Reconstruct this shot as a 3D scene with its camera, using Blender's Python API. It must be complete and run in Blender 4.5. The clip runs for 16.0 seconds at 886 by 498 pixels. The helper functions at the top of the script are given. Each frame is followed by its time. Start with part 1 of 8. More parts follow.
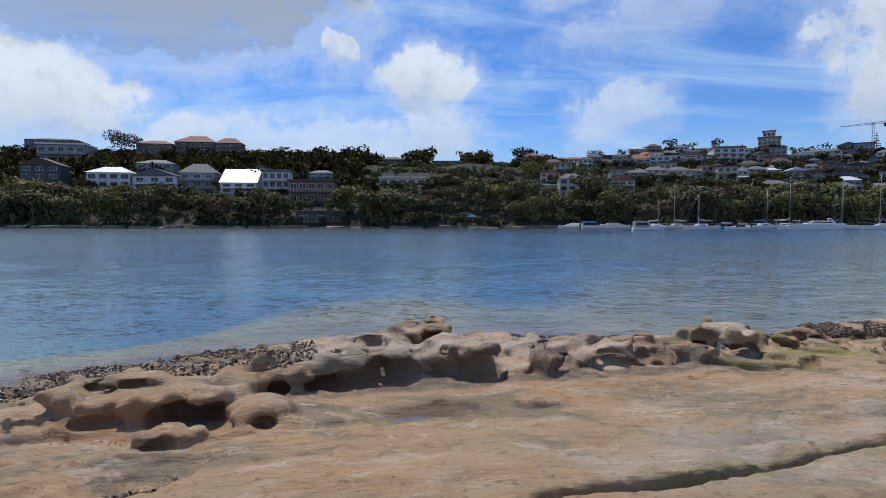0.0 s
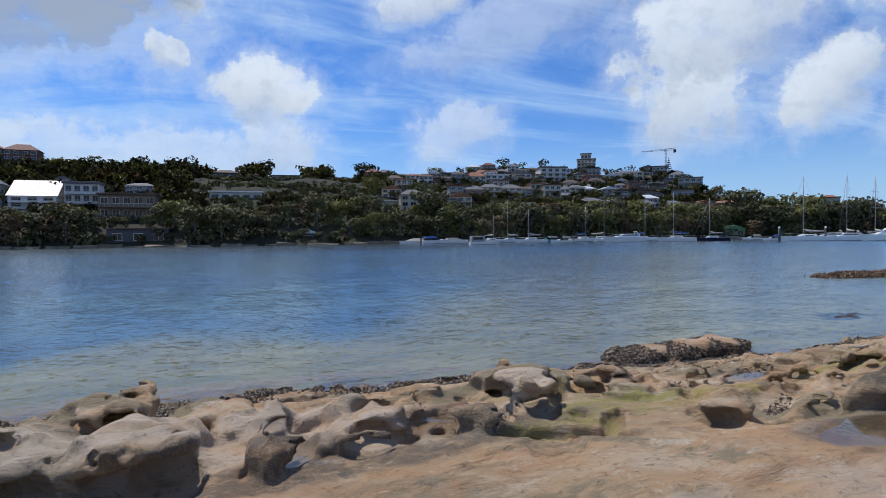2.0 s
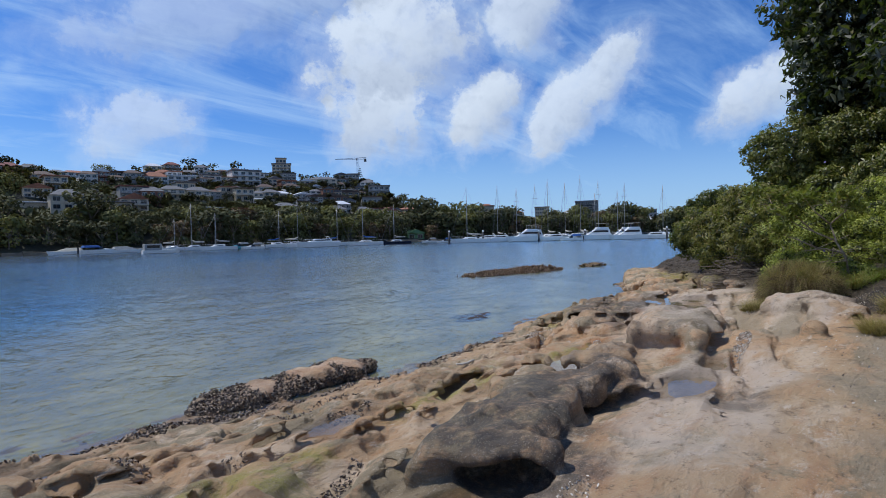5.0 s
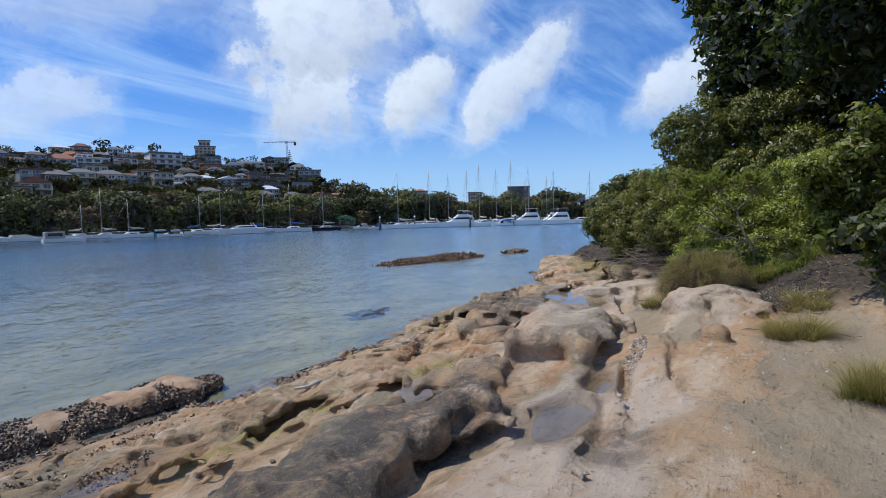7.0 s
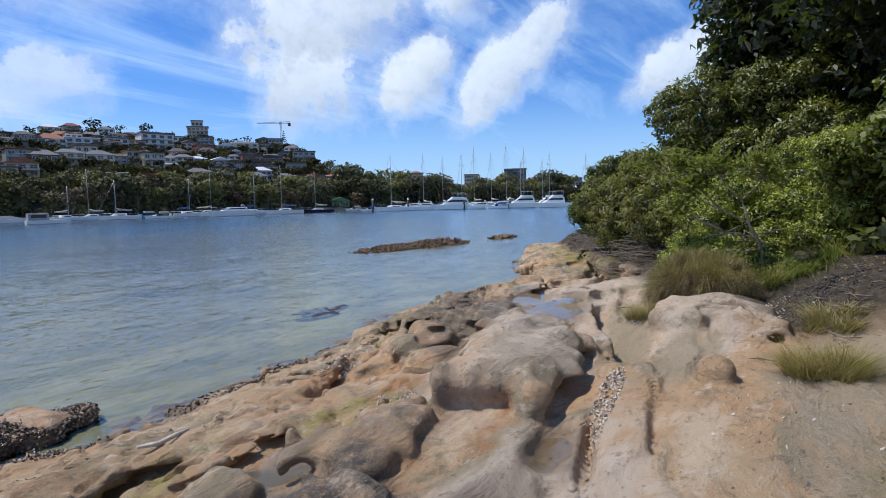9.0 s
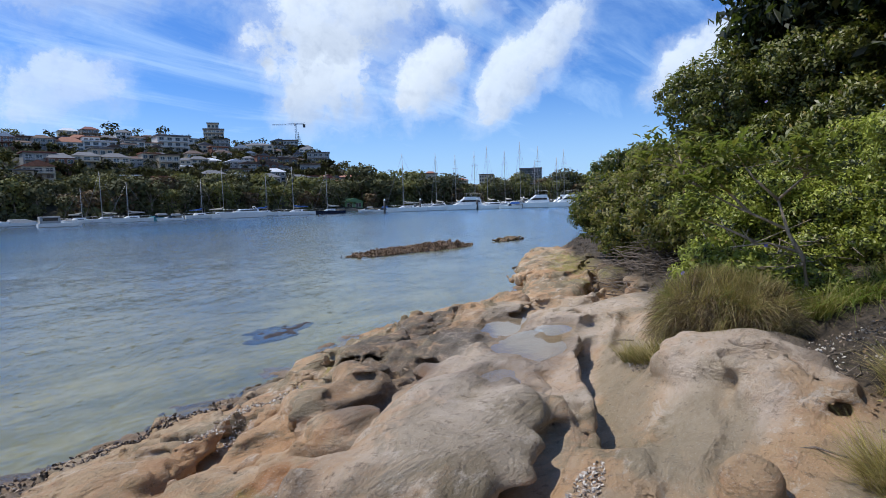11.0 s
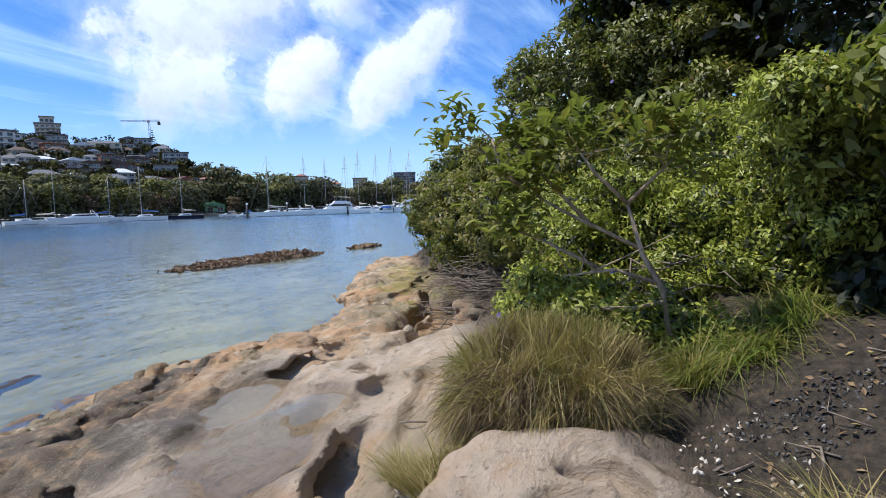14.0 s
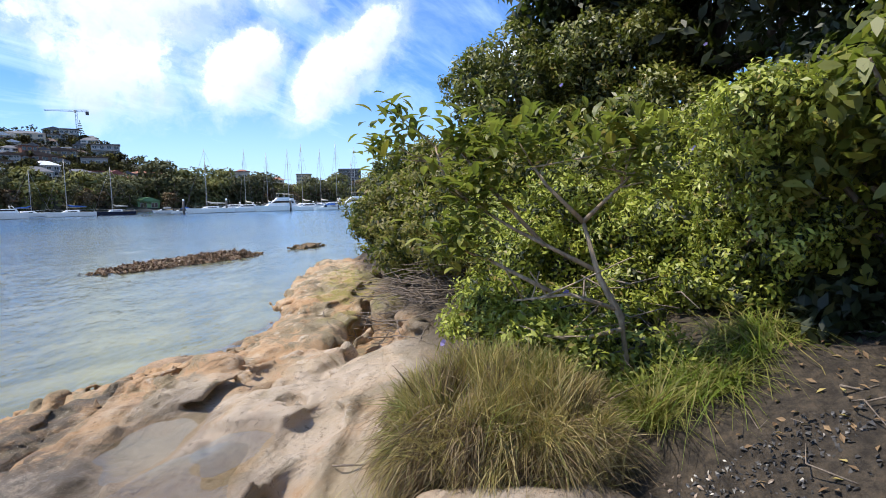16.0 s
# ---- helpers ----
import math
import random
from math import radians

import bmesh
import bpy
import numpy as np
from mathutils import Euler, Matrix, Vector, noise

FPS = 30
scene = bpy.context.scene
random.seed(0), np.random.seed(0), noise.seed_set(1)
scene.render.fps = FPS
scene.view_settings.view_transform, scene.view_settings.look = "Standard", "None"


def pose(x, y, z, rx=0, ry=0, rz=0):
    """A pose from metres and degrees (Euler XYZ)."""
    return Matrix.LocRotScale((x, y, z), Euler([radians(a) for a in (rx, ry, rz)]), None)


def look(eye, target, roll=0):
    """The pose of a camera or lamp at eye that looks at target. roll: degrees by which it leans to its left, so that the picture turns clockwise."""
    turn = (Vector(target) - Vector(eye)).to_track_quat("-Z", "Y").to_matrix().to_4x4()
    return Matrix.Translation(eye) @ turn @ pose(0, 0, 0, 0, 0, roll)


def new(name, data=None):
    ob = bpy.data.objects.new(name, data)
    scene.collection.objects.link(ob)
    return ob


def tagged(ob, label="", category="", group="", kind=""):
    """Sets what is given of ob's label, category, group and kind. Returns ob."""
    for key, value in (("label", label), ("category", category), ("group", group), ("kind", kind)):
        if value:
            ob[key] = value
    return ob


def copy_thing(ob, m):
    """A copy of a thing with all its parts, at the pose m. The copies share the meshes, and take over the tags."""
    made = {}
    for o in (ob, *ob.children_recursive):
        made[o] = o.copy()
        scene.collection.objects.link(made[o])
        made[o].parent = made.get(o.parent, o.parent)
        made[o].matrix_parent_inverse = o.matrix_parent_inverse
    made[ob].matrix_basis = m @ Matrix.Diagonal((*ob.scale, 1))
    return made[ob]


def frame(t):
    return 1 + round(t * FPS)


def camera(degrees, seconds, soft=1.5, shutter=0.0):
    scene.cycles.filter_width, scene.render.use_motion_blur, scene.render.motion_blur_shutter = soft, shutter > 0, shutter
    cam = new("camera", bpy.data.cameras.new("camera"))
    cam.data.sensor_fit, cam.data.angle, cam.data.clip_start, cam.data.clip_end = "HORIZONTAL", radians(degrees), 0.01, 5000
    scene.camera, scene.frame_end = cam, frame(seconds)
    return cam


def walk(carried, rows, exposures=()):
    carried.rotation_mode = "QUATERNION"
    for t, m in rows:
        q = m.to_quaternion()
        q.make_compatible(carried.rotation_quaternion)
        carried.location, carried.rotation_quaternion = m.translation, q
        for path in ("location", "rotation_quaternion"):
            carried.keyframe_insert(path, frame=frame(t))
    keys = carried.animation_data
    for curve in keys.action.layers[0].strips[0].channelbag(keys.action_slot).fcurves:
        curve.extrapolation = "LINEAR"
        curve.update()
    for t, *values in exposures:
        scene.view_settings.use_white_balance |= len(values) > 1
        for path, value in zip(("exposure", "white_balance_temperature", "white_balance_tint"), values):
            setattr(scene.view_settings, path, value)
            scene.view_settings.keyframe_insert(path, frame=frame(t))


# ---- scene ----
cam = camera(76.0, 16.0, 0.9)
PATH = [
    (0, (-0.331, 2.398, 2.293), (-0.329, 4.395, 2.191), -0.0),
    (0.5, (-0.042, 3.015, 2.315), (0.006, 5.013, 2.242), -0.1),
    (1, (0.268, 3.474, 2.365), (0.352, 5.472, 2.303), -0.2),
    (1.5, (0.63, 3.946, 2.377), (0.935, 5.922, 2.319), -0.3),
    (2, (1.064, 4.328, 2.377), (1.599, 6.254, 2.327), -0.6),
    (2.5, (1.422, 4.701, 2.408), (2.058, 6.597, 2.364), -0.7),
    (3, (1.763, 5.062, 2.415), (2.537, 6.906, 2.378), -0.8),
    (3.5, (2.254, 5.306, 2.385), (3.171, 7.083, 2.354), -1.0),
    (4, (2.74, 5.426, 2.413), (3.773, 7.139, 2.382), -1.3),
    (4.5, (3.247, 5.561, 2.396), (4.493, 7.125, 2.353), -1.3),
    (5, (3.731, 5.576, 2.407), (5.149, 6.985, 2.357), -1.4),
    (5.2, (3.881, 5.596, 2.433), (5.33, 6.973, 2.38), -1.3),
    (7.3, (5.878, 5.897, 2.437), (7.458, 7.116, 2.304), -1.7),
    (7.5, (6.052, 5.944, 2.465), (7.637, 7.154, 2.308), -1.6),
    (8, (6.548, 6.043, 2.462), (8.136, 7.248, 2.297), -1.5),
    (8.5, (6.995, 6.152, 2.527), (8.576, 7.365, 2.356), -1.5),
    (9, (7.476, 6.307, 2.522), (9.046, 7.535, 2.352), -1.4),
    (9.5, (7.943, 6.431, 2.507), (9.502, 7.672, 2.341), -1.4),
    (9.7, (8.168, 6.478, 2.523), (9.719, 7.729, 2.358), -1.6),
    (11.8, (10.19, 7.025, 2.522), (11.723, 8.298, 2.353), -1.8),
    (12, (10.359, 7.072, 2.534), (11.91, 8.323, 2.362), -1.8),
    (12.5, (10.805, 7.139, 2.486), (12.395, 8.342, 2.322), -1.8),
    (13, (11.321, 7.183, 2.492), (12.904, 8.393, 2.317), -1.9),
    (13.5, (11.85, 7.221, 2.484), (13.492, 8.349, 2.303), -1.8),
    (14, (12.228, 7.248, 2.482), (14.001, 8.157, 2.315), -1.7),
    (14.5, (12.517, 7.227, 2.556), (14.32, 8.076, 2.381), -1.8),
    (15, (12.625, 7.246, 2.571), (14.434, 8.084, 2.41), -1.5),
    (15.5, (12.653, 7.336, 2.578), (14.479, 8.133, 2.407), -1.2),
    (16, (12.663, 7.402, 2.599), (14.514, 8.138, 2.418), -1.2),
]
walk(cam, [(t, look(eye, goal, roll)) for t, eye, goal, roll in PATH], [(0, -0.55, 6450, 10), (2.5, -0.55, 6350, 10), (5, -0.6, 6150, 10), (7.5, -0.4, 6200, 10), (9, -0.33, 6250, 10), (13, -0.33, 6250, 10), (14.5, 0.15, 6500, 10), (16, 0.24, 6650, 10)])

# ---- sky, clouds and sun ----
SUN_BEARING, SUN_HEIGHT = -32.0, 62.0     # degrees from +y towards +x, degrees up


def bearing(b, e):
    b, e = radians(b), radians(e)
    return Vector((math.sin(b) * math.cos(e), math.cos(b) * math.cos(e), math.sin(e)))


class Graph:
    """Short hand for a node tree."""

    def __init__(self, tree):
        self.tree = tree
        tree.nodes.clear()

    def add(self, kind, ins=None, op=None, blend=None):
        n = self.tree.nodes.new(kind)
        if op:
            n.operation = op
        if blend:
            n.data_type, n.blend_type = "RGBA", blend
        for k, v in (ins or {}).items():
            self.put(n.inputs[k], v)
        return n

    def put(self, socket, v):
        if hasattr(v, "is_linked"):
            self.tree.links.new(v, socket)
        else:
            socket.default_value = v

    def math(self, op, a, b=0.0, clamp=False):
        n = self.add("ShaderNodeMath", {0: a, 1: b}, op)
        n.use_clamp = clamp
        return n.outputs[0]

    def vec(self, op, a, b=(0, 0, 0)):
        n = self.add("ShaderNodeVectorMath", {0: a, 1: b}, op)
        return n.outputs["Value" if op in ("DOT_PRODUCT", "LENGTH") else "Vector"]

    def ramp(self, v, lo, hi, a=0.0, b=1.0):
        if lo > hi:
            lo, hi, a, b = hi, lo, b, a
        n = self.add("ShaderNodeMapRange", {0: v, 1: lo, 2: hi, 3: a, 4: b})
        n.interpolation_type = "SMOOTHSTEP"
        return n.outputs[0]

    def noise(self, co, scale, detail=4.0, rough=0.55, out="Fac", distort=0.0):
        return self.add("ShaderNodeTexNoise", {"Vector": co, "Scale": scale, "Detail": detail, "Roughness": rough, "Distortion": distort}).outputs[out]

    def mix(self, f, a, b, how="MIX"):
        n = self.add("ShaderNodeMix", None, None, how)
        self.put(n.inputs[0], f)
        self.put(n.inputs[6], a if hasattr(a, "is_linked") else (*a[:3], 1))
        self.put(n.inputs[7], b if hasattr(b, "is_linked") else (*b[:3], 1))
        return n.outputs[2]


world = bpy.data.worlds.new("sky")
scene.world = world
world.use_nodes = True
g = Graph(world.node_tree)
d = g.add("ShaderNodeTexCoord").outputs["Generated"]
air = g.add("ShaderNodeTexSky")
air.sky_type, air.sun_disc, air.sun_elevation, air.sun_rotation = "NISHITA", False, radians(SUN_HEIGHT), radians(SUN_BEARING)
air.air_density, air.dust_density, air.ozone_density = 1.0, 0.6, 1.6
sky = air.outputs[0]
# ragged edges: the direction is shaken by noise before the clouds are cut
rag = g.vec("SUBTRACT", g.noise(d, 7.0, 8.0, 0.62, "Color"), (0.5, 0.5, 0.5))
dw = g.vec("ADD", d, g.vec("MULTIPLY", rag, (0.115, 0.115, 0.115)))
fluff = g.vec("ADD", d, g.vec("MULTIPLY", g.vec("SUBTRACT", g.noise(d, 30.0, 5.0, 0.6, "Color"), (0.5, 0.5, 0.5)), (0.035, 0.035, 0.035)))


def billow(co):
    """Rounded heads like a cauliflower's, 0 at their middles and 1 in the creases."""
    n = g.add("ShaderNodeTexVoronoi", {"Vector": co, "Scale": 19.0, "Detail": 2.6, "Roughness": 0.55, "Lacunarity": 2.3})
    n.normalize = True
    return n.outputs["Distance"]


heads = billow(fluff)
lumpy = g.math("ADD", g.math("SUBTRACT", g.noise(dw, 13.0, 8.0, 0.62), 0.5), g.math("MULTIPLY", g.math("SUBTRACT", heads, 0.42), 0.75))
# the side of each head that is turned from the sun is greyer
turned_off = g.math("SUBTRACT", billow(g.vec("ADD", fluff, tuple(bearing(SUN_BEARING, SUN_HEIGHT) * 0.016))), heads)
heap, shade = None, None


def cloud(b, e, w, h, lean=0.0, dense=1.0, grey=0.0):
    """A cumulus: bearing, height, half width and half height in degrees, its lean, and how grey its base is."""
    global heap, shade
    c = bearing(b, e)
    right = Vector((math.cos(radians(b)), -math.sin(radians(b)), 0))
    up = right.cross(c)
    a = radians(lean)
    right, up = right * math.cos(a) + up * math.sin(a), up * math.cos(a) - right * math.sin(a)
    u = g.math("MULTIPLY", g.vec("DOT_PRODUCT", dw, tuple(right)), 1 / math.sin(radians(w)))
    v = g.math("MULTIPLY", g.vec("DOT_PRODUCT", dw, tuple(up)), 1 / math.sin(radians(h)))
    front = g.math("GREATER_THAN", g.vec("DOT_PRODUCT", d, tuple(c)), 0.3)
    oval = g.math("ADD", g.math("MULTIPLY", u, u), g.math("MULTIPLY", v, v))
    q = g.math("ADD", oval, g.math("MULTIPLY", lumpy, 2.6))
    crisp, soft = g.ramp(q, 1.15, 0.25), g.ramp(q, 2.0, -0.3)
    m = g.math("MULTIPLY", g.math("MAXIMUM", g.math("MULTIPLY", crisp, g.ramp(v, -1.1, -0.2, 0.55, 1.0)), g.math("MULTIPLY", soft, 0.7)), g.math("MULTIPLY", front, dense))
    s = g.math("MULTIPLY", crisp, g.math("ADD", g.ramp(v, 0.7, -0.9, 0.0, 0.75), g.math("MULTIPLY", g.ramp(oval, 1.15, 0.7), grey)))
    heap = m if heap is None else g.math("MAXIMUM", heap, m)
    shade = s if shade is None else g.math("MAXIMUM", shade, s)


cloud(-31, 22.5, 21, 8.5, 0, 1.0, 2.0)
cloud(-36, 10, 9, 4.2)
cloud(-24, 7.5, 4, 2.6, 0, 0.8)
cloud(-1.5, 13.5, 4.6, 3.6, -20)
cloud(-0.3, 8.5, 4.4, 3.8, 0, 0.75)
cloud(-11, 7.2, 12, 3.2, -4, 0.62)
cloud(17.5, 10, 5, 3.0, 20, 0.62)
cloud(-10.5, 16.3, 1.6, 1.4)
cloud(13, 22.5, 4.2, 2.2, 10, 0.9)
cloud(41, 18.5, 8.0, 5.6, 25, 0.95)
cloud(39.5, 12.0, 5.0, 5.0, 0, 0.95)
cloud(49.5, 12.5, 4.5, 3.2, 48)
cloud(59, 13.0, 6.6, 2.6, 42, 0.9)
cloud(54, 21.0, 3.2, 3.6, 50, 0.85)
cloud(75, 12.0, 5.5, 2.4, 35, 0.9)
cloud(25, 20.5, 14, 3.0, 18, 0.42)
cloud(112, 16, 12, 5)
cloud(-70, 14, 14, 5)
cloud(165, 18, 14, 6)
cloud(-130, 15, 16, 6)
# thin high streaks and the pale band over the horizon
z = g.add("ShaderNodeSeparateXYZ", {0: d}).outputs[2]
flat = g.vec("DIVIDE", d, g.add("ShaderNodeCombineXYZ", {0: g.math("ADD", z, 0.2), 1: g.math("ADD", z, 0.2), 2: 1.0}).outputs[0])
turned = g.add("ShaderNodeMapping", {0: flat, 2: (0, 0, 0.6), 3: (1.0, 3.0, 0.3)}).outputs[0]
wisp = g.math("MULTIPLY", g.ramp(g.noise(turned, 1.1, 9.0, 0.62, distort=0.6), 0.38, 0.78), 0.64)
puff = g.math("MULTIPLY", g.ramp(g.noise(flat, 2.4, 8.0, 0.6), 0.56, 0.74), 0.4)
thin = g.math("MULTIPLY", g.math("MAXIMUM", wisp, puff), g.ramp(z, -0.02, 0.08))
band = g.math("MULTIPLY", g.ramp(z, 0.22, 0.0), 0.60)
veil = g.math("MAXIMUM", thin, band)
body = g.noise(dw, 12.0, 6.0, 0.6)
dim = g.math("ADD", g.math("MULTIPLY", shade, g.ramp(body, 0.25, 0.75, 0.45, 1.0)), g.math("MULTIPLY", g.ramp(turned_off, -0.06, 0.26), 0.32))
white = g.mix(g.math("MULTIPLY", dim, 0.8, True), (10.7, 11.9, 13.4), (5.0, 6.0, 7.7))
deep = g.mix(1.0, sky, (0.60, 1.08, 1.84), "MULTIPLY")
col = g.mix(veil, deep, (7.2, 10.2, 14.0))
col = g.mix(g.math("MULTIPLY", heap, g.ramp(body, 0.12, 0.55, 0.6, 1.0)), col, white)
back = g.add("ShaderNodeBackground", {"Color": col, "Strength": 0.10})
g.tree.links.new(back.outputs[0], g.add("ShaderNodeOutputWorld").inputs[0])

sun = new("sun", bpy.data.lights.new("sun", "SUN"))
sun.data.energy, sun.data.angle, sun.data.color = 5.0, radians(0.55), (1.0, 0.945, 0.85)
sun.matrix_world = look(bearing(SUN_BEARING, SUN_HEIGHT) * 300, (0, 0, 0))

# ---- materials ----


def material(name, build):
    m = bpy.data.materials.new(name)
    m.use_nodes = True
    q = Graph(m.node_tree)
    out = q.add("ShaderNodeOutputMaterial")
    q.tree.links.new(build(q), out.inputs[0])
    return m


def place(q):
    return q.add("ShaderNodeNewGeometry").outputs["Position"]


def bsdf(q, colour, rough=0.7, metal=0.0, bump=None, strength=0.4, dist=0.02, **more):
    n = q.add("ShaderNodeBsdfPrincipled", {"Roughness": rough, "Metallic": metal})
    q.put(n.inputs["Base Color"], colour if hasattr(colour, "is_linked") else (*colour[:3], 1))
    for k, v in more.items():
        q.put(n.inputs[k.replace("_", " ")], v)
    if bump is not None:
        b = q.add("ShaderNodeBump", {"Height": bump, "Strength": strength, "Distance": dist})
        q.tree.links.new(b.outputs[0], n.inputs["Normal"])
    return n.outputs[0]


def worn(name, colour, rough=0.6, metal=0.0, spread=0.25, scale=3.0, bump=0.15):
    """A painted or plain surface with stains at two scales."""
    def build(q):
        p = place(q)
        big, small = q.noise(p, scale, 4), q.noise(p, scale * 12, 3)
        dark = tuple(c * (1 - spread) for c in colour)
        c = q.mix(q.ramp(big, 0.3, 0.7), dark, colour)
        c = q.mix(q.math("MULTIPLY", q.ramp(small, 0.45, 0.8), 0.35), c, tuple(min(1, x * 1.15) for x in colour))
        return bsdf(q, c, q.ramp(small, 0.2, 0.8, rough - 0.1, rough + 0.1), metal, small, bump, 0.01)
    return material(name, build)


def mask(q, name):
    n = q.add("ShaderNodeAttribute")
    n.attribute_name = name
    return n.outputs["Fac"]


def rock(q):
    p = place(q)
    low = q.add("ShaderNodeMapping", {0: p, 2: (0, 0, radians(-12)), 3: (0.55, 1.0, 1.6)}).outputs[0]
    wide, mid, fine, grit = q.noise(low, 0.55, 6, 0.62), q.noise(low, 2.6, 9, 0.70, distort=0.5), q.noise(p, 13, 8, 0.74), q.noise(p, 85, 4, 0.65)
    streak = q.noise(q.add("ShaderNodeMapping", {0: p, 2: (0, 0, radians(-14)), 3: (0.5, 3.2, 9.0)}).outputs[0], 1.6, 8, 0.66, distort=0.8)
    c = q.mix(q.ramp(wide, 0.35, 0.65), (0.500, 0.305, 0.160), (0.430, 0.310, 0.185))
    c = q.mix(q.math("MULTIPLY", q.ramp(streak, 0.48, 0.68), 0.75), c, (0.440, 0.248, 0.130))
    c = q.mix(q.math("MULTIPLY", q.ramp(q.noise(low, 1.7, 8, 0.68), 0.50, 0.66), 0.75), c, (0.590, 0.460, 0.325))
    c = q.mix(q.math("MULTIPLY", q.ramp(mid, 0.56, 0.72), 0.7), c, (0.225, 0.142, 0.085))
    c = q.mix(q.math("MULTIPLY", q.ramp(q.noise(low, 0.95, 9, 0.72, distort=0.6), 0.49, 0.57), 0.85), c, (0.245, 0.200, 0.125))
    c = q.mix(q.math("MULTIPLY", q.ramp(q.noise(low, 3.6, 9, 0.78, distort=0.4), 0.55, 0.64), 0.7), c, (0.610, 0.515, 0.410))
    # pale worn crust
    pale = q.math("MULTIPLY", mask(q, "pale"), q.ramp(mid, 0.28, 0.60))
    c = q.mix(q.math("MULTIPLY", pale, 0.8), c, q.mix(fine, (0.500, 0.400, 0.310), (0.640, 0.530, 0.425)))
    # orange iron staining
    iron = q.math("MULTIPLY", mask(q, "iron"), q.ramp(q.noise(p, 3.1, 8, 0.66), 0.38, 0.64))
    c = q.mix(q.math("MULTIPLY", iron, 0.75), c, (0.36, 0.155, 0.055))
    # black lichen, and darker strips along the feet of the humps
    dark = q.math("MULTIPLY", mask(q, "lichen_and_dark"), q.ramp(q.noise(p, 5.0, 9, 0.75), 0.32, 0.56))
    c = q.mix(q.math("MULTIPLY", dark, 0.9), c, q.mix(fine, (0.042, 0.037, 0.034), (0.125, 0.110, 0.095)))
    # yellow-green weed
    weed = q.math("MULTIPLY", mask(q, "algae"), q.ramp(q.noise(p, 4.0, 9, 0.72), 0.38, 0.62))
    c = q.mix(q.math("MULTIPLY", weed, 0.85), c, (0.28, 0.25, 0.055))
    # sand and dirt trodden over the rock
    sand = q.math("MULTIPLY", mask(q, "sand"), q.ramp(mid, 0.18, 0.5))
    c = q.mix(q.math("MULTIPLY", sand, 0.9), c, q.mix(q.ramp(fine, 0.3, 0.7), (0.29, 0.225, 0.145), (0.39, 0.315, 0.215)))
    soil = mask(q, "soil")
    c = q.mix(soil, c, q.mix(q.ramp(fine, 0.35, 0.65), (0.034, 0.027, 0.021), (0.100, 0.078, 0.056)))
    # specks and pits
    c = q.mix(q.math("MULTIPLY", q.ramp(fine, 0.54, 0.66), 0.62), c, (0.13, 0.092, 0.060))
    c = q.mix(q.math("MULTIPLY", q.math("MULTIPLY", q.ramp(grit, 0.56, 0.68), 0.55), q.math("SUBTRACT", 1.0, q.math("MULTIPLY", soil, 0.9))), c, (0.52, 0.47, 0.39))
    # wet and shell-dark near the tide line
    wet = mask(q, "wet")
    c = q.mix(q.math("MULTIPLY", wet, 0.6), c, (0.095, 0.065, 0.04))
    r = q.math("SUBTRACT", q.ramp(fine, 0.2, 0.8, 0.80, 0.98), q.math("MULTIPLY", wet, 0.45))
    h = q.math("ADD", q.math("MULTIPLY", mid, 0.9), q.math("ADD", q.math("MULTIPLY", fine, 0.42), q.math("MULTIPLY", grit, 0.06)))
    h = q.math("ADD", h, q.math("MULTIPLY", streak, 0.35))
    return bsdf(q, c, r, 0, h, 1.0, 0.10, Specular_IOR_Level=0.3)


def seabed(q):
    p = place(q)
    s = q.add("ShaderNodeMapping", {0: p, 3: (0.35, 1.0, 1.0)}).outputs[0]
    wide, mid, fine = q.noise(s, 0.075, 5, 0.6), q.noise(s, 0.8, 6, 0.6), q.noise(p, 9, 5, 0.65)
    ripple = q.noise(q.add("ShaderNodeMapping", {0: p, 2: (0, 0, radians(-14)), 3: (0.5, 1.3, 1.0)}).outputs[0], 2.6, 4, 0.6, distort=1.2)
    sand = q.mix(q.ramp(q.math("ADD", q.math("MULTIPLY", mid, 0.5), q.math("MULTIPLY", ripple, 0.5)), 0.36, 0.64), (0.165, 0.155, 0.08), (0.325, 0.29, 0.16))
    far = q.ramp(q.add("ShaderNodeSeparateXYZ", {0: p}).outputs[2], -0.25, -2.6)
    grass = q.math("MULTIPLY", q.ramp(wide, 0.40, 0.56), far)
    # the deep water's blue is painted into the bed, stronger with depth
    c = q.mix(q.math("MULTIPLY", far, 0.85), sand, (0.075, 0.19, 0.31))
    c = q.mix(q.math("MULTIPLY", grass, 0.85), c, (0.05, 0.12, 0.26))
    c = q.mix(q.math("MULTIPLY", q.ramp(fine, 0.58, 0.70), 0.55), c, (0.10, 0.08, 0.05))
    return bsdf(q, c, 0.95, 0, mid, 0.3, 0.1)


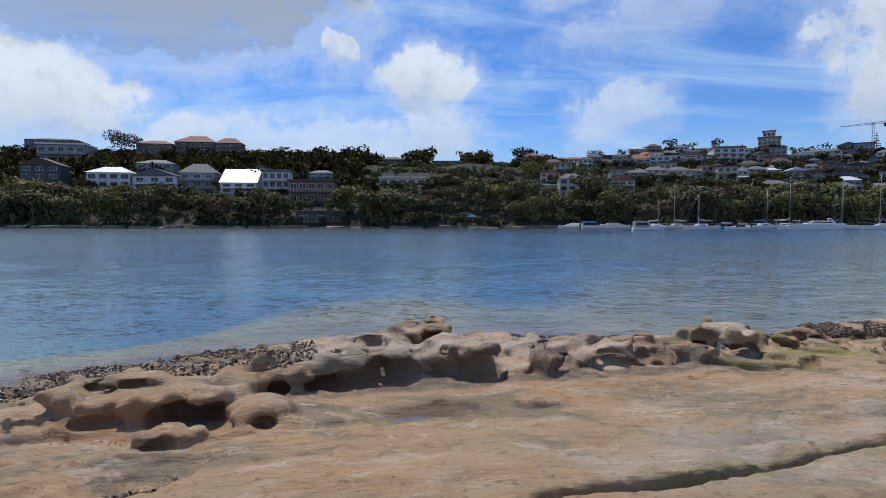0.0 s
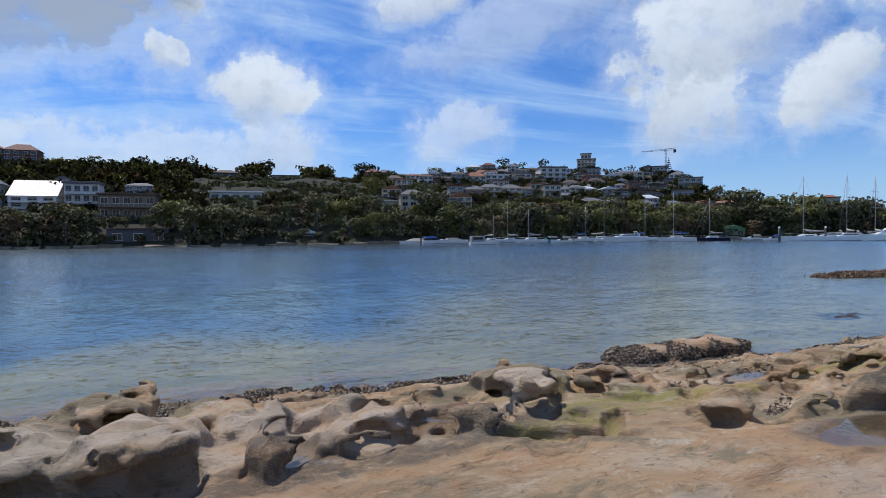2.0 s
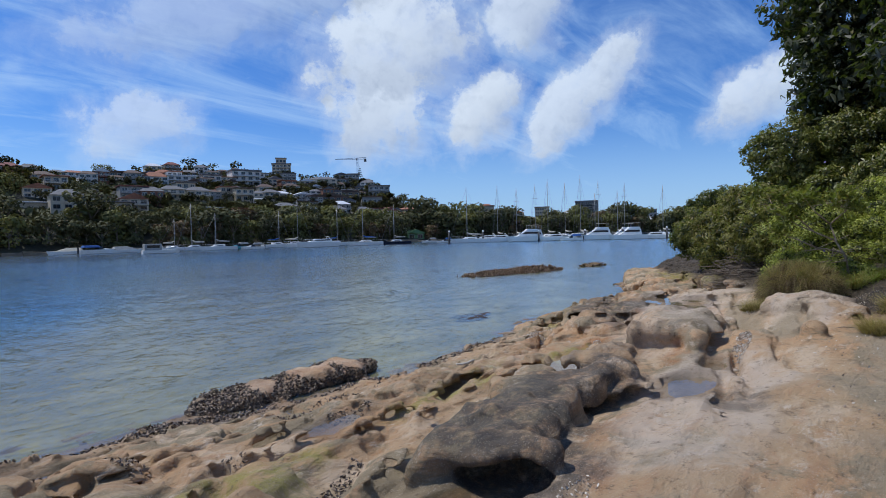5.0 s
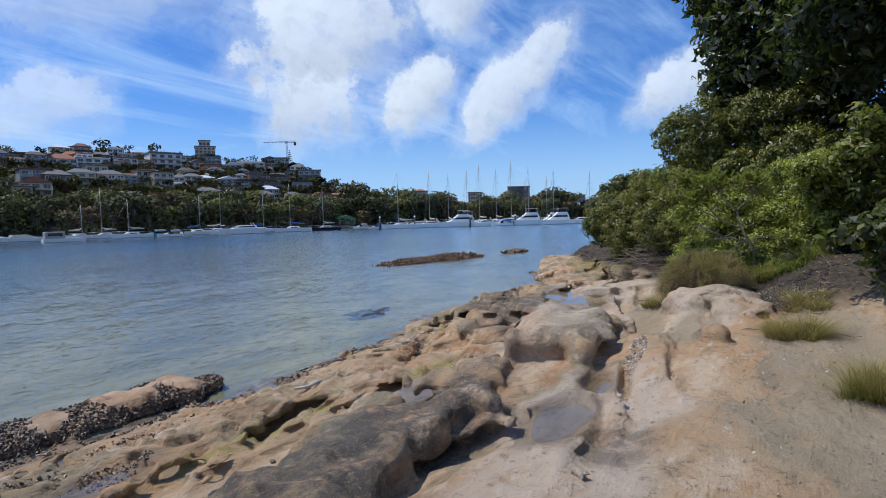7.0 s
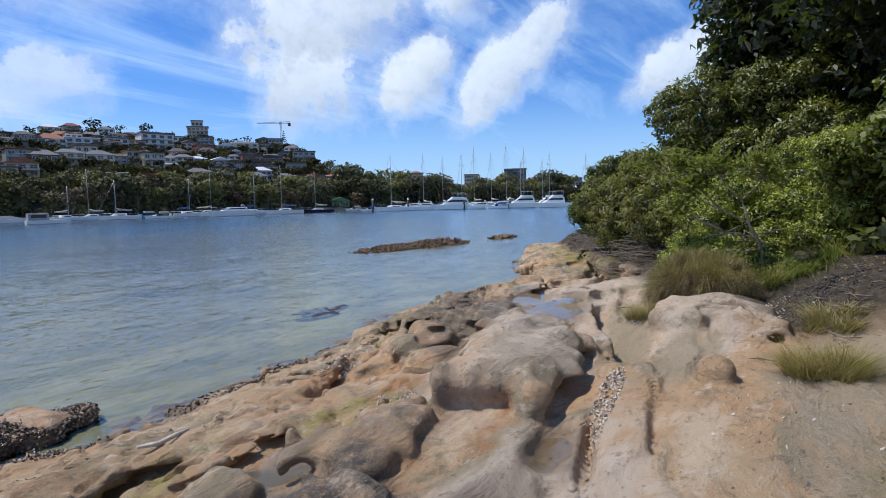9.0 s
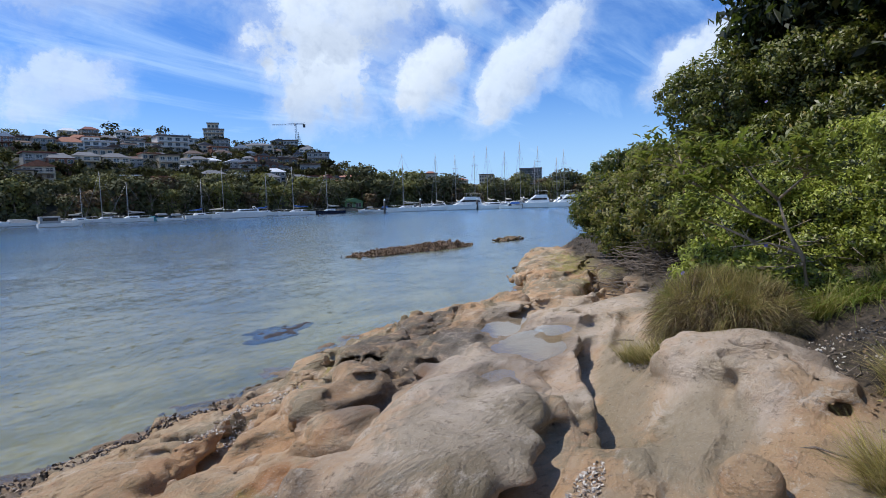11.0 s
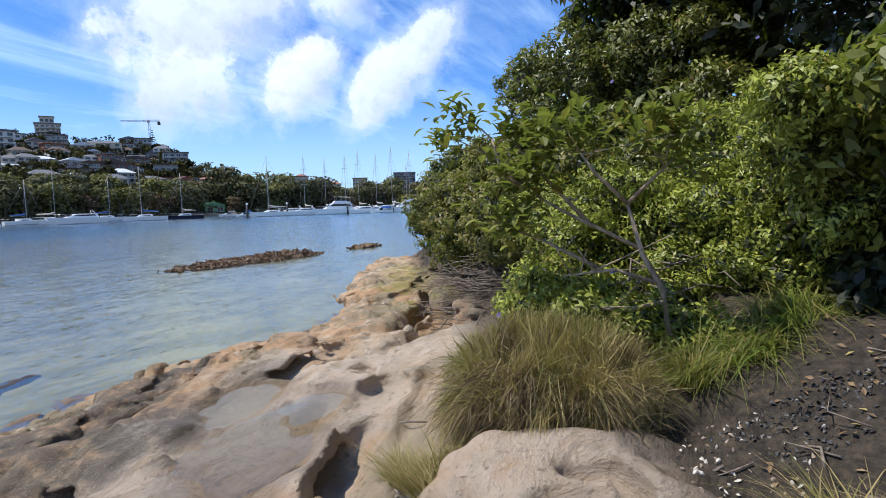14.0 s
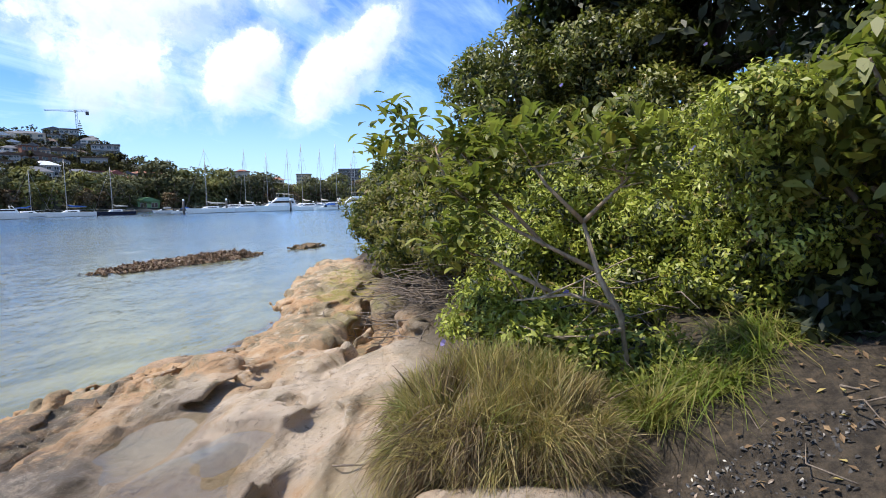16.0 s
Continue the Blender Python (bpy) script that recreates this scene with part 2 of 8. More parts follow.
def sea(q):
    p = place(q)
    run = q.add("ShaderNodeMapping", {0: p, 2: (0, 0, radians(-14)), 3: (0.6, 1.15, 1.0)}).outputs[0]
    gust = q.ramp(q.noise(q.add("ShaderNodeMapping", {0: p, 3: (0.3, 1.0, 1.0)}).outputs[0], 0.09, 4, 0.6), 0.35, 0.65, 0.65, 1.0)
    tilt = None
    for scale, amp in ((0.25, 0.06), (1.2, 0.13), (4.5, 0.25), (12.0, 0.46)):
        n = q.vec("MULTIPLY", q.vec("SUBTRACT", q.noise(run, scale, 2, 0.5, "Color", 0.4), (0.5, 0.5, 0.5)), (amp * 0.8, amp, 0))
        tilt = n if tilt is None else q.vec("ADD", tilt, n)
    tilt = q.vec("MULTIPLY", tilt, q.add("ShaderNodeCombineXYZ", {0: gust, 1: gust, 2: 0.0}).outputs[0])
    b = q.vec("NORMALIZE", q.vec("ADD", tilt, (0, 0, 1)))
    f = q.add("ShaderNodeFresnel", {"IOR": 1.29, "Normal": b}).outputs[0]
    clear = q.add("ShaderNodeBsdfRefraction", {"Color": (0.88, 0.97, 0.97, 1), "Roughness": 0.0, "IOR": 1.12, "Normal": b}).outputs[0]
    body = q.add("ShaderNodeBsdfDiffuse", {"Color": (0.075, 0.18, 0.29, 1), "Normal": b}).outputs[0]
    under = q.add("ShaderNodeMixShader", {0: 0.09, 1: clear, 2: body}).outputs[0]
    gloss = q.add("ShaderNodeBsdfGlossy", {"Color": (0.66, 0.80, 0.95, 1), "Roughness": 0.16, "Normal": b}).outputs[0]
    return q.add("ShaderNodeMixShader", {0: f, 1: under, 2: gloss}).outputs[0]


def pool_water(q):
    p = place(q)
    b = q.add("ShaderNodeBump", {"Height": q.noise(p, 14, 2), "Strength": 0.08, "Distance": 0.01}).outputs[0]
    f = q.add("ShaderNodeFresnel", {"IOR": 1.33, "Normal": b}).outputs[0]
    clear = q.add("ShaderNodeBsdfTransparent", {"Color": (0.80, 0.82, 0.80, 1)}).outputs[0]
    gloss = q.add("ShaderNodeBsdfGlossy", {"Color": (1, 1, 1, 1), "Roughness": 0.02, "Normal": b}).outputs[0]
    return q.add("ShaderNodeMixShader", {0: f, 1: clear, 2: gloss}).outputs[0]


def foliage(name, dark, light, old=(0.30, 0.22, 0.05), old_share=0.05, rough=0.5, glow_share=0.35, glow_tint=(0.30, 0.42, 0.05), scale=0.9, even=0.0):
    def build(q):
        geo = q.add("ShaderNodeNewGeometry")
        r = geo.outputs["Random Per Island"]
        n = q.noise(geo.outputs["Position"], scale, 4, 0.6)
        tone = q.ramp(q.noise(geo.outputs["Position"], scale * 0.22, 3, 0.6), 0.3, 0.7)
        c = q.mix(q.math("ADD", q.math("MULTIPLY", r, 1 - even), q.math("MULTIPLY", tone, even)), dark, light)
        c = q.mix(q.ramp(n, 0.4, 0.75, 0.0, 0.35), c, dark)
        c = q.mix(q.math("GREATER_THAN", q.math("FRACT", q.math("MULTIPLY", r, 37.3)), 1 - old_share), c, old)
        lit = bsdf(q, c, rough, 0, Specular_IOR_Level=0.45)
        glow = q.add("ShaderNodeBsdfTranslucent", {"Color": q.mix(0.5, c, glow_tint)}).outputs[0]
        return q.add("ShaderNodeMixShader", {0: glow_share, 1: lit, 2: glow}).outputs[0]
    return material(name, build)


def bark(name, a, b, scale=14):
    def build(q):
        p = place(q)
        n, w = q.noise(q.add("ShaderNodeMapping", {0: p, 3: (1, 1, 0.25)}).outputs[0], scale, 6, 0.65), q.noise(p, 2.0, 4)
        return bsdf(q, q.mix(q.ramp(n, 0.3, 0.7), q.mix(w, a, tuple(x * 0.6 for x in a)), b), 0.9, 0, n, 0.6, 0.02)
    return material(name, build)


def grounds(q):
    """Soil and scrub of the banks far off."""
    p = place(q)
    n, f = q.noise(p, 0.12, 6, 0.65), q.noise(p, 1.3, 5, 0.6)
    c = q.mix(q.ramp(n, 0.35, 0.65), (0.016, 0.018, 0.009), (0.038, 0.036, 0.018))
    return bsdf(q, q.mix(q.ramp(f, 0.55, 0.75), c, (0.06, 0.048, 0.03)), 0.95, 0, f, 0.6, 0.4)


def earth(q):
    """Trodden sandy soil of the near bank."""
    p = place(q)
    n, f = q.noise(p, 0.5, 6, 0.65), q.noise(p, 14, 6, 0.7)
    c = q.mix(q.ramp(n, 0.35, 0.65), (0.22, 0.165, 0.10), (0.33, 0.255, 0.165))
    return bsdf(q, q.mix(q.ramp(f, 0.5, 0.7), c, (0.14, 0.10, 0.065)), 0.95, 0, f, 0.5, 0.05)


def roof_tiles(name, colour):
    def build(q):
        p = place(q)
        n = q.noise(p, 1.6, 5, 0.6)
        rows = q.math("FRACT", q.math("MULTIPLY", q.add("ShaderNodeSeparateXYZ", {0: p}).outputs[2], 4.0))
        c = q.mix(q.ramp(n, 0.3, 0.7), tuple(x * 0.65 for x in colour), colour)
        return bsdf(q, q.mix(q.ramp(rows, 0.0, 0.25, 0.5, 0.0), c, tuple(x * 0.45 for x in colour)), 0.75, 0, rows, 0.5, 0.06)
    return material(name, build)


def brickwork(name, colour):
    def build(q):
        p = q.add("ShaderNodeTexCoord").outputs["Object"]
        b = q.add("ShaderNodeTexBrick", {"Vector": q.add("ShaderNodeMapping", {0: p, 1: (0, 0, 0), 2: (radians(90), 0, 0)}).outputs[0],
                  "Color1": (*colour, 1), "Color2": (*(x * 0.7 for x in colour), 1), "Mortar": (0.28, 0.24, 0.2, 1), "Scale": 2.2})
        n = q.noise(p, 1.0, 4)
        return bsdf(q, q.mix(q.ramp(n, 0.3, 0.8, 0.0, 0.4), b.outputs[0], tuple(x * 0.6 for x in colour)), 0.85)
    return material(name, build)


def pane(q):
    return bsdf(q, (0.02, 0.026, 0.032), 0.08, 0, Specular_IOR_Level=0.6)


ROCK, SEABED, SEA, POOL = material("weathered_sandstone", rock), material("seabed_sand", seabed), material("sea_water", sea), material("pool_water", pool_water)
EARTH = material("sandy_soil", earth)
GROUND, PANE = material("scrub_soil", grounds), material("window_pane", pane)
WHITE, CREAM, GREY = worn("white_render", (0.66, 0.65, 0.62), 0.6, 0, 0.12), worn("cream_render", (0.58, 0.50, 0.38)), worn("grey_render", (0.34, 0.34, 0.33))
DARKWALL, BROWN, TIMBER = worn("charcoal_cladding", (0.075, 0.075, 0.08)), worn("brown_render", (0.22, 0.16, 0.11)), worn("weathered_timber", (0.16, 0.12, 0.085))
BRICK, DARKBRICK = brickwork("red_brick", (0.26, 0.10, 0.06)), brickwork("dark_brick", (0.15, 0.065, 0.045))
R_RED, R_ORANGE, R_GREY = roof_tiles("red_roof_tiles", (0.22, 0.075, 0.06)), roof_tiles("terracotta_roof_tiles", (0.36, 0.15, 0.085)), roof_tiles("grey_roof_tiles", (0.17, 0.17, 0.18))
R_BROWN, R_WHITE, R_GREEN = roof_tiles("brown_roof_tiles", (0.13, 0.085, 0.065)), worn("white_metal_roof", (0.72, 0.73, 0.74), 0.4), worn("green_metal_roof", (0.10, 0.22, 0.09), 0.5)
STEEL, DARKMETAL = worn("galvanised_steel", (0.55, 0.56, 0.57), 0.35, 0.8), worn("dark_metal", (0.05, 0.05, 0.055), 0.5, 0.5)

# ---- mesh helpers ----


def link(name, data, mat, parent=None, label=""):
    ob = new(name, data)
    if mat is not None:
        data.materials.append(mat)
    if parent is not None:
        ob.parent = parent
    if label:
        ob["label"] = label
    return ob


def part(name, bm, mat, parent=None, label=""):
    """Links a bmesh as one mesh object under a thing or a part."""
    me = bpy.data.meshes.new(name)
    bm.to_mesh(me)
    bm.free()
    return link(name, me, mat, parent, label)


def raw_mesh(name, verts, faces, smooth=False, normals=None):
    """A mesh from arrays: faces is an (n, k) array of corners; normals, one a vertex, round off the shading of clumps."""
    me = bpy.data.meshes.new(name)
    verts, faces = np.asarray(verts, np.float32), np.asarray(faces, np.int32)
    k = faces.shape[1]
    me.vertices.add(len(verts))
    me.vertices.foreach_set("co", verts.ravel())
    me.loops.add(faces.size)
    me.loops.foreach_set("vertex_index", faces.ravel())
    me.polygons.add(len(faces))
    me.polygons.foreach_set("loop_start", np.arange(0, faces.size, k, dtype=np.int32))
    me.polygons.foreach_set("loop_total", np.full(len(faces), k, np.int32))
    me.polygons.foreach_set("use_smooth", np.full(len(faces), smooth))
    me.update(calc_edges=True)
    if normals is not None:
        me.polygons.foreach_set("use_smooth", np.full(len(faces), True))
        me.normals_split_custom_set_from_vertices(np.asarray(normals, np.float32).tolist())
    return me


def box(bm, x0, y0, z0, x1, y1, z1, bevel=0.0):
    """A box, its edges bevelled, in a bmesh."""
    vs = [bm.verts.new(p) for p in ((x0, y0, z0), (x1, y0, z0), (x1, y1, z0), (x0, y1, z0), (x0, y0, z1), (x1, y0, z1), (x1, y1, z1), (x0, y1, z1))]
    fs = [bm.faces.new([vs[i] for i in f]) for f in ((3, 2, 1, 0), (4, 5, 6, 7), (0, 1, 5, 4), (1, 2, 6, 5), (2, 3, 7, 6), (3, 0, 4, 7))]
    if bevel:
        bmesh.ops.bevel(bm, geom=list({e for f in fs for e in f.edges}), offset=bevel, segments=1, affect="EDGES")
    return bm


def tube(bm, points, radii, sides=8):
    """A tapered tube through points."""
    rings = []
    for i, p in enumerate(points):
        a, b = Vector(points[max(i - 1, 0)]), Vector(points[min(i + 1, len(points) - 1)])
        q = (b - a).to_track_quat("Z", "Y")
        rings.append([bm.verts.new(Vector(p) + q @ Vector((math.cos(t) * radii[i], math.sin(t) * radii[i], 0)))
                      for t in (2 * math.pi * k / sides for k in range(sides))])
    for r0, r1 in zip(rings, rings[1:]):
        for k in range(sides):
            f = bm.faces.new((r0[k], r0[(k + 1) % sides], r1[(k + 1) % sides], r1[k]))
            f.smooth = True
    bm.faces.new(rings[0][::-1])
    bm.faces.new(rings[-1])
    return bm


def smooth01(t):
    t = np.clip(t, 0, 1)
    return t * t * (3 - 2 * t)


def lattice(shape, cells, seed):
    """Smooth random values on a grid, some cells across each axis."""
    rng = np.random.default_rng(seed)
    v = rng.uniform(-1, 1, [c + 2 for c in cells])
    for axis, (n, c) in enumerate(zip(shape, cells)):
        t = np.linspace(0, c, n, endpoint=False)
        i = t.astype(int)
        w = smooth01(t - i).reshape([-1 if k == axis else 1 for k in range(len(shape))])
        v = np.take(v, i, axis) * (1 - w) + np.take(v, i + 1, axis) * w
    return v.astype(np.float32)


# ---- lie of the land ----
SHORE_X = (-14, -8, -6.4, -5.2, -4, -2, 0, 2, 4.2, 6.5, 9.8, 12, 13.4, 14.8, 17, 19, 22, 24, 27, 32, 45, 70)
SHORE_Y = (6.5, 9.2, 10.6, 11.5, 12.2, 12.9, 13.2, 13.3, 13.3, 13.3, 13.0, 13.5, 13.7, 14.3, 14.9, 14.6, 14.9, 15.6, 17.8, 19.8, 19.5, 12)
BAND_X = (-8, -3, 1, 4, 7, 10, 13, 16, 21, 28)
BAND_S = (0, 1, 2, 3, 4.5, 6, 9)
BAND_Z = np.array(((0, .08, .16, .25, .35, .42, .6), (0, .10, .20, .30, .41, .45, .70), (0, .17, .33, .47, .50, .56, .76), (0, .17, .38, .55, .66, .70, .82),
                   (0, .20, .42, .50, .60, .78, .88), (0, .30, .58, .60, .74, .87, .92), (0, .30, .62, .78, .86, .93, .98), (0, .36, .72, .95, 1.04, 1.04, 1.18),
                   (0, .24, .44, .60, .84, 1.05, 1.5), (0, .30, .50, .70, 1.0, 1.4, 2.0)))


def shore_y(x):
    return np.interp(x, SHORE_X, SHORE_Y)


def base_height(x, y):
    """The bare platform, without its boulders and hollows."""
    s = shore_y(x) - y
    cols = np.stack([np.interp(s, BAND_S, row) for row in BAND_Z])
    t = np.clip(np.interp(x, BAND_X, np.arange(len(BAND_X))), 0, len(BAND_X) - 1.001)
    i = t.astype(int)
    w = smooth01(t - i)
    z = np.take_along_axis(cols, i[None], 0)[0] * (1 - w) + np.take_along_axis(cols, i[None] + 1, 0)[0] * w
    z = np.where(s < 0, -0.11 * np.abs(s) ** 0.9 - 0.5 * smooth01((-s - 1.2) / 0.6), z)
    # the bank that climbs into the scrub
    bank = 0.55 * (x - 14.6) - 0.75 * (y - 7.3)
    z = z + 0.50 * smooth01(bank / 1.6) + 0.6 * smooth01((bank - 1.0) / 6)
    return z


class Field:
    """A solid as values on a grid (negative inside), from which a skin is drawn."""

    def __init__(self, x0, x1, y0, y1, z0, z1, step):
        self.o, self.step = (x0, y0, z0), step
        self.n = [int(round((b - a) / step)) + 1 for a, b in ((x0, x1), (y0, y1), (z0, z1))]
        self.ax = [np.float32(a) + np.arange(n, dtype=np.float32) * step for a, n in zip(self.o, self.n)]
        self.v = None

    def cut(self, x, y, z, r):
        sl = []
        for c, a, n, rr in zip((x, y, z), self.o, self.n, r):
            i0, i1 = int((c - rr - a) / self.step), int((c + rr - a) / self.step) + 2
            if i1 <= 0 or i0 >= n:
                return None
            sl.append(slice(max(i0, 0), min(i1, n)))
        return tuple(sl)

    def lump(self, x, y, z, rx, ry, rz, turn=0.0, power=2.6, k=0.08, sign=1, tip=0.0, rag=0.05, seed=0):
        """Joins (sign 1) or carves (sign -1) a rounded block: half sizes, turn about z, tip towards -y, roughness."""
        big = max(rx, ry, rz) * 1.25 + k + rag
        sl = self.cut(x, y, z, (big, big, min(big, rz * 1.3 + k + rag + abs(math.sin(radians(tip))) * max(rx, ry))))
        if sl is None:
            return
        X, Y, Z = (a[s] for a, s in zip(self.ax, sl))
        X, Y, Z = (X - x)[:, None, None], (Y - y)[None, :, None], (Z - z)[None, None, :]
        c, s = math.cos(radians(turn)), math.sin(radians(turn))
        u, w = X * c + Y * s, Y * c - X * s
        ct, st = math.cos(radians(tip)), math.sin(radians(tip))
        w, Z = w * ct + Z * st, Z * ct - w * st
        q = (np.abs(u / rx) ** power + np.abs(w / ry) ** power + np.abs(Z / rz) ** power) ** (1 / power)
        e = (q - 1) * min(rx, ry, rz)
        shape = e.shape
        if rag:
            span = [max(2, int(m * self.step / 0.26)) for m in shape]
            e = e + rag * lattice(shape, span, seed + 7) + rag * 0.5 * lattice(shape, [2 * m for m in span], seed + 11)
        a = self.v[sl]
        if sign > 0:
            h = np.clip(0.5 + 0.5 * (a - e) / k, 0, 1)
            self.v[sl] = a * (1 - h) + e * h - k * h * (1 - h)
        else:
            h = np.clip(0.5 - 0.5 * (a + e) / k, 0, 1)
            self.v[sl] = a * (1 - h) - e * h + k * h * (1 - h)

    def skin(self, name):
        """Surface nets: one vertex in each cell that the surface crosses."""
        v = self.v
        inside = v < 0
        nx, ny, nz = v.shape
        count = np.zeros((nx - 1, ny - 1, nz - 1), np.int8)
        for dx in (0, 1):
            for dy in (0, 1):
                for dz in (0, 1):
                    count += inside[dx:nx - 1 + dx, dy:ny - 1 + dy, dz:nz - 1 + dz]
        cells = np.argwhere((count > 0) & (count < 8))
        index = np.full(count.shape, -1, np.int32)
        index[tuple(cells.T)] = np.arange(len(cells))
        total, hits = np.zeros((len(cells), 3), np.float32), np.zeros(len(cells), np.float32)
        corners = [(a, b, c) for a in (0, 1) for b in (0, 1) for c in (0, 1)]
        val = {c: v[cells[:, 0] + c[0], cells[:, 1] + c[1], cells[:, 2] + c[2]] for c in corners}
        for a in corners:
            for axis in range(3):
                if a[axis]:
                    continue
                b = tuple(1 if k == axis else a[k] for k in range(3))
                va, vb = val[a], val[b]
                m = (va < 0) != (vb < 0)
                t = np.where(m, va / np.where(m, va - vb, 1), 0)
                p = np.tile(np.array(a, np.float32), (len(cells), 1))
                p[:, axis] = t
                total += p * m[:, None]
                hits += m
        pts = (cells + total / hits[:, None]) * self.step + np.array(self.o)
        faces = []
        for axis in range(3):
            u, w = [(1, 2), (2, 0), (0, 1)][axis]
            a = np.take(inside, range(v.shape[axis] - 1), axis)
            b = np.take(inside, range(1, v.shape[axis]), axis)
            e = np.argwhere(a != b)
            ok = (e[:, u] > 0) & (e[:, w] > 0) & (e[:, u] < v.shape[u] - 1) & (e[:, w] < v.shape[w] - 1)
            e = e[ok]
            flip = a[tuple(e.T)]
            du, dw = np.eye(3, dtype=int)[u], np.eye(3, dtype=int)[w]
            quad = np.stack([index[tuple((e - du - dw).T)], index[tuple((e - dw).T)], index[tuple(e.T)], index[tuple((e - du).T)]], 1)
            faces.append(np.where(flip[:, None], quad, quad[:, ::-1]))
        return raw_mesh(name, pts, np.concatenate(faces), True), pts


# the sheet of ground: seabed, banks and the hills over the bay
FAR_X = (-700, -400, -123, 0, 80, 153, 205, 270, 350, 480, 700)
FAR_Y = (120, 140, 158, 158, 163, 168, 165, 140, 100, 20, -80)


def far_rise(x, y):
    """Height of the land over the bay."""
    s = (y - np.interp(x, FAR_X, FAR_Y)) * np.where(x > 205, 0.86, 1.0)
    b = np.degrees(np.arctan2(x, np.maximum(y, 1)))
    left = np.interp(s, (-60, -12, 0, 3, 10, 30, 60, 85, 125, 250, 900), (-6, -2.5, 0, 1.5, 5, 9.5, 19, 25, 28, 27, 20))
    right = np.interp(s, (-60, -12, 0, 3, 20, 50, 105, 165, 215, 270, 400, 900), (-6, -2.5, 0, 1.5, 7, 13, 23, 37, 48, 47, 40, 30))
    low = np.interp(s, (-60, -12, 0, 3, 20, 100, 400, 900), (-6, -2.5, 0, 1.0, 2.5, 5, 12, 16))
    r, l = smooth01((b - 8) / 14), smooth01((b - 33) / 18)
    return (left * (1 - r) + right * r) * (1 - l) + low * l


def near_floor(x, y):
    s = shore_y(x) - y
    reach = np.interp(x, (-12, -4, 0, 7.4, 12, 20, 30, 60), (2.0, 2.8, 4.0, 6.8, 11, 19, 28, 42)) + 1.5 * np.sin(x * 0.5) * np.sin(y * 0.23)
    r = np.maximum(-s, 0) / np.maximum(reach, 0.8)
    deep = np.interp(r, (0, 0.3, 1.0, 1.7, 2.6, 5.0, 10.0), (-0.02, -0.16, -0.5, -1.1, -2.0, -3.6, -6))
    return np.where(s > 0, np.minimum(base_height(x, y) - np.where(y < 5.15, 0.03, 0.35), 8) + 0.10 * np.maximum(1.5 - y, 0), deep)


def ground_sheet():
    gx = np.unique(np.concatenate([np.linspace(-9, 40, 90), np.linspace(-700, 700, 101), np.linspace(-3000, 3000, 31)]))
    gy = np.unique(np.concatenate([np.linspace(-4, 24, 60), np.linspace(24, 150, 32), np.linspace(150, 480, 80), np.linspace(480, 3500, 25), np.linspace(-800, -4, 30)]))
    X, Y = np.meshgrid(gx, gy, indexing="ij")
    f = smooth01((Y - 60) / 60)
    Z = near_floor(X, Y) * (1 - f) + far_rise(X, Y) * f
    Z = np.maximum(Z, -6) + np.where(Z > 3, 1.2 * np.sin(X * 0.13) * np.sin(Y * 0.11), 0)
    n, m = len(gx), len(gy)
    idx = np.arange(n * m).reshape(n, m)
    q = np.stack([idx[:-1, :-1], idx[1:, :-1], idx[1:, 1:], idx[:-1, 1:]], -1).reshape(-1, 4)
    me = raw_mesh("ground", np.stack([X, Y, Z], -1).reshape(-1, 3), q, True)
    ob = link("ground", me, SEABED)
    me.materials.append(GROUND)
    me.materials.append(EARTH)
    mid = Z.ravel()[q].mean(1)
    yy = Y.ravel()[q].mean(1)
    me.polygons.foreach_set("material_index", np.where(yy > 110, 1, np.where(shore_y(X.ravel()[q].mean(1)) - yy > 0.3, 2, 0)).astype(np.int32))
    tagged(ob, "sandy seabed rising to scrub-covered banks and hills", "ground", kind="structure")


ground_sheet()

# the bay
bm = bmesh.new()
box(bm, -3000, -600, -0.02, 3000, 3000, 0.0)
bm.faces.ensure_lookup_table()
bmesh.ops.delete(bm, geom=[f for f in bm.faces if f.normal.z < 0.5 and f.calc_center_median().z < -0.005], context="FACES")
water = tagged(part("water", bm, SEA), "rippled blue-green bay water, clear in the shallows", "water", kind="structure")
water.visible_shadow = False

# ---- the sandstone platform ----
plat = Field(-8, 30, 5.0, 18.0, -0.45, 2.40, 0.040)
PX, PY = np.meshgrid(plat.ax[0], plat.ax[1], indexing="ij")


def at_line(x0, y0, x1, y1):
    """Distance of the plan's points from a line."""
    dx, dy = x1 - x0, y1 - y0
    t = np.clip(((PX - x0) * dx + (PY - y0) * dy) / (dx * dx + dy * dy), 0, 1)
    return np.hypot(PX - x0 - t * dx, PY - y0 - t * dy), t


def patch(x, y, rx, ry, turn=0.0, soft=0.5):
    """1 inside an ellipse of the plan, 0 outside, ragged between."""
    c, s = math.cos(radians(turn)), math.sin(radians(turn))
    u, w = (PX - x) * c + (PY - y) * s, (PY - y) * c - (PX - x) * s
    q = np.hypot(u / rx, w / ry) + 0.30 * WARP
    return smooth01((1 - q) / soft + 0.5)


shape2 = PX.shape
WARP = lattice(shape2, (60, 24), 3) + 0.5 * lattice(shape2, (150, 60), 4)
top = base_height(PX, PY)
S = shore_y(PX) - PY
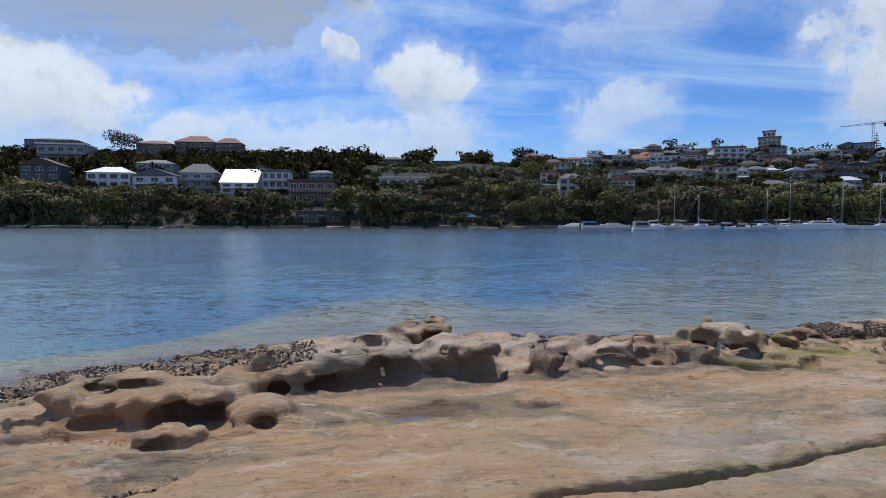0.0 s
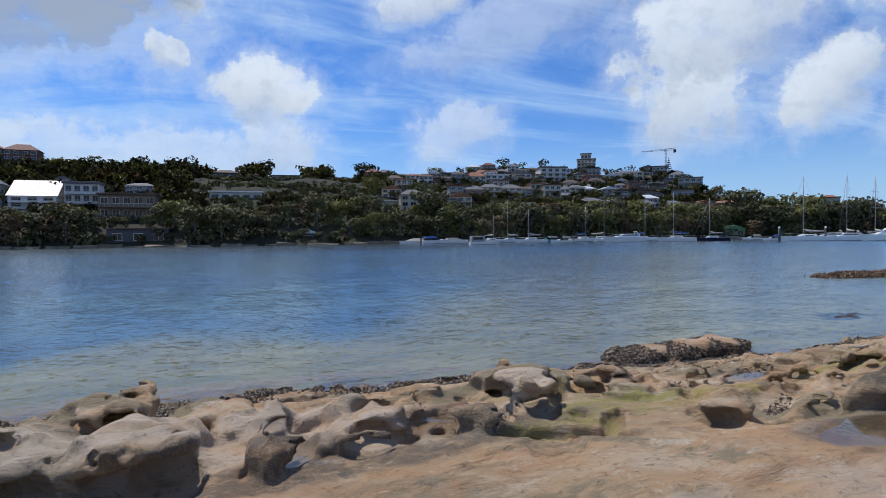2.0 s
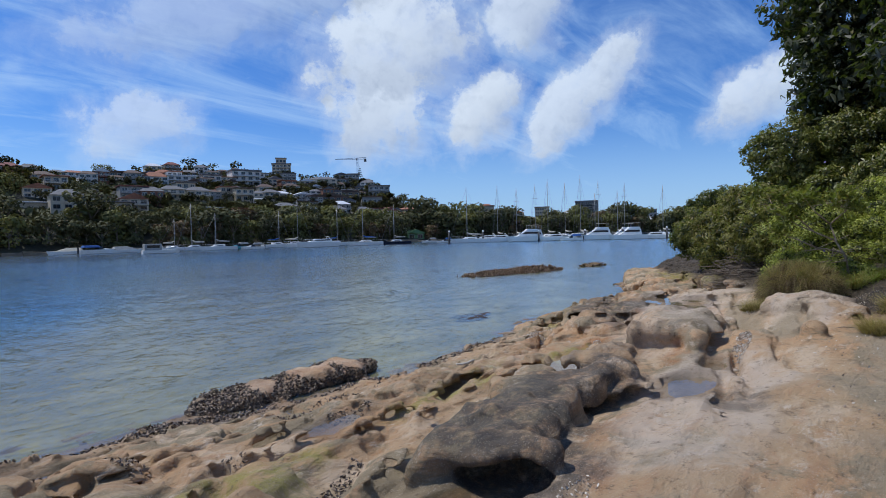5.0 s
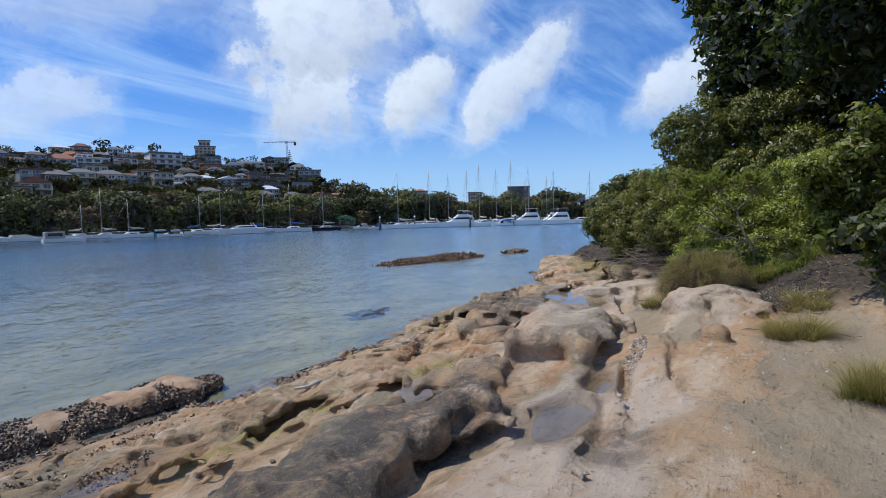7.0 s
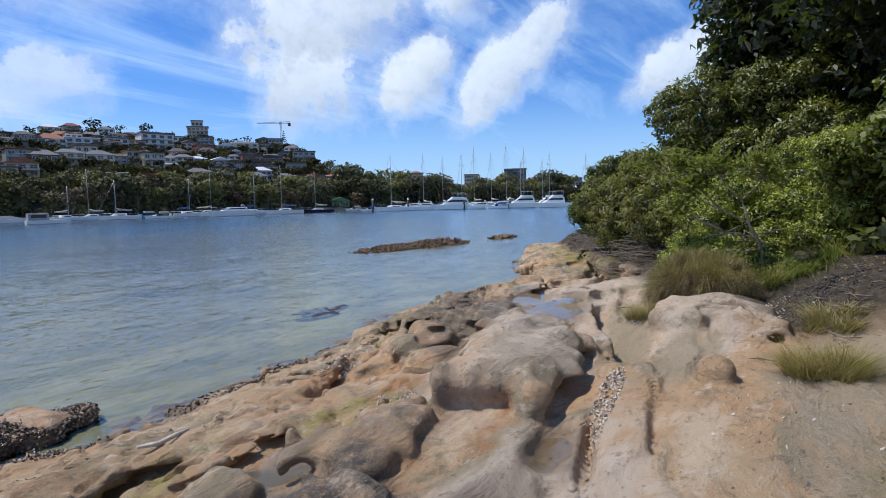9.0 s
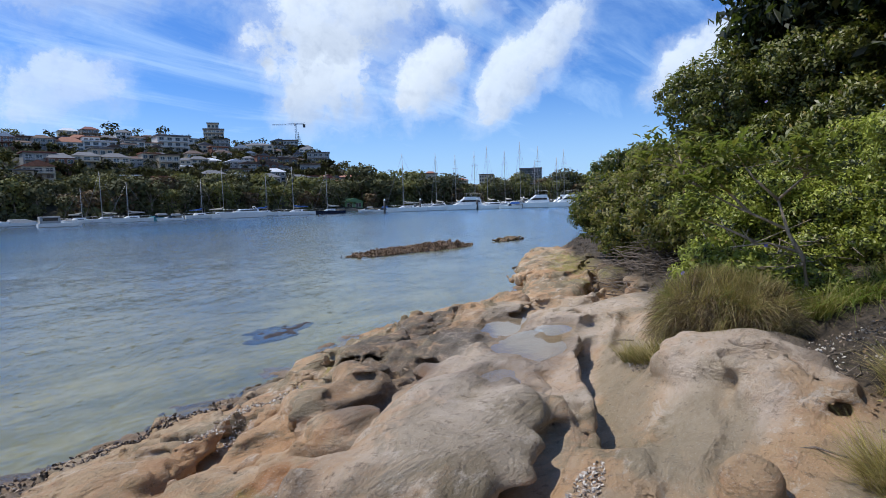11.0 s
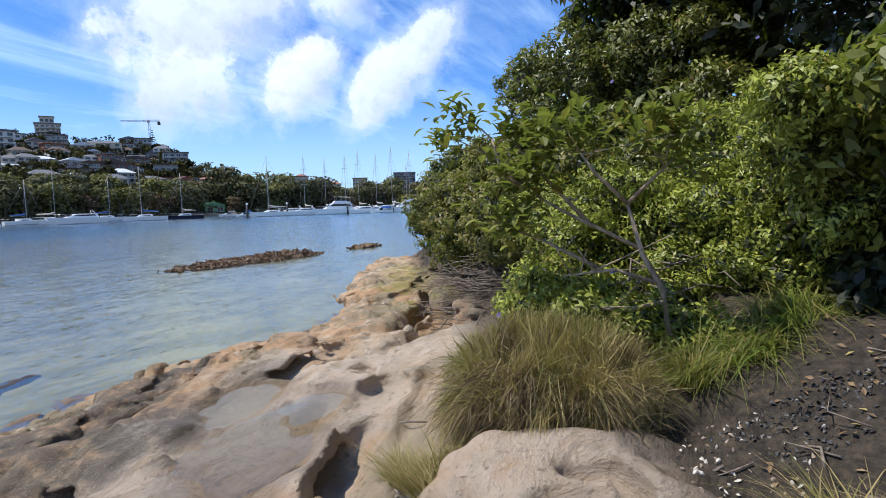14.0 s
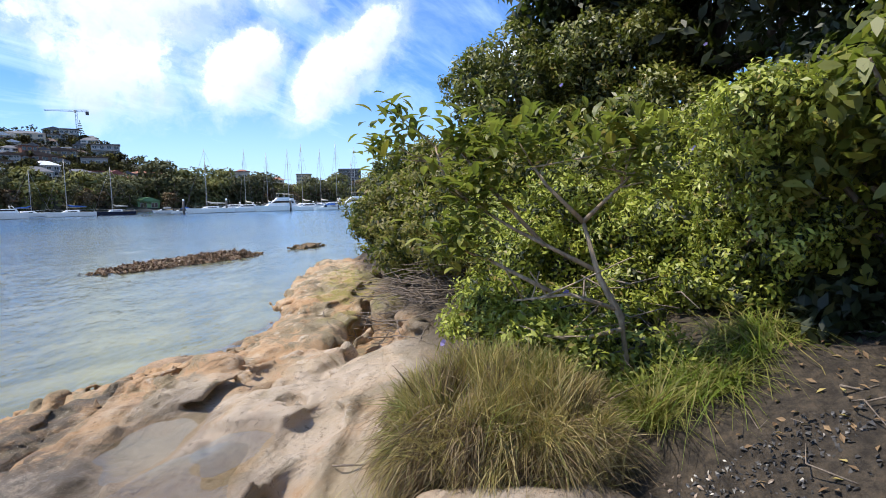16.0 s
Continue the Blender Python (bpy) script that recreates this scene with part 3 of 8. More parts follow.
# how broken the surface is: the seaward rocks are, the trodden shelf is not
broken = smooth01((4.2 - S) / 2.0) * smooth01((S + 1.0) / 1.2) * smooth01((PX + 7) / 3)
broken = np.maximum(broken, 0.22)
broken *= 1 - 0.25 * smooth01((PX + 3.5) / 1.0) * smooth01((6.0 - PX) / 1.0) * smooth01((S - 1.6) / 0.6)
relief = 0.09 * lattice(shape2, (45, 19), 5) + 0.06 * lattice(shape2, (110, 46), 6) + 0.028 * lattice(shape2, (260, 110), 8)
relief += 0.10 * np.abs(lattice(shape2, (70, 34), 9)) - 0.04
# sharp-edged joints between the beds
for cells, seed, deep in (((34, 20), 17, 0.10), ((75, 48), 18, 0.07), ((150, 100), 19, 0.035)):
    joint = lattice(shape2, cells, seed) + 0.35 * lattice(shape2, (3 * cells[0], 3 * cells[1]), seed + 30)
    relief -= deep * np.clip(1 - np.abs(joint) / 0.16, 0, 1) ** 1.5
# thin weathered strata: the height is stepped a little
relief += 0.05 * np.abs(lattice(shape2, (160, 90), 14)) + 0.022 * np.abs(lattice(shape2, (330, 190), 15))
calm = 1 - 0.45 * smooth01((PX - 4.5) / 1.5) * smooth01((12.5 - PX) / 1.5)
top = top + relief * broken * calm * 0.75 + 0.007 * lattice(shape2, (640, 220), 11) + 0.010 * lattice(shape2, (380, 130), 12) + 0.014 * lattice(shape2, (150, 50), 13)


# beds of stone: the surface climbs in low sharp-edged steps
bed = 0.12
level = top / bed + 1.1 * lattice(shape2, (42, 18), 61) + 0.5 * lattice(shape2, (120, 52), 62) + 0.2 * lattice(shape2, (300, 130), 63)
flat = np.floor(level)
ledges = np.maximum(smooth01((broken - 0.22) / 0.3) * 0.75, 0.12)
top = top + ledges * (flat + smooth01((level - flat - 0.70) / 0.22) - level) * bed


def groove(x0, y0, x1, y1, width, depth):
    global top
    dist, t = at_line(x0, y0, x1, y1)
    top = top - depth * smooth01(1.35 - (dist + 0.09 * WARP * min(1, width * 8)) / width) * smooth01(t * 8 + 0.3) * smooth01((1 - t) * 8 + 0.3)


groove(0.2, 5.72, 1.76, 6.08, 0.052, 0.22)
groove(1.7, 6.07, 2.9, 6.44, 0.052, 0.22)
groove(2.9, 6.44, 3.8, 6.66, 0.045, 0.14)
groove(5.2, 8.6, 6.6, 9.5, 0.28, 0.16)
groove(6.6, 9.5, 7.6, 9.9, 0.22, 0.10)
groove(9.4, 7.45, 10.6, 7.9, 0.10, 0.14)
groove(10.6, 7.9, 12.1, 8.2, 0.16, 0.08)
groove(11.06, 7.43, 12.6, 7.93, 0.032, 0.10)
groove(10.5, 7.69, 11.7, 8.14, 0.05, 0.14)
groove(15.0, 9.05, 16.6, 9.6, 0.12, 0.10)
groove(17.6, 10.9, 22.5, 12.6, 0.22, 0.20)
groove(-4.5, 7.3, -2.2, 7.6, 0.25, 0.06)
SCARPS = []


def scarp(points, drop, fade, lip=0.25):
    """A ledge along a line: the ground on its right-hand side falls away at once and climbs back over some way."""
    global top
    lo, hi = np.min(points, 0) - fade - 0.2, np.max(points, 0) + fade + 0.2
    i0, j0 = (int(max(0, (a - o) / plat.step)) for a, o in zip(lo, plat.o))
    i1, j1 = (int(max(1, (a - o) / plat.step)) for a, o in zip(hi, plat.o))
    X, Y, W = PX[i0:i1, j0:j1], PY[i0:i1, j0:j1], WARP[i0:i1, j0:j1]
    best, side, along = np.full(X.shape, 99.0), np.zeros(X.shape), np.zeros(X.shape)
    for k, ((ax, ay), (bx, by)) in enumerate(zip(points, points[1:])):
        dx, dy = bx - ax, by - ay
        t = np.clip(((X - ax) * dx + (Y - ay) * dy) / (dx * dx + dy * dy), 0, 1)
        e = np.hypot(X - ax - t * dx, Y - ay - t * dy)
        near = e < best
        best = np.where(near, e, best)
        side = np.where(near, np.sign((X - ax) * dy - (Y - ay) * dx), side)
        along = np.where(near, (k + t) / (len(points) - 1), along)
    e = best * side + 0.035 * W
    taper = smooth01(along * 5 + 0.05) * smooth01((1 - along) * 5 + 0.05)
    top[i0:i1, j0:j1] += taper * drop * np.where(e > 0, -smooth01(e / 0.05) * (1 - smooth01(e / fade)), lip * (1 - smooth01(-e / (fade * 0.7))))
    SCARPS.append((points, drop))


def bowed(x, y, a, n, bow):
    """Five points of a bowed line from a place, a heading in degrees, a length and a bulge."""
    c, s = math.cos(radians(a)), math.sin(radians(a))
    return [(x + c * n * t - s * bow * 4 * t * (1 - t), y + s * n * t + c * bow * 4 * t * (1 - t)) for t in (0, 0.25, 0.5, 0.75, 1.0)]


def spared(x, y):
    """Smooth slabs and boulders that no small ledge or pit breaks."""
    return any(((x - a) / rx) ** 2 + ((y - b) / ry) ** 2 < 1 for a, b, rx, ry in ((12.25, 9.1, 1.5, 0.95), (14.6, 7.75, 1.0, 0.9), (13.8, 9.7, 0.8, 0.5), (9.4, 7.9, 1.0, 0.5), (7.3, 8.5, 0.9, 0.8)))


# the edge of the trodden trench, the foot of the black ledge, the long joint and the ledges farther on
scarp([(12.9, 8.36), (13.28, 8.55), (13.74, 8.82), (14.19, 9.14), (14.71, 9.44), (15.32, 9.65), (16.36, 9.80)], 0.30, 1.0, 0.10)
scarp([(7.95, 8.62), (8.34, 8.55), (8.82, 8.58), (9.16, 8.46), (9.55, 8.26), (9.9, 8.38)], 0.15, 0.55, 0.2)
scarp([(8.9, 7.30), (9.5, 7.42), (10.12, 7.51), (10.9, 7.85), (11.64, 8.15)], 0.08, 0.40, 0.1)
scarp([(11.5, 7.60), (12.1, 7.73), (12.85, 7.88)], 0.06, 0.30, 0.1)
scarp([(16.4, 11.0), (17.34, 11.05), (18.47, 11.08), (19.45, 11.17), (20.2, 11.7)], 0.26, 0.85, 0.2)
scarp([(19.6, 12.3), (20.8, 12.35), (22.07, 12.75), (23.2, 13.2), (24.4, 13.7)], 0.24, 0.8, 0.2)
scarp([(12.5, 10.55), (13.18, 10.80), (13.67, 10.86), (14.2, 10.90)], 0.18, 0.5, 0.25)
scarp([(14.6, 10.55), (15.3, 10.62), (16.0, 10.9), (16.8, 11.3)], 0.10, 0.45, 0.15)
scarp([(1.9, 9.62), (2.3, 9.50), (2.64, 9.56), (3.19, 9.66)], 0.14, 0.40)
scarp([(2.2, 10.25), (2.7, 10.36), (3.24, 10.58)], 0.13, 0.40)
scarp([(5.2, 8.75), (5.9, 8.72), (6.6, 8.9), (7.0, 9.25)], 0.12, 0.55)
scarp([(7.6, 9.9), (8.6, 10.05), (9.7, 10.2), (10.6, 10.45)], 0.09, 0.5)
scarp([(-4.6, 7.25), (-3.6, 7.42), (-2.6, 7.30), (-1.8, 7.42)], 0.07, 0.5)
scarp([(-3.4, 6.62), (-2.5, 6.72), (-1.7, 6.66)], 0.05, 0.45)
rng = np.random.default_rng(515)
for k in range(120):
    x = rng.uniform(-5.5, 24)
    y = float(shore_y(x)) - rng.uniform(0.5, 4.3)
    line, drop, fade = bowed(x, y, rng.normal(12, 22), rng.uniform(0.4, 1.5), rng.uniform(-0.16, 0.22)), rng.uniform(0.05, 0.145), rng.uniform(0.25, 0.6)
    if not any(spared(*p) for p in line) and x < 17.5:
        scarp(line, drop, fade)
for k in range(26):
    x = rng.uniform(-4.5, 13)
    y = float(shore_y(x)) - rng.uniform(4.4, 7.0)
    scarp(bowed(x, y, rng.normal(9, 10), rng.uniform(0.8, 2.6), rng.uniform(-0.2, 0.2)), rng.uniform(0.018, 0.045), rng.uniform(0.3, 0.7))
# joints that cross the seaward slabs
rng = np.random.default_rng(64)
for k in range(44):
    x = rng.uniform(-4, 20)
    y, a, n = float(shore_y(x)) - rng.uniform(1.0, 4.6), radians(rng.normal(16, 12) if k % 3 else rng.normal(-48, 14)), rng.uniform(0.5, 1.7)
    groove(x, y, x + math.cos(a) * n, y + math.sin(a) * n, rng.uniform(0.045, 0.065), rng.uniform(0.05, 0.14))
plat.v = (plat.ax[2][None, None, :] - top[:, :, None]).astype(np.float32)
step_z = plat.ax[2][None, None, :] * 11 + 2.2 * lattice(shape2, (30, 14), 16)[:, :, None]
plat.v += (0.016 * np.sin(step_z * 2.2) * broken[:, :, None]).astype(np.float32)
plat.v += 0.016 * lattice(plat.v.shape, (260, 110, 18), 22) * np.maximum(broken, 0.35)[:, :, None]
plat.v += 0.036 * lattice(plat.v.shape, (90, 38, 7), 21) * broken[:, :, None]
L = plat.lump


def hole(x, y, z, rx, ry, rz, turn=0.0, k=0.018, tip=0.0):
    # caves run in under the rock
    deep = 1.5 if rz > 0.08 and ry < 0.35 else 1.0
    L(x, y + (deep - 1) * ry * 0.7, z, rx, ry * deep, rz * (1.1 if deep > 1 else 1.0), turn, 2.2, k, -1, tip, 0.025, int(abs(x * 31 + y * 17)))


def block(x, y, z, rx, ry, rz, turn=0.0, power=3.0, k=0.055, tip=0.0, rag=0.07):
    L(x, y, z, rx, ry, rz, turn, power, k, 1, tip, rag, int(abs(x * 13 + y * 41)))


def cave(x, y, z, rx, ry, rz, turn=0.0):
    """A sharp-lipped hollow."""
    L(x, y, z, rx, ry, rz, turn, 2.3, 0.014, -1, 0, 0.018, int(abs(x * 37 + y * 19)))


# low slab and knobs at the western end
block(-3.25, 8.25, 0.42, 1.0, 0.62, 0.21, 12)
hole(-2.75, 7.66, 0.42, 0.42, 0.24, 0.13, 20)
hole(-3.6, 7.58, 0.36, 0.35, 0.16, 0.08, 10)
block(-2.15, 7.75, 0.42, 0.36, 0.24, 0.13, 10)
hole(-2.3, 7.55, 0.42, 0.16, 0.12, 0.06)
hole(-2.0, 7.55, 0.40, 0.10, 0.10, 0.06)
block(-2.75, 7.15, 0.42, 0.28, 0.16, 0.09)
hole(-2.7, 7.0, 0.43, 0.15, 0.10, 0.05)
hole(-2.47, 6.27, 0.46, 0.42, 0.20, 0.12, 0, 0.05)
hole(-2.95, 5.98, 0.47, 0.10, 0.06, 0.08)
# the long hump with the caves along its foot
block(-1.62, 9.34, 0.31, 1.07, 0.744, 0.46, 23, 3.4, 0.09, 0, 0.085)
block(-1.46, 9.74, 0.36, 0.788, 0.6, 0.32, 20, 3.4, 0.09, 0, 0.085)
# the second hump, holed like a skull
block(-0.11, 9.49, 0.38, 0.497, 0.6, 0.41, 8, 3.4, 0.09, 0, 0.085)
block(-0.18, 9.86, 0.41, 0.41, 0.42, 0.3, 8, 3.4, 0.09, 0, 0.085)
# knot of holed rocks behind
block(-0.73, 10.7, 0.46, 0.497, 0.48, 0.33, 11, 3.4, 0.09, 0, 0.085)
block(0.22, 10.8, 0.39, 0.486, 0.36, 0.18, 3, 3.4, 0.09, 0, 0.085)
# low broken rocks between the humps and the saddle
block(1.05, 9.34, 0.38, 0.27, 0.42, 0.38, -4, 3.4, 0.09, 0, 0.085)
block(1.73, 9.59, 0.37, 0.324, 0.42, 0.31, -11, 3.4, 0.09, 0, 0.085)
block(0.74, 10.2, 0.38, 0.313, 0.36, 0.25, -1, 3.4, 0.09, 0, 0.085)
block(1.46, 10.4, 0.37, 0.475, 0.36, 0.28, -7, 3.4, 0.09, 0, 0.085)
block(2.8, 9.66, 0.39, 0.626, 0.408, 0.28, -21, 3.4, 0.09, 0, 0.085)
block(3.1, 10.8, 0.34, 0.367, 0.36, 0.16, -20, 3.4, 0.09, 0, 0.085)
# the pale saddle-shaped rock on its two legs
block(3.86, 10.6, 0.42, 0.475, 0.312, 0.36, -17, 3.4, 0.09, 0, 0.085)
block(3.59, 9.82, 0.4, 0.194, 0.24, 0.5, -16, 3.4, 0.09, 0, 0.085)
block(3.44, 10.8, 0.36, 0.216, 0.264, 0.26, -12, 3.4, 0.09, 0, 0.085)
block(4.27, 10.9, 0.4, 0.216, 0.336, 0.23, -20, 3.4, 0.09, 0, 0.085)
# rocks on either side of it
block(2.74, 10.5, 0.36, 0.4, 0.312, 0.26, -5, 3.4, 0.09, 0, 0.085)
block(4.73, 10.4, 0.36, 0.432, 0.408, 0.34, -26, 3.4, 0.09, 0, 0.085)
block(4.17, 8.99, 0.4, 0.313, 0.288, 0.26, -27, 3.4, 0.09, 0, 0.085)
block(5.26, 8.97, 0.43, 0.259, 0.36, 0.3, -39, 3.4, 0.09, 0, 0.085)
# the black hollow rock
block(7.2, 8.51, 0.54, 0.50, 0.66, 0.37, -57, 4.6, 0.03, 0, 0.07)
block(8.36, 8.90, 0.57, 0.42, 0.84, 0.31, -64, 4.6, 0.03, 0, 0.05)
block(8.95, 8.86, 0.74, 0.85, 0.30, 0.17, -4, 4.0, 0.03)
block(10.3, 9.25, 0.72, 0.75, 0.32, 0.17, 10, 4.0, 0.03)
block(9.4, 9.6, 0.62, 0.9, 0.25, 0.16, 12)
# the oval boulder beside the trodden way
block(13.6, 9.85, 0.84, 1.0, 0.55, 0.16, 18, 4.0, 0.03, 0, 0.04)
block(12.25, 9.10, 0.82, 1.12, 0.58, 0.31, 16, 4.4, 0.02, 5, 0.05)
block(12.9, 10.9, 0.72, 0.7, 0.35, 0.18, 14)
block(14.1, 11.9, 0.58, 0.55, 0.26, 0.22, 20)
block(14.75, 11.95, 0.66, 0.30, 0.22, 0.20, 10)
block(15.6, 12.3, 0.62, 0.50, 0.25, 0.20, 10)
# pale rock with the eye-shaped hollow
block(14.72, 7.85, 1.0, 0.72, 0.62, 0.27, 30, 2.6, 0.08)
block(14.3, 7.45, 1.0, 0.4, 0.35, 0.2, 20, 2.6)
block(12.72, 7.42, 0.96, 0.16, 0.13, 0.12)
# the broken ledges farther on
block(19.0, 12.0, 0.52, 1.35, 0.55, 0.36, 20, 4.0, 0.02, 0, 0.06)
block(21.6, 13.2, 0.50, 1.55, 0.80, 0.40, 24, 4.0, 0.02, 0, 0.07)
block(20.65, 11.5, 0.74, 0.45, 0.32, 0.30, 40, 3.0, 0.02, 0, 0.06)
block(21.9, 12.0, 0.66, 0.50, 0.35, 0.30, 60, 3.0, 0.03)
block(17.6, 10.9, 0.72, 0.8, 0.3, 0.24, 15, 3.6, 0.03)
block(24.3, 14.9, 0.40, 2.0, 1.0, 0.30, 24, 2.8, 0.06)
block(27.3, 16.6, 0.36, 2.0, 0.9, 0.32, 26, 2.8, 0.06)
block(23.3, 13.0, 0.60, 0.6, 0.4, 0.25, 30)
block(19.8, 10.4, 0.86, 0.7, 0.4, 0.18, 20)


def overhang(reach):
    """Pulls the upper parts of the seaward rocks out over their feet, towards the land."""
    m = smooth01((S - 0.8) / 0.8) * smooth01((5.6 - S) / 0.8) * smooth01((PX + 5.5) / 1.0) * smooth01((7.5 - PX) / 2.0) * reach
    foot = base_height(PX, PY) * 0.85
    rows = np.arange(plat.n[1])[None, :]
    made = plat.v.copy()
    for k, z in enumerate(plat.ax[2]):
        t = np.clip(rows + m * (np.clip(z - foot, 0, 0.6) - 0.20) / plat.step, 0, plat.n[1] - 1.001)
        i = t.astype(int)
        w = (t - i).astype(np.float32)
        a = plat.v[:, :, k]
        made[:, :, k] = np.take_along_axis(a, i, 1) * (1 - w) + np.take_along_axis(a, i + 1, 1) * w
    plat.v = made


overhang(0.42)
for points, drop in SCARPS:
    if drop < 0.075:
        continue
    for (ax, ay), (bx, by) in zip(points, points[1:]):
        n = math.hypot(bx - ax, by - ay)
        cx, cy, nx, ny = (ax + bx) / 2, (ay + by) / 2, (by - ay) / n, (ax - bx) / n
        i, j = int(round((cx + nx * 0.13 - plat.o[0]) / plat.step)), int(round((cy + ny * 0.13 - plat.o[1]) / plat.step))
        if not (0 <= i < plat.n[0] and 0 <= j < plat.n[1]):
            continue
        solid = np.nonzero(plat.v[i, j] < 0)[0]
        if len(solid):
            z = float(plat.ax[2][solid[-1]])
            L(cx - nx * 0.02, cy - ny * 0.02, z + 0.035 + drop * 0.22, n * 0.56, 0.11 + drop * 0.3, max(0.04, drop * 0.33), math.degrees(math.atan2(by - ay, bx - ax)), 2.3, 0.012, -1, 0, 0.02, int(abs(cx * 91 + cy * 53)))
# their caves and hollows
cave(-0.93, 8.93, 0.5, 0.378, 0.402, 0.182, 17)
cave(-1.36, 8.79, 0.47, 0.42, 0.327, 0.126, 22)
cave(-1.89, 8.77, 0.44, 0.421, 0.351, 0.14, 27)
cave(-1.58, 8.96, 0.74, 0.0756, 0.135, 0.056, 23)
cave(-1.21, 9.5, 0.72, 0.216, 0.378, 0.098, 18)
cave(-0.91, 9.48, 0.78, 0.108, 0.216, 0.07, 15)
cave(0.14, 9.06, 0.5, 0.302, 0.402, 0.196, 5)
cave(0.46, 9.34, 0.62, 0.151, 0.297, 0.112, 2)
cave(0.66, 9.41, 0.66, 0.0972, 0.27, 0.084, -0)
cave(-0.3, 9.02, 0.76, 0.054, 0.108, 0.056, 10)
cave(-0.12, 9.01, 0.77, 0.054, 0.108, 0.056, 8)
cave(0.2, 9.4, 0.76, 0.054, 0.135, 0.056, 4)
cave(-0.26, 9.04, 0.56, 0.173, 0.189, 0.112, 10)
cave(-1.05, 10.5, 0.7, 0.13, 0.27, 0.126, 14)
cave(-0.46, 10.3, 0.66, 0.173, 0.27, 0.084, 10)
cave(-0.71, 10.4, 0.78, 0.0972, 0.135, 0.056, 11)
cave(0.04, 10.7, 0.62, 0.205, 0.338, 0.084, 5)
cave(-0.82, 10.4, 0.62, 0.13, 0.216, 0.07, 13)
cave(1.05, 9.44, 0.54, 0.27, 0.405, 0.196, -4)
cave(1.78, 9.41, 0.54, 0.248, 0.378, 0.112, -12)
cave(1.31, 9.92, 0.62, 0.173, 0.27, 0.07, -6)
cave(1.65, 9.83, 0.66, 0.0648, 0.189, 0.098, -10)
cave(0.46, 9.3, 0.52, 0.0756, 0.126, 0.056, 2)
cave(2.41, 9.56, 0.55, 0.259, 0.405, 0.14, -17)
cave(3, 9.62, 0.56, 0.259, 0.378, 0.112, -23)
cave(2.95, 10.5, 0.58, 0.302, 0.405, 0.126, -20)
cave(3.6, 9.79, 0.53, 0.227, 0.405, 0.182, -17)
cave(4.02, 10.2, 0.6, 0.108, 0.351, 0.196, -20)
cave(3.41, 10.4, 0.62, 0.227, 0.216, 0.14, -13)
cave(3.75, 10.4, 0.8, 0.13, 0.108, 0.056, -16)
cave(2.78, 10.4, 0.55, 0.367, 0.324, 0.126, -6)
cave(2.23, 10.5, 0.55, 0.151, 0.243, 0.056, 0)
cave(1.9, 10.7, 0.53, 0.173, 0.324, 0.098, 4)
cave(4.48, 10.7, 0.58, 0.119, 0.27, 0.07, -23)
cave(4.78, 10.4, 0.6, 0.054, 0.162, 0.098, -26)
cave(4.55, 10.3, 0.52, 0.162, 0.27, 0.07, -25)
cave(4.35, 10.5, 0.52, 0.0864, 0.243, 0.084, -22)
cave(4.98, 8.73, 0.6, 0.205, 0.297, 0.098, -38)
cave(4.9, 8.93, 0.62, 0.0972, 0.189, 0.056, -36)
cave(3.23, 8.61, 0.62, 0.248, 0.297, 0.084, -29)
cave(3.98, 8.97, 0.6, 0.108, 0.27, 0.126, -34)
cave(5.43, 10.4, 0.5, 0.0864, 0.203, 0.07, -32)
cave(6.1, 10.7, 0.48, 0.119, 0.203, 0.07, -35)
cave(5.78, 11.5, 0.45, 0.194, 0.27, 0.056, -30)
cave(6.93, 8.13, 0.68, 0.36, 0.40, 0.13, -59)
cave(7.45, 8.02, 0.88, 0.12, 0.32, 0.09, -62)
cave(7.12, 8.65, 0.88, 0.0756, 0.162, 0.0448, -56)
cave(6.80, 8.66, 0.84, 0.09, 0.22, 0.06, -53)
cave(7.73, 8.71, 0.98, 0.238, 0.216, 0.056, -58)
cave(8.82, 8.88, 0.98, 0.0972, 0.216, 0.0448, -39)
cave(12.30, 8.55, 0.84, 1.0, 0.18, 0.085, 15)
cave(13.3, 8.98, 0.86, 0.30, 0.16, 0.10, -50)
cave(11.8, 9.75, 0.88, 0.25, 0.2, 0.08, 10)
# the eye in the pale rock, and the hole beside it
cave(14.46, 7.74, 1.23, 0.30, 0.18, 0.11, -62)
cave(14.78, 7.87, 1.20, 0.18, 0.07, 0.10, -58)
cave(14.73, 7.63, 1.21, 0.18, 0.07, 0.10, 34)
cave(14.48, 7.47, 1.17, 0.14, 0.07, 0.09, 32)
cave(14.10, 7.88, 1.08, 0.10, 0.08, 0.07, -60)
cave(14.2, 7.66, 1.08, 0.06, 0.1, 0.05, 10)
cave(14.4, 7.27, 1.06, 0.14, 0.09, 0.075, 0)
# undercuts of the ledges farther on
cave(18.2, 11.8, 0.5, 0.62, 0.3, 0.09, -40)
cave(19, 11.3, 0.58, 0.62, 0.22, 0.1, -10)
cave(19.9, 11.6, 0.62, 0.24, 0.34, 0.16, -60)
cave(21.1, 12.1, 0.7, 0.22, 0.4, 0.2, -62)
cave(20.6, 13.6, 0.45, 0.6, 0.25, 0.09, -40)
cave(13.8, 10.8, 0.9, 0.55, 0.35, 0.09, -40)
cave(14.1, 10.2, 0.98, 0.22, 0.25, 0.06, -48)
hole(5.15, 10.45, 0.46, 0.16, 0.12, 0.07)
hole(5.9, 10.40, 0.50, 0.18, 0.13, 0.08)
hole(6.95, 10.2, 0.50, 0.24, 0.17, 0.12)
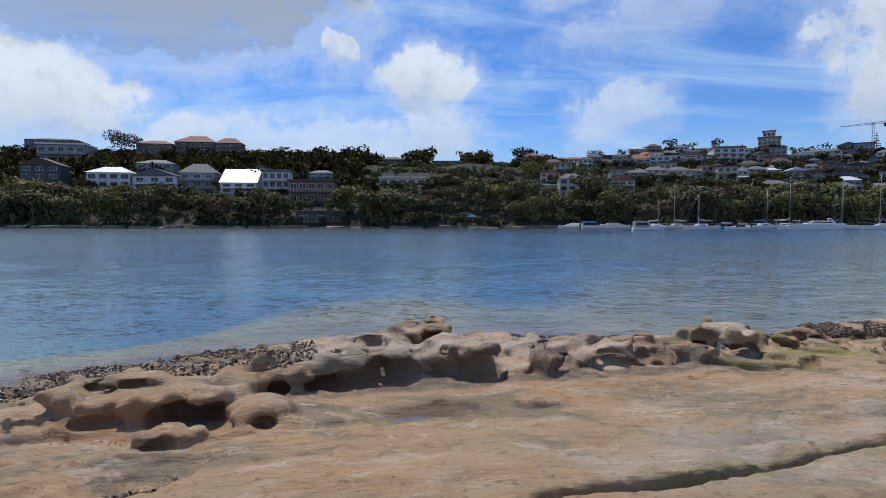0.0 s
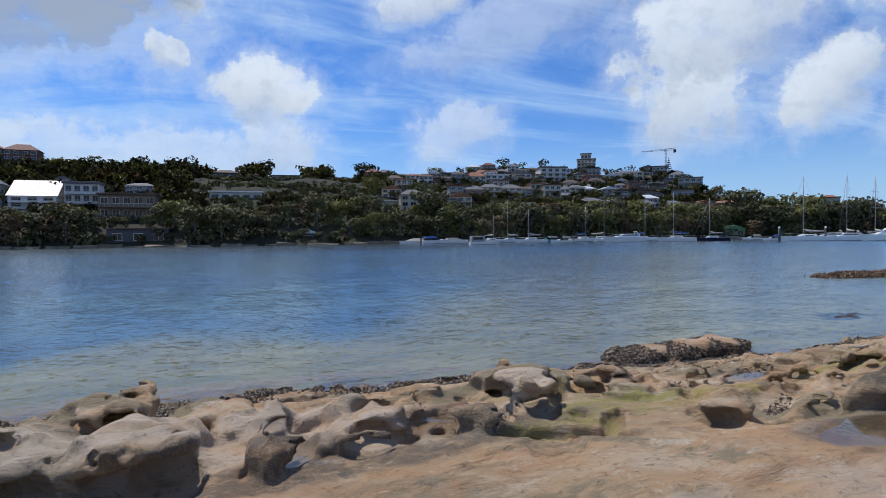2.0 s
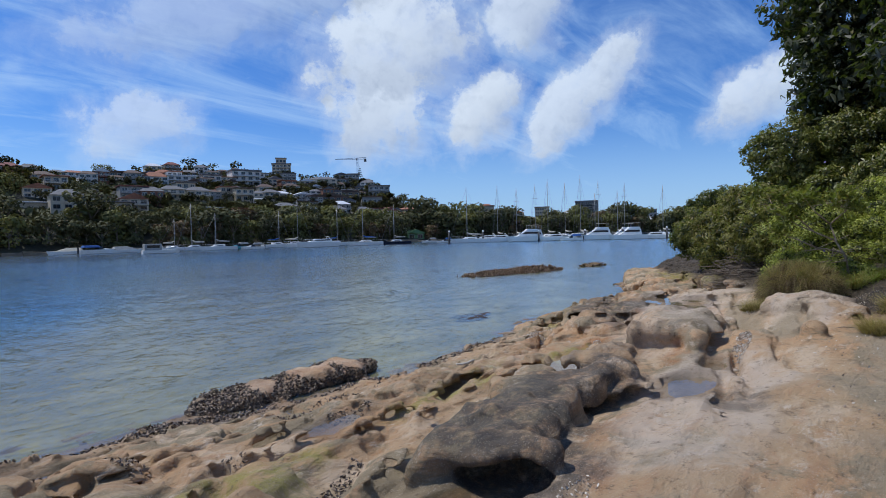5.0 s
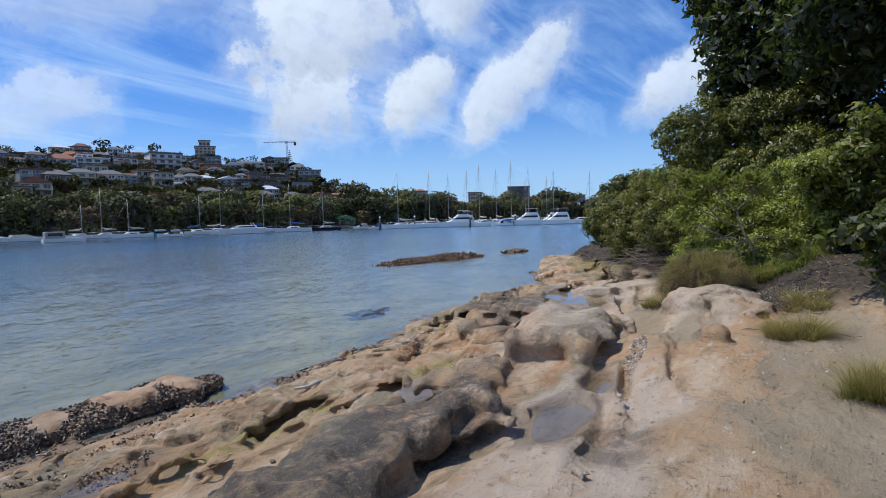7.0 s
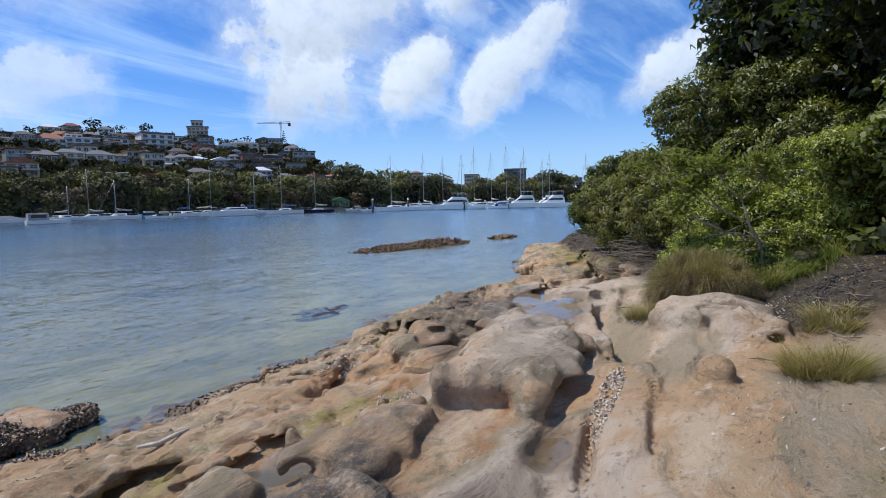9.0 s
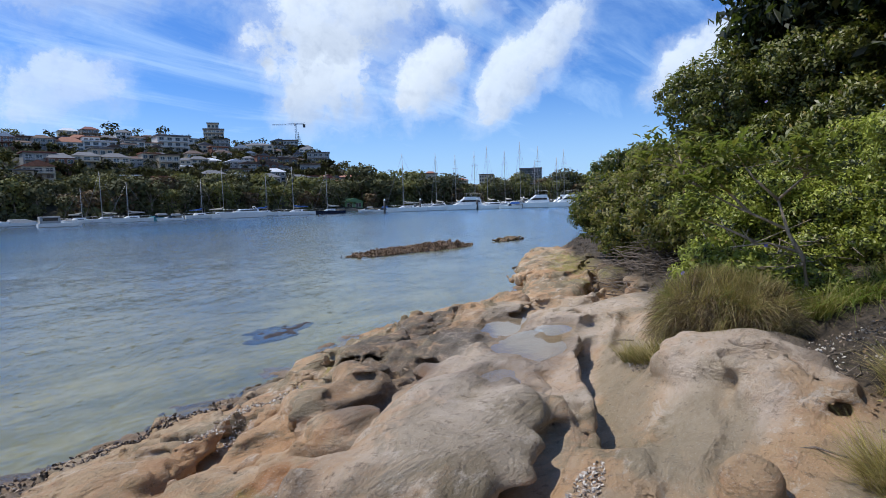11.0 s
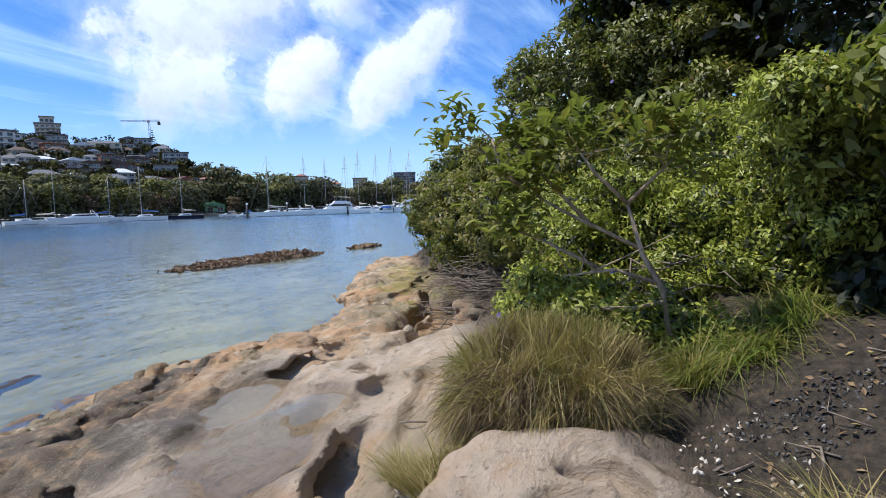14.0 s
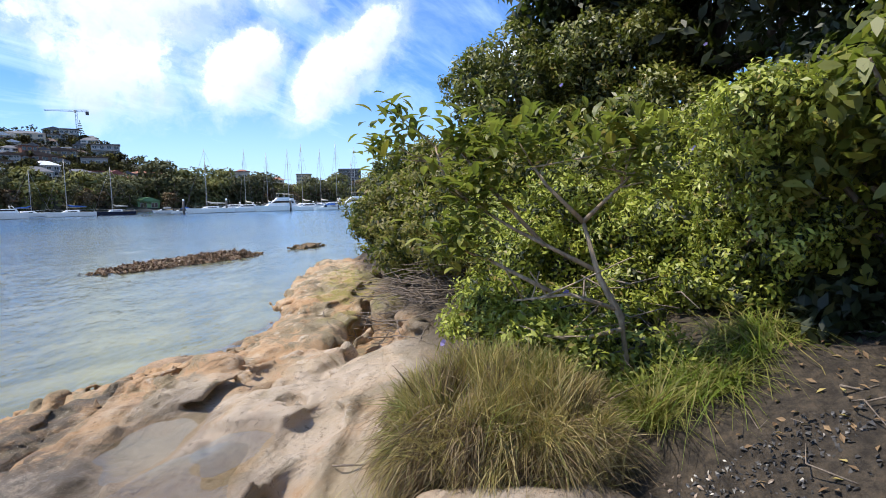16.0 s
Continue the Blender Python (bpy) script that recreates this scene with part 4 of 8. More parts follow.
hole(7.55, 10.95, 0.48, 0.30, 0.16, 0.12, 20)
hole(7.05, 11.35, 0.36, 0.22, 0.15, 0.08)
hole(4.9, 11.35, 0.28, 0.30, 0.16, 0.08)
hole(12.2, 10.05, 0.98, 0.30, 0.18, 0.10, 10)
hole(11.35, 9.85, 0.80, 0.30, 0.16, 0.10, 20)
hole(11.9, 10.6, 0.72, 0.35, 0.12, 0.08, 25)
hole(13.95, 11.72, 0.66, 0.32, 0.18, 0.10, 20)
hole(12.9, 10.25, 0.86, 0.36, 0.26, 0.07, 0, 0.05)
hole(16.9, 10.35, 1.02, 0.30, 0.14, 0.08, 10)
hole(14.20, 7.22, 1.00, 0.14, 0.18, 0.08, -20)
hole(24.9, 13.9, 0.46, 0.9, 0.4, 0.22, 30)
# honeycomb weathering: many small knobs and hollows on the seaward rocks
rng = np.random.default_rng(77)


def honeycomb(x0, x1, s0, s1, knobs, pits, size=1.0):
    for n, make in ((knobs, True), (pits, False)):
        for _ in range(n):
            x = rng.uniform(x0, x1)
            y = float(shore_y(x)) - rng.uniform(s0, s1)
            i, j = int(round((x - plat.o[0]) / plat.step)), int(round((y - plat.o[1]) / plat.step))
            if spared(x, y):
                continue
            z = float(plat.ax[2][np.nonzero(plat.v[i, j] < 0)[0][-1]])
            a, b, c, t = rng.uniform(0.10, 0.30) * size, rng.uniform(0.08, 0.20) * size, rng.uniform(0.05, 0.11) * size, rng.uniform(-20, 45)
            if make:
                block(x, y, z - 0.01, a * 1.3, b * 1.3, c * 1.2, t, 2.8, 0.03, 0, 0.05)
            else:
                hole(x, y - 0.03, z + rng.uniform(-0.06, 0.02), a * 0.75, b * 0.8, c, t, 0.012)


honeycomb(-4.5, 5.5, 2.4, 4.4, 8, 44, 0.62)
honeycomb(-4.0, 5.0, 0.9, 2.4, 20, 30, 0.8)
honeycomb(5.0, 12.5, 0.9, 4.4, 3, 22, 0.8)
honeycomb(11.0, 17.5, 1.2, 4.6, 10, 18)
honeycomb(17.0, 26.0, 0.8, 3.6, 4, 5, 1.2)
# basins of the pools: place, half sizes, turn, depth of water
POOLS = ((-0.45, 7.69, 0.40, 0.18, 5, 0.03), (0.60, 7.77, 0.20, 0.09, 0, 0.025), (5.95, 8.05, 0.62, 0.26, 15, 0.04), (7.2, 10.75, 0.38, 0.16, 15, 0.04), (6.95, 10.2, 0.22, 0.14, 0, 0.03),
         (9.8, 7.95, 0.50, 0.20, 8, 0.04), (10.05, 9.68, 0.45, 0.22, 10, 0.04), (11.0, 8.13, 0.30, 0.13, 12, 0.035), (12.9, 10.3, 0.34, 0.22, 0, 0.035),
         (15.55, 10.85, 0.55, 0.24, 20, 0.045), (15.55, 10.1, 0.34, 0.2, 10, 0.04), (14.93, 10.05, 0.7, 0.36, 20, 0.035), (1.1, 9.4, 0.26, 0.2, 0, 0.03), (2.85, 9.85, 0.42, 0.2, 0, 0.03), (5.0, 12.4, 0.4, 0.15, 5, 0.03), (13.45, 9.55, 0.36, 0.2, 20, 0.035))
for x, y, rx, ry, turn, dip in POOLS:
    i, j = int(round((x - plat.o[0]) / plat.step)), int(round((y - plat.o[1]) / plat.step))
    near = plat.v[i, j]
    z = float(plat.ax[2][np.nonzero(near < 0)[0][-1]])
    L(x, y, z + 0.03, rx * 1.2, ry * 1.25, 0.12, turn, 2.2, 0.04, -1, 0, 0.012, int(x * 10 + 50))
me, pts = plat.skin("rock_platform")
platform = link("rock_platform", me, ROCK)
tagged(platform, "weathered tan sandstone shelf with hollows, pools and weed", "rock", kind="structure")

WARP = WARP.astype(np.float32)
# the strips at (1.3, 9.0) and (-1.5, 8.4) darken the humps' feet
lichen_and_dark = np.maximum.reduce([patch(7.4, 8.5, 1.35, 0.75, 18), patch(9.0, 8.85, 1.4, 0.45, 8), patch(10.6, 9.2, 0.8, 0.3, 10) * 0.5,
                            patch(14.2, 11.2, 1.5, 0.7, 20) * 0.85, patch(15.5, 12.2, 1.5, 0.4, 15) * 0.9, patch(9.6, 7.4, 0.5, 0.4) * 0.7,
                            patch(1.3, 9.0, 2.8, 0.30, 10) * 0.8, patch(23.5, 13.3, 3, 0.6, 25) * 0.6, patch(-1.5, 8.4, 1.4, 0.2, 12) * 0.6])
algae = np.maximum.reduce([patch(4.8, 9.6, 1.1, 0.42, 8), patch(5.6, 9.75, 0.9, 0.35, 10), patch(3.9, 9.15, 0.9, 0.2, 5) * 0.8, patch(8.7, 10.4, 0.9, 0.25, 12) * 0.9, patch(9.0, 10.6, 1.6, 0.14, 10) * 0.7, patch(10.9, 10.0, 0.5, 0.35), patch(14.0, 12.4, 1.2, 0.22, 22) * 0.8,
                           patch(24.8, 14.6, 2.4, 0.7, 26), patch(21.9, 13.0, 1.5, 0.55, 20), patch(20.0, 12.0, 0.7, 0.3, 20) * 0.8, patch(20.8, 11.5, 0.6, 0.35, 40), patch(-0.5, 7.4, 1.3, 0.22, 6) * 0.35, patch(2.2, 6.2, 2.0, 0.16, 12) * 0.6])
iron = np.maximum.reduce([patch(2.8, 9.8, 0.6, 0.3), patch(6.8, 7.6, 0.7, 0.3, 20) * 0.8, patch(11.3, 10.0, 0.8, 0.3, 15), patch(11.0, 8.62, 0.5, 0.14, 10), patch(12.9, 10.25, 0.4, 0.2), patch(9.8, 10.7, 2.8, 0.8, 10) * 0.45,
                          patch(1.0, 8.2, 2.5, 0.5, 8) * 0.4, patch(-3.0, 7.4, 1.2, 0.5) * 0.5])
pale = np.maximum.reduce([patch(9.6, 7.7, 2.2, 0.65, 8), patch(3.4, 9.95, 0.5, 0.35), patch(14.6, 7.9, 0.9, 0.8), patch(15.2, 10.1, 2.8, 1.0, 18), patch(0.4, 9.7, 2.6, 0.6, 8) * 0.9, patch(-1.2, 9.3, 1.3, 0.6, 10) * 0.4,
                          patch(12.3, 9.2, 1.5, 0.8, 12) * 0.55, patch(17.5, 10.3, 2.4, 0.7, 12) * 0.7, patch(4.0, 6.6, 3.5, 0.7, 8) * 0.6])
sand = np.maximum.reduce([patch(10.5, 5.7, 3.4, 1.0, 12), patch(13.3, 7.95, 1.1, 0.35, 12), patch(14.6, 8.85, 1.5, 0.28, 24), patch(12.9, 6.4, 1.8, 0.6, 10), patch(6.5, 4.2, 4, 1.6) * 0.8, patch(18.8, 9.7, 1.5, 0.4, 20) * 0.9])
sand = np.maximum(sand, smooth01((5.55 - PY) / 0.5 + 0.35 * WARP))
soil = smooth01((PX - 14.1) / 0.8 + 0.4 * WARP) * np.maximum(smooth01((0.55 * (PX - 14.9) - 0.75 * (PY - 7.25) + 0.25 * WARP) / 0.7), smooth01((PX - 16.6) * 0.6 - (PY - 9.3) * 0.9)) * (PX > 14)
damp = np.maximum.reduce([patch(x, y, rx * 1.5, ry * 1.6, turn, 0.35) for x, y, rx, ry, turn, dip in POOLS]) * 0.75
ij = np.clip(((pts[:, :2] - np.array(plat.o[:2])) / plat.step).round().astype(int), 0, np.array(shape2) - 1)
rise = smooth01((0.16 - pts[:, 2] + 0.05 * WARP[ij[:, 0], ij[:, 1]]) / 0.12)
for key, m in (("lichen_and_dark", lichen_and_dark), ("algae", algae), ("iron", iron), ("pale", pale), ("sand", sand), ("soil", soil), ("wet", None)):
    values = np.maximum(rise * smooth01((pts[:, 2] + 0.10) / 0.08), damp[ij[:, 0], ij[:, 1]]) if m is None else m[ij[:, 0], ij[:, 1]]
    if key == "sand":
        values = np.maximum(values, smooth01((-0.02 - pts[:, 2]) / 0.08))
    me.attributes.new(key, "FLOAT", "POINT").data.foreach_set("value", np.ascontiguousarray(values, np.float32))


# ---- greenery over the bay ----
F_DARK = foliage("dull_green_leaves", (0.041, 0.046, 0.019), (0.126, 0.130, 0.050), (0.12, 0.09, 0.05), 0.02, 0.8, 0.15, (0.16, 0.15, 0.05), 0.4, 0.85)
F_LIGHT = foliage("yellow_green_leaves", (0.078, 0.087, 0.027), (0.190, 0.190, 0.058), (0.18, 0.13, 0.05), 0.02, 0.8, 0.2, (0.24, 0.24, 0.05), 0.4, 0.8)
F_RUST = foliage("rusty_green_leaves", (0.074, 0.055, 0.030), (0.167, 0.120, 0.060), (0.16, 0.08, 0.04), 0.03, 0.8, 0.15, (0.20, 0.12, 0.05), 0.4, 0.8)
BARK = bark("grey_brown_bark", (0.13, 0.10, 0.075), (0.25, 0.21, 0.17))


def unit(v):
    return v / np.maximum(np.linalg.norm(v, axis=1, keepdims=True), 1e-6)


def leaves(centres, normals, size, rng, long=1.0, fold=0.25, droop=0.0):
    """Folded four-cornered leaves at centres that face along normals."""
    n = len(centres)
    size = np.broadcast_to(size, n)[:, None]
    a = unit(np.cross(normals, unit(rng.normal(size=(n, 3)))))
    if droop:
        a = unit(a + np.array((0, 0, -droop)))
    b = unit(np.cross(normals, a))
    c = np.cross(a, b)
    v = np.stack([centres - a * size * long * 0.5, centres + b * size * 0.34 + c * size * fold * 0.4, centres + a * size * long * 0.5 - c * size * fold * 0.5,
                  centres - b * size * 0.34 + c * size * fold * 0.4], 1).reshape(-1, 3)
    i = np.arange(n)[:, None] * 4
    return v, i + np.array((0, 3, 2, 1))


def lobes(rng, n, rx, rz, z):
    """Centres and radii of the rounded masses of a crown."""
    out = [((0, 0, z), (rx * 0.72, rx * 0.72, rz * 0.85))]
    for k in range(n):
        t, h = 2 * math.pi * (k + rng.uniform(0, 0.7)) / n, rng.uniform(-0.45, 0.5)
        r = rx * rng.uniform(0.32, 0.55)
        out.append(((math.cos(t) * rx * 0.62, math.sin(t) * rx * 0.62, z + h * rz), (r, r, r * rng.uniform(0.6, 0.85))))
    return out


def on_lobes(lob, count, rng, inner=0.72):
    area = np.array([r[0] * r[2] for _, r in lob])
    which = rng.choice(len(lob), count, p=area / area.sum())
    u = unit(rng.normal(size=(count, 3)))
    c = np.array([l[0] for l in lob])[which]
    r = np.array([l[1] for l in lob])[which]
    return c + u * r * rng.uniform(inner, 1.06, (count, 1)), unit(u + 0.55 * rng.normal(size=(count, 3)) + np.array((0, 0, 0.35)))


def far_tree(seed, rx, rz, tall, count, leaf, mat, name="tree"):
    """A broad-crowned tree: trunk with limbs and crown; its foot at the origin."""
    rng = np.random.default_rng(seed)
    ob = new(name)
    bm = bmesh.new()
    tube(bm, [(0, 0, -1.5), (0.1, 0, tall * 0.3), (0.25, 0.1, tall * 0.62)], [0.26, 0.2, 0.1], 7)
    for k in range(4):
        t = k * 1.6 + seed
        tube(bm, [(0.12, 0, tall * 0.34), (math.cos(t) * rx * 0.3, math.sin(t) * rx * 0.3, tall * 0.52), (math.cos(t) * rx * 0.55, math.sin(t) * rx * 0.55, tall * 0.68)], [0.11, 0.08, 0.03], 5)
    part("trunk", bm, BARK, ob)
    lob = lobes(rng, 7, rx, rz, tall - rz)
    lob.append(((0, 0, tall * 0.36), (rx * 0.7, rx * 0.7, tall * 0.28)))
    p, n = on_lobes(lob, count, rng)
    v, q = leaves(p, n, rng.uniform(0.6, 1.3, count) * leaf, rng)
    # each leaf is shaded as a part of its rounded mass
    mids = np.array([l[0] for l in lob])
    near = np.argmin(np.linalg.norm((p[:, None] - mids[None]) / np.array([l[1] for l in lob])[None], axis=2), axis=1)
    nrm = np.repeat(unit(unit(p - mids[near]) + 0.5 * n + np.array((0, 0, 0.45))), 4, 0)
    link("crown", raw_mesh("crown", v, q, normals=nrm), mat, ob)
    return ob, v, nrm


def palm(name, tall, reach, fronds, seed):
    rng = np.random.default_rng(seed)
    ob = new(name)
    bm = bmesh.new()
    tube(bm, [(0, 0, -1), (0.1, 0, tall * 0.5), (0, 0.05, tall)], [0.3, 0.24, 0.22], 8)
    part("trunk", bm, BARK, ob)
    vs, qs, base = [], [], 0
    for k in range(fronds):
        t, up = rng.uniform(0, 6.28), rng.uniform(0.1, 1.2)
        for j in range(9):
            for side in (-1, 1):
                f = (j + 1) / 9
                r, h = reach * f, reach * (up * f - (0.7 + 0.4 * up) * f * f)
                x, y = math.cos(t) * r, math.sin(t) * r
                w = reach * 0.22 * math.sin(math.pi * min(f * 0.9 + 0.1, 1))
                ax, ay = -math.sin(t) * side, math.cos(t) * side
                s = reach * 0.045
                cx, cy = math.cos(t) * s, math.sin(t) * s
                vs += [(x - cx, y - cy, tall + h), (x + cx, y + cy, tall + h), (x + cx * 2 + ax * w, y + cy * 2 + ay * w, tall + h - w * 0.6), (x + cx + ax * w, y + cy + ay * w, tall + h - w * 0.6)]
                qs.append((base, base + 1, base + 2, base + 3))
                base += 4
    link("crown", raw_mesh("crown", vs, qs), F_DARK, ob)
    return ob


def conifer(name, tall, reach, seed):
    rng = np.random.default_rng(seed)
    ob = new(name)
    bm = bmesh.new()
    tube(bm, [(0, 0, -1), (0, 0, tall * 0.5), (0, 0, tall)], [0.35, 0.2, 0.03], 7)
    part("trunk", bm, BARK, ob)
    n = 900
    h = rng.uniform(0.06, 1, n) ** 0.8
    tier = np.round(h * 11) / 11
    t, r = rng.uniform(0, 6.28, n), reach * (1.04 - tier) * rng.uniform(0.15, 1, n) ** 0.6
    p = np.stack([np.cos(t) * r, np.sin(t) * r, tier * tall - 0.12 * r + rng.normal(0, 0.12, n)], 1)
    v, q = leaves(p, unit(rng.normal(size=(n, 3)) * 0.5 + np.array((0, 0, 1))), rng.uniform(0.5, 1.1, n) * 0.75, rng)
    link("crown", raw_mesh("crown", v, q), F_DARK, ob)
    return ob


def land(x, y):
    return float(far_rise(np.array([float(x)]), np.array([float(y)]))[0])


# ---- houses over the bay ----
HOUSES = []
WINDOWS = {}


def window_mesh(w, h):
    key = (round(w, 1), round(h, 1))
    if key not in WINDOWS:
        w, h = key
        bm = bmesh.new()
        for x0, z0, x1, z1 in ((0, 0, w, 0.09), (0, h - 0.09, w, h), (0, 0.09, 0.09, h - 0.09), (w - 0.09, 0.09, w, h - 0.09), (w / 2 - 0.04, 0.09, w / 2 + 0.04, h - 0.09)):
            box(bm, x0, -0.06, z0, x1, 0.10, z1)
        a = bpy.data.meshes.new("window")
        bm.to_mesh(a)
        bm.free()
        bm = box(bmesh.new(), 0.05, 0.0, 0.05, w - 0.05, 0.04, h - 0.05)
        b = bpy.data.meshes.new("pane")
        bm.to_mesh(b)
        bm.free()
        b.materials.append(PANE)
        WINDOWS[key] = (a, b)
    return WINDOWS[key]


NAMES = {WHITE: "white rendered", CREAM: "cream rendered", GREY: "grey rendered", DARKWALL: "dark timber-clad", BROWN: "brown", BRICK: "red brick", DARKBRICK: "dark brick", R_GREEN: "green tin"}
ROOFS = {R_RED: "red tiled", R_ORANGE: "terracotta tiled", R_GREY: "grey tiled", R_BROWN: "brown tiled", R_WHITE: "white metal", R_GREEN: "green metal"}


def house(x, y, z, w, tall, kind, wall, roof, storeys, bays, terrace):
    """A house that looks over the water: front at y, foot at z; kind is the roof's form."""
    b = math.atan2(x, y)
    turn = -b if x > 180 else -b * 0.35
    w = w * math.cos(b) if x > 180 else w
    rise = {"hip": 0.30, "gable": 0.34, "flat": 0.07, "glint": 0.5}[kind] * tall
    rise = min(rise, w * 0.3) if kind in ("hip", "gable") else rise
    deep, wh = min(max(7.0, w * 0.7), 14), tall - rise
    ob = new("house")
    flat_words = {"hip": "hipped", "gable": "gabled", "flat": "flat", "glint": "glaring pitched"}[kind]
    tagged(ob, f"{NAMES[wall]} house of {storeys} storey{'s' if storeys > 1 else ''} with {flat_words} {ROOFS[roof]} roof", "house", "houses over the bay")
    ob.matrix_world = pose(x, y, z, 0, 0, math.degrees(turn))
    h = w / 2
    bm = box(bmesh.new(), -h, 0, -4, h, deep, wh)
    part("wall", bm, wall, ob)
    for k in range(1, storeys):
        part("string_course", box(bmesh.new(), -h - 0.06, -0.08, wh * k / storeys - 0.12, h + 0.06, -0.002, wh * k / storeys + 0.05), wall, ob)
    bm = bmesh.new()
    e = 0.45
    if kind == "flat":
        box(bm, -h - e, -e * 1.6, wh + 0.002, h + e, deep + e, wh + max(rise, 0.25), 0.04)
    else:
        lo = [bm.verts.new(p) for p in ((-h - e, -e, wh), (h + e, -e, wh), (h + e, deep + e, wh), (-h - e, deep + e, wh))]
        if kind == "hip":
            inset = min(h * 0.6, deep * 0.45)
            hi = [bm.verts.new(p) for p in ((-h + inset, deep / 2, wh + rise), (h - inset, deep / 2, wh + rise))]
            fs = ((0, 1, 5, 4), (1, 2, 5), (2, 3, 4, 5), (3, 0, 4), (3, 2, 1, 0))
        elif kind == "gable":
            hi = [bm.verts.new(p) for p in ((0, -e, wh + rise), (0, deep + e, wh + rise))]
            fs = ((0, 1, 4), (1, 2, 5, 4), (2, 3, 5), (3, 0, 4, 5), (3, 2, 1, 0))
        else:
            hi = [bm.verts.new(p) for p in ((-h - e, 8.2, wh + rise), (h + e, 8.2, wh + rise))]
            fs = ((0, 1, 5, 4), (1, 2, 5), (2, 3, 4, 5), (3, 0, 4), (3, 2, 1, 0))
        vs = lo + hi
        for f in fs:
            bm.faces.new([vs[i] for i in f])
    part("roof", bm, GLINT if kind == "glint" else roof, ob, "white metal roof with sun glare painted in its colour" if kind == "glint" else "")
    trim = WHITE if wall not in (WHITE, CREAM) else GREY
    gap = w / bays
    ww, hh = round(min(gap * 0.66, 2.2), 1), round(min(wh / storeys * 0.58, 1.8), 1)
    for s in range(storeys):
        for k in range(bays):
            me, glass = window_mesh(ww, hh)
            win = new("window", me)
            if not me.materials:
                me.materials.append(trim)
            win.parent = ob
            win.location = (-h + gap * (k + 0.5) - ww / 2, -0.05, wh * s / storeys + (wh / storeys - hh) * 0.5)
            pn = new("pane", glass)
            pn.parent = win
    if terrace:
        for s in range(1, storeys):
            zz = wh * s / storeys - 0.1
            bm = box(bmesh.new(), -h * 0.92, -1.7, zz - 0.14, h * 0.92, -0.09, zz, 0.02)
            bal = part("balcony", bm, wall, ob)
            bm = box(bmesh.new(), -h * 0.92, -1.7, zz + 0.92, h * 0.92, -1.64, zz + 1.0)
            for k in range(max(4, int(w / 1.2)) + 1):
                xx = -h * 0.92 + h * 1.84 * k / (max(4, int(w / 1.2)))
                box(bm, xx - 0.025, -1.69, zz + 0.002, xx + 0.025, -1.65, zz + 0.918)
            part("railing", bm, WHITE if wall is not WHITE else GREY, bal)
    HOUSES.append((x, y, z, w, tall))
    return ob


def glaring(q):
    p = place(q)
    n = q.noise(p, 3.4, 3, 0.7)
    # the sun's glare is painted as pale noise speckle over a dull colour
    return bsdf(q, q.mix(q.ramp(n, 0.40, 0.60), (0.16, 0.13, 0.15), (0.62, 0.58, 0.62)), 0.45, 0.0, n, 0.5, 0.1)


GLINT = material("painted_glare_roof", glaring)
house(-129.2, 185, 15.1, 11.5, 7.3, "gable", DARKWALL, R_BROWN, 2, 3, 0)
house(-173.2, 255, 34.3, 20.8, 4.9, "hip", BROWN, R_BROWN, 2, 6, 0)
house(-150.9, 228, 24.7, 17.1, 7.9, "flat", GREY, R_WHITE, 2, 5, 1)
house(-104.4, 180, 12.3, 12.5, 6.9, "hip", WHITE, R_WHITE, 2, 4, 0)
house(-91.0, 182, 11.3, 13.0, 7.4, "gable", WHITE, R_GREY, 2, 3, 1)
house(-100.0, 200, 18.1, 12.0, 5.4, "hip", GREY, R_GREY, 2, 3, 0)
house(-119.1, 238, 29.4, 13.8, 6.2, "hip", BRICK, R_RED, 2, 6, 0)
house(-104.0, 242, 27.5, 16.2, 10.7, "hip", DARKBRICK, R_RED, 3, 6, 0)
house(-90.1, 242, 28.6, 10.6, 8.4, "hip", DARKBRICK, R_RED, 3, 4, 0)
house(-79.3, 186, 10.1, 11.0, 10.6, "hip", GREY, R_GREY, 3, 3, 1)
house(-64.3, 181, 9.1, 10.9, 9.8, "glint", WHITE, R_WHITE, 3, 3, 1)
house(-61.7, 195, 17.1, 3.2, 3.8, "gable", GREY, R_GREY, 2, 2, 0)
house(-53.7, 185, 9.6, 8.6, 8.8, "flat", WHITE, R_GREY, 3, 4, 1)
house(-40.4, 177, 7.6, 13.8, 7.1, "flat", BROWN, R_BROWN, 2, 5, 1)
house(-43.5, 205, 16.4, 8.4, 3.8, "hip", GREY, R_GREY, 2, 3, 0)
house(-34.3, 161, 0.7, 13.8, 4.2, "flat", DARKWALL, R_BROWN, 1, 3, 0)
house(-24.7, 228, 17.5, 12.3, 4.2, "hip", WHITE, R_ORANGE, 1, 4, 0)
house(-14.5, 205, 11.2, 16.4, 6.4, "flat", WHITE, R_WHITE, 2, 5, 1)
house(-9.9, 240, 18.8, 14.6, 4.9, "hip", CREAM, R_RED, 2, 5, 0)
house(3.8, 230, 15.8, 6.8, 7.2, "gable", GREY, R_GREY, 2, 3, 1)
house(13.4, 235, 16.1, 9.7, 6.4, "hip", GREY, R_GREY, 2, 4, 0)
house(24.9, 232, 16.4, 14.8, 5.0, "hip", BRICK, R_BROWN, 2, 5, 0)
house(37.4, 200, 9.9, 10.2, 4.7, "flat", CREAM, R_WHITE, 1, 5, 0)
house(7.1, 163, 0.7, 5.0, 3.7, "gable", DARKWALL, R_WHITE, 1, 1, 0)
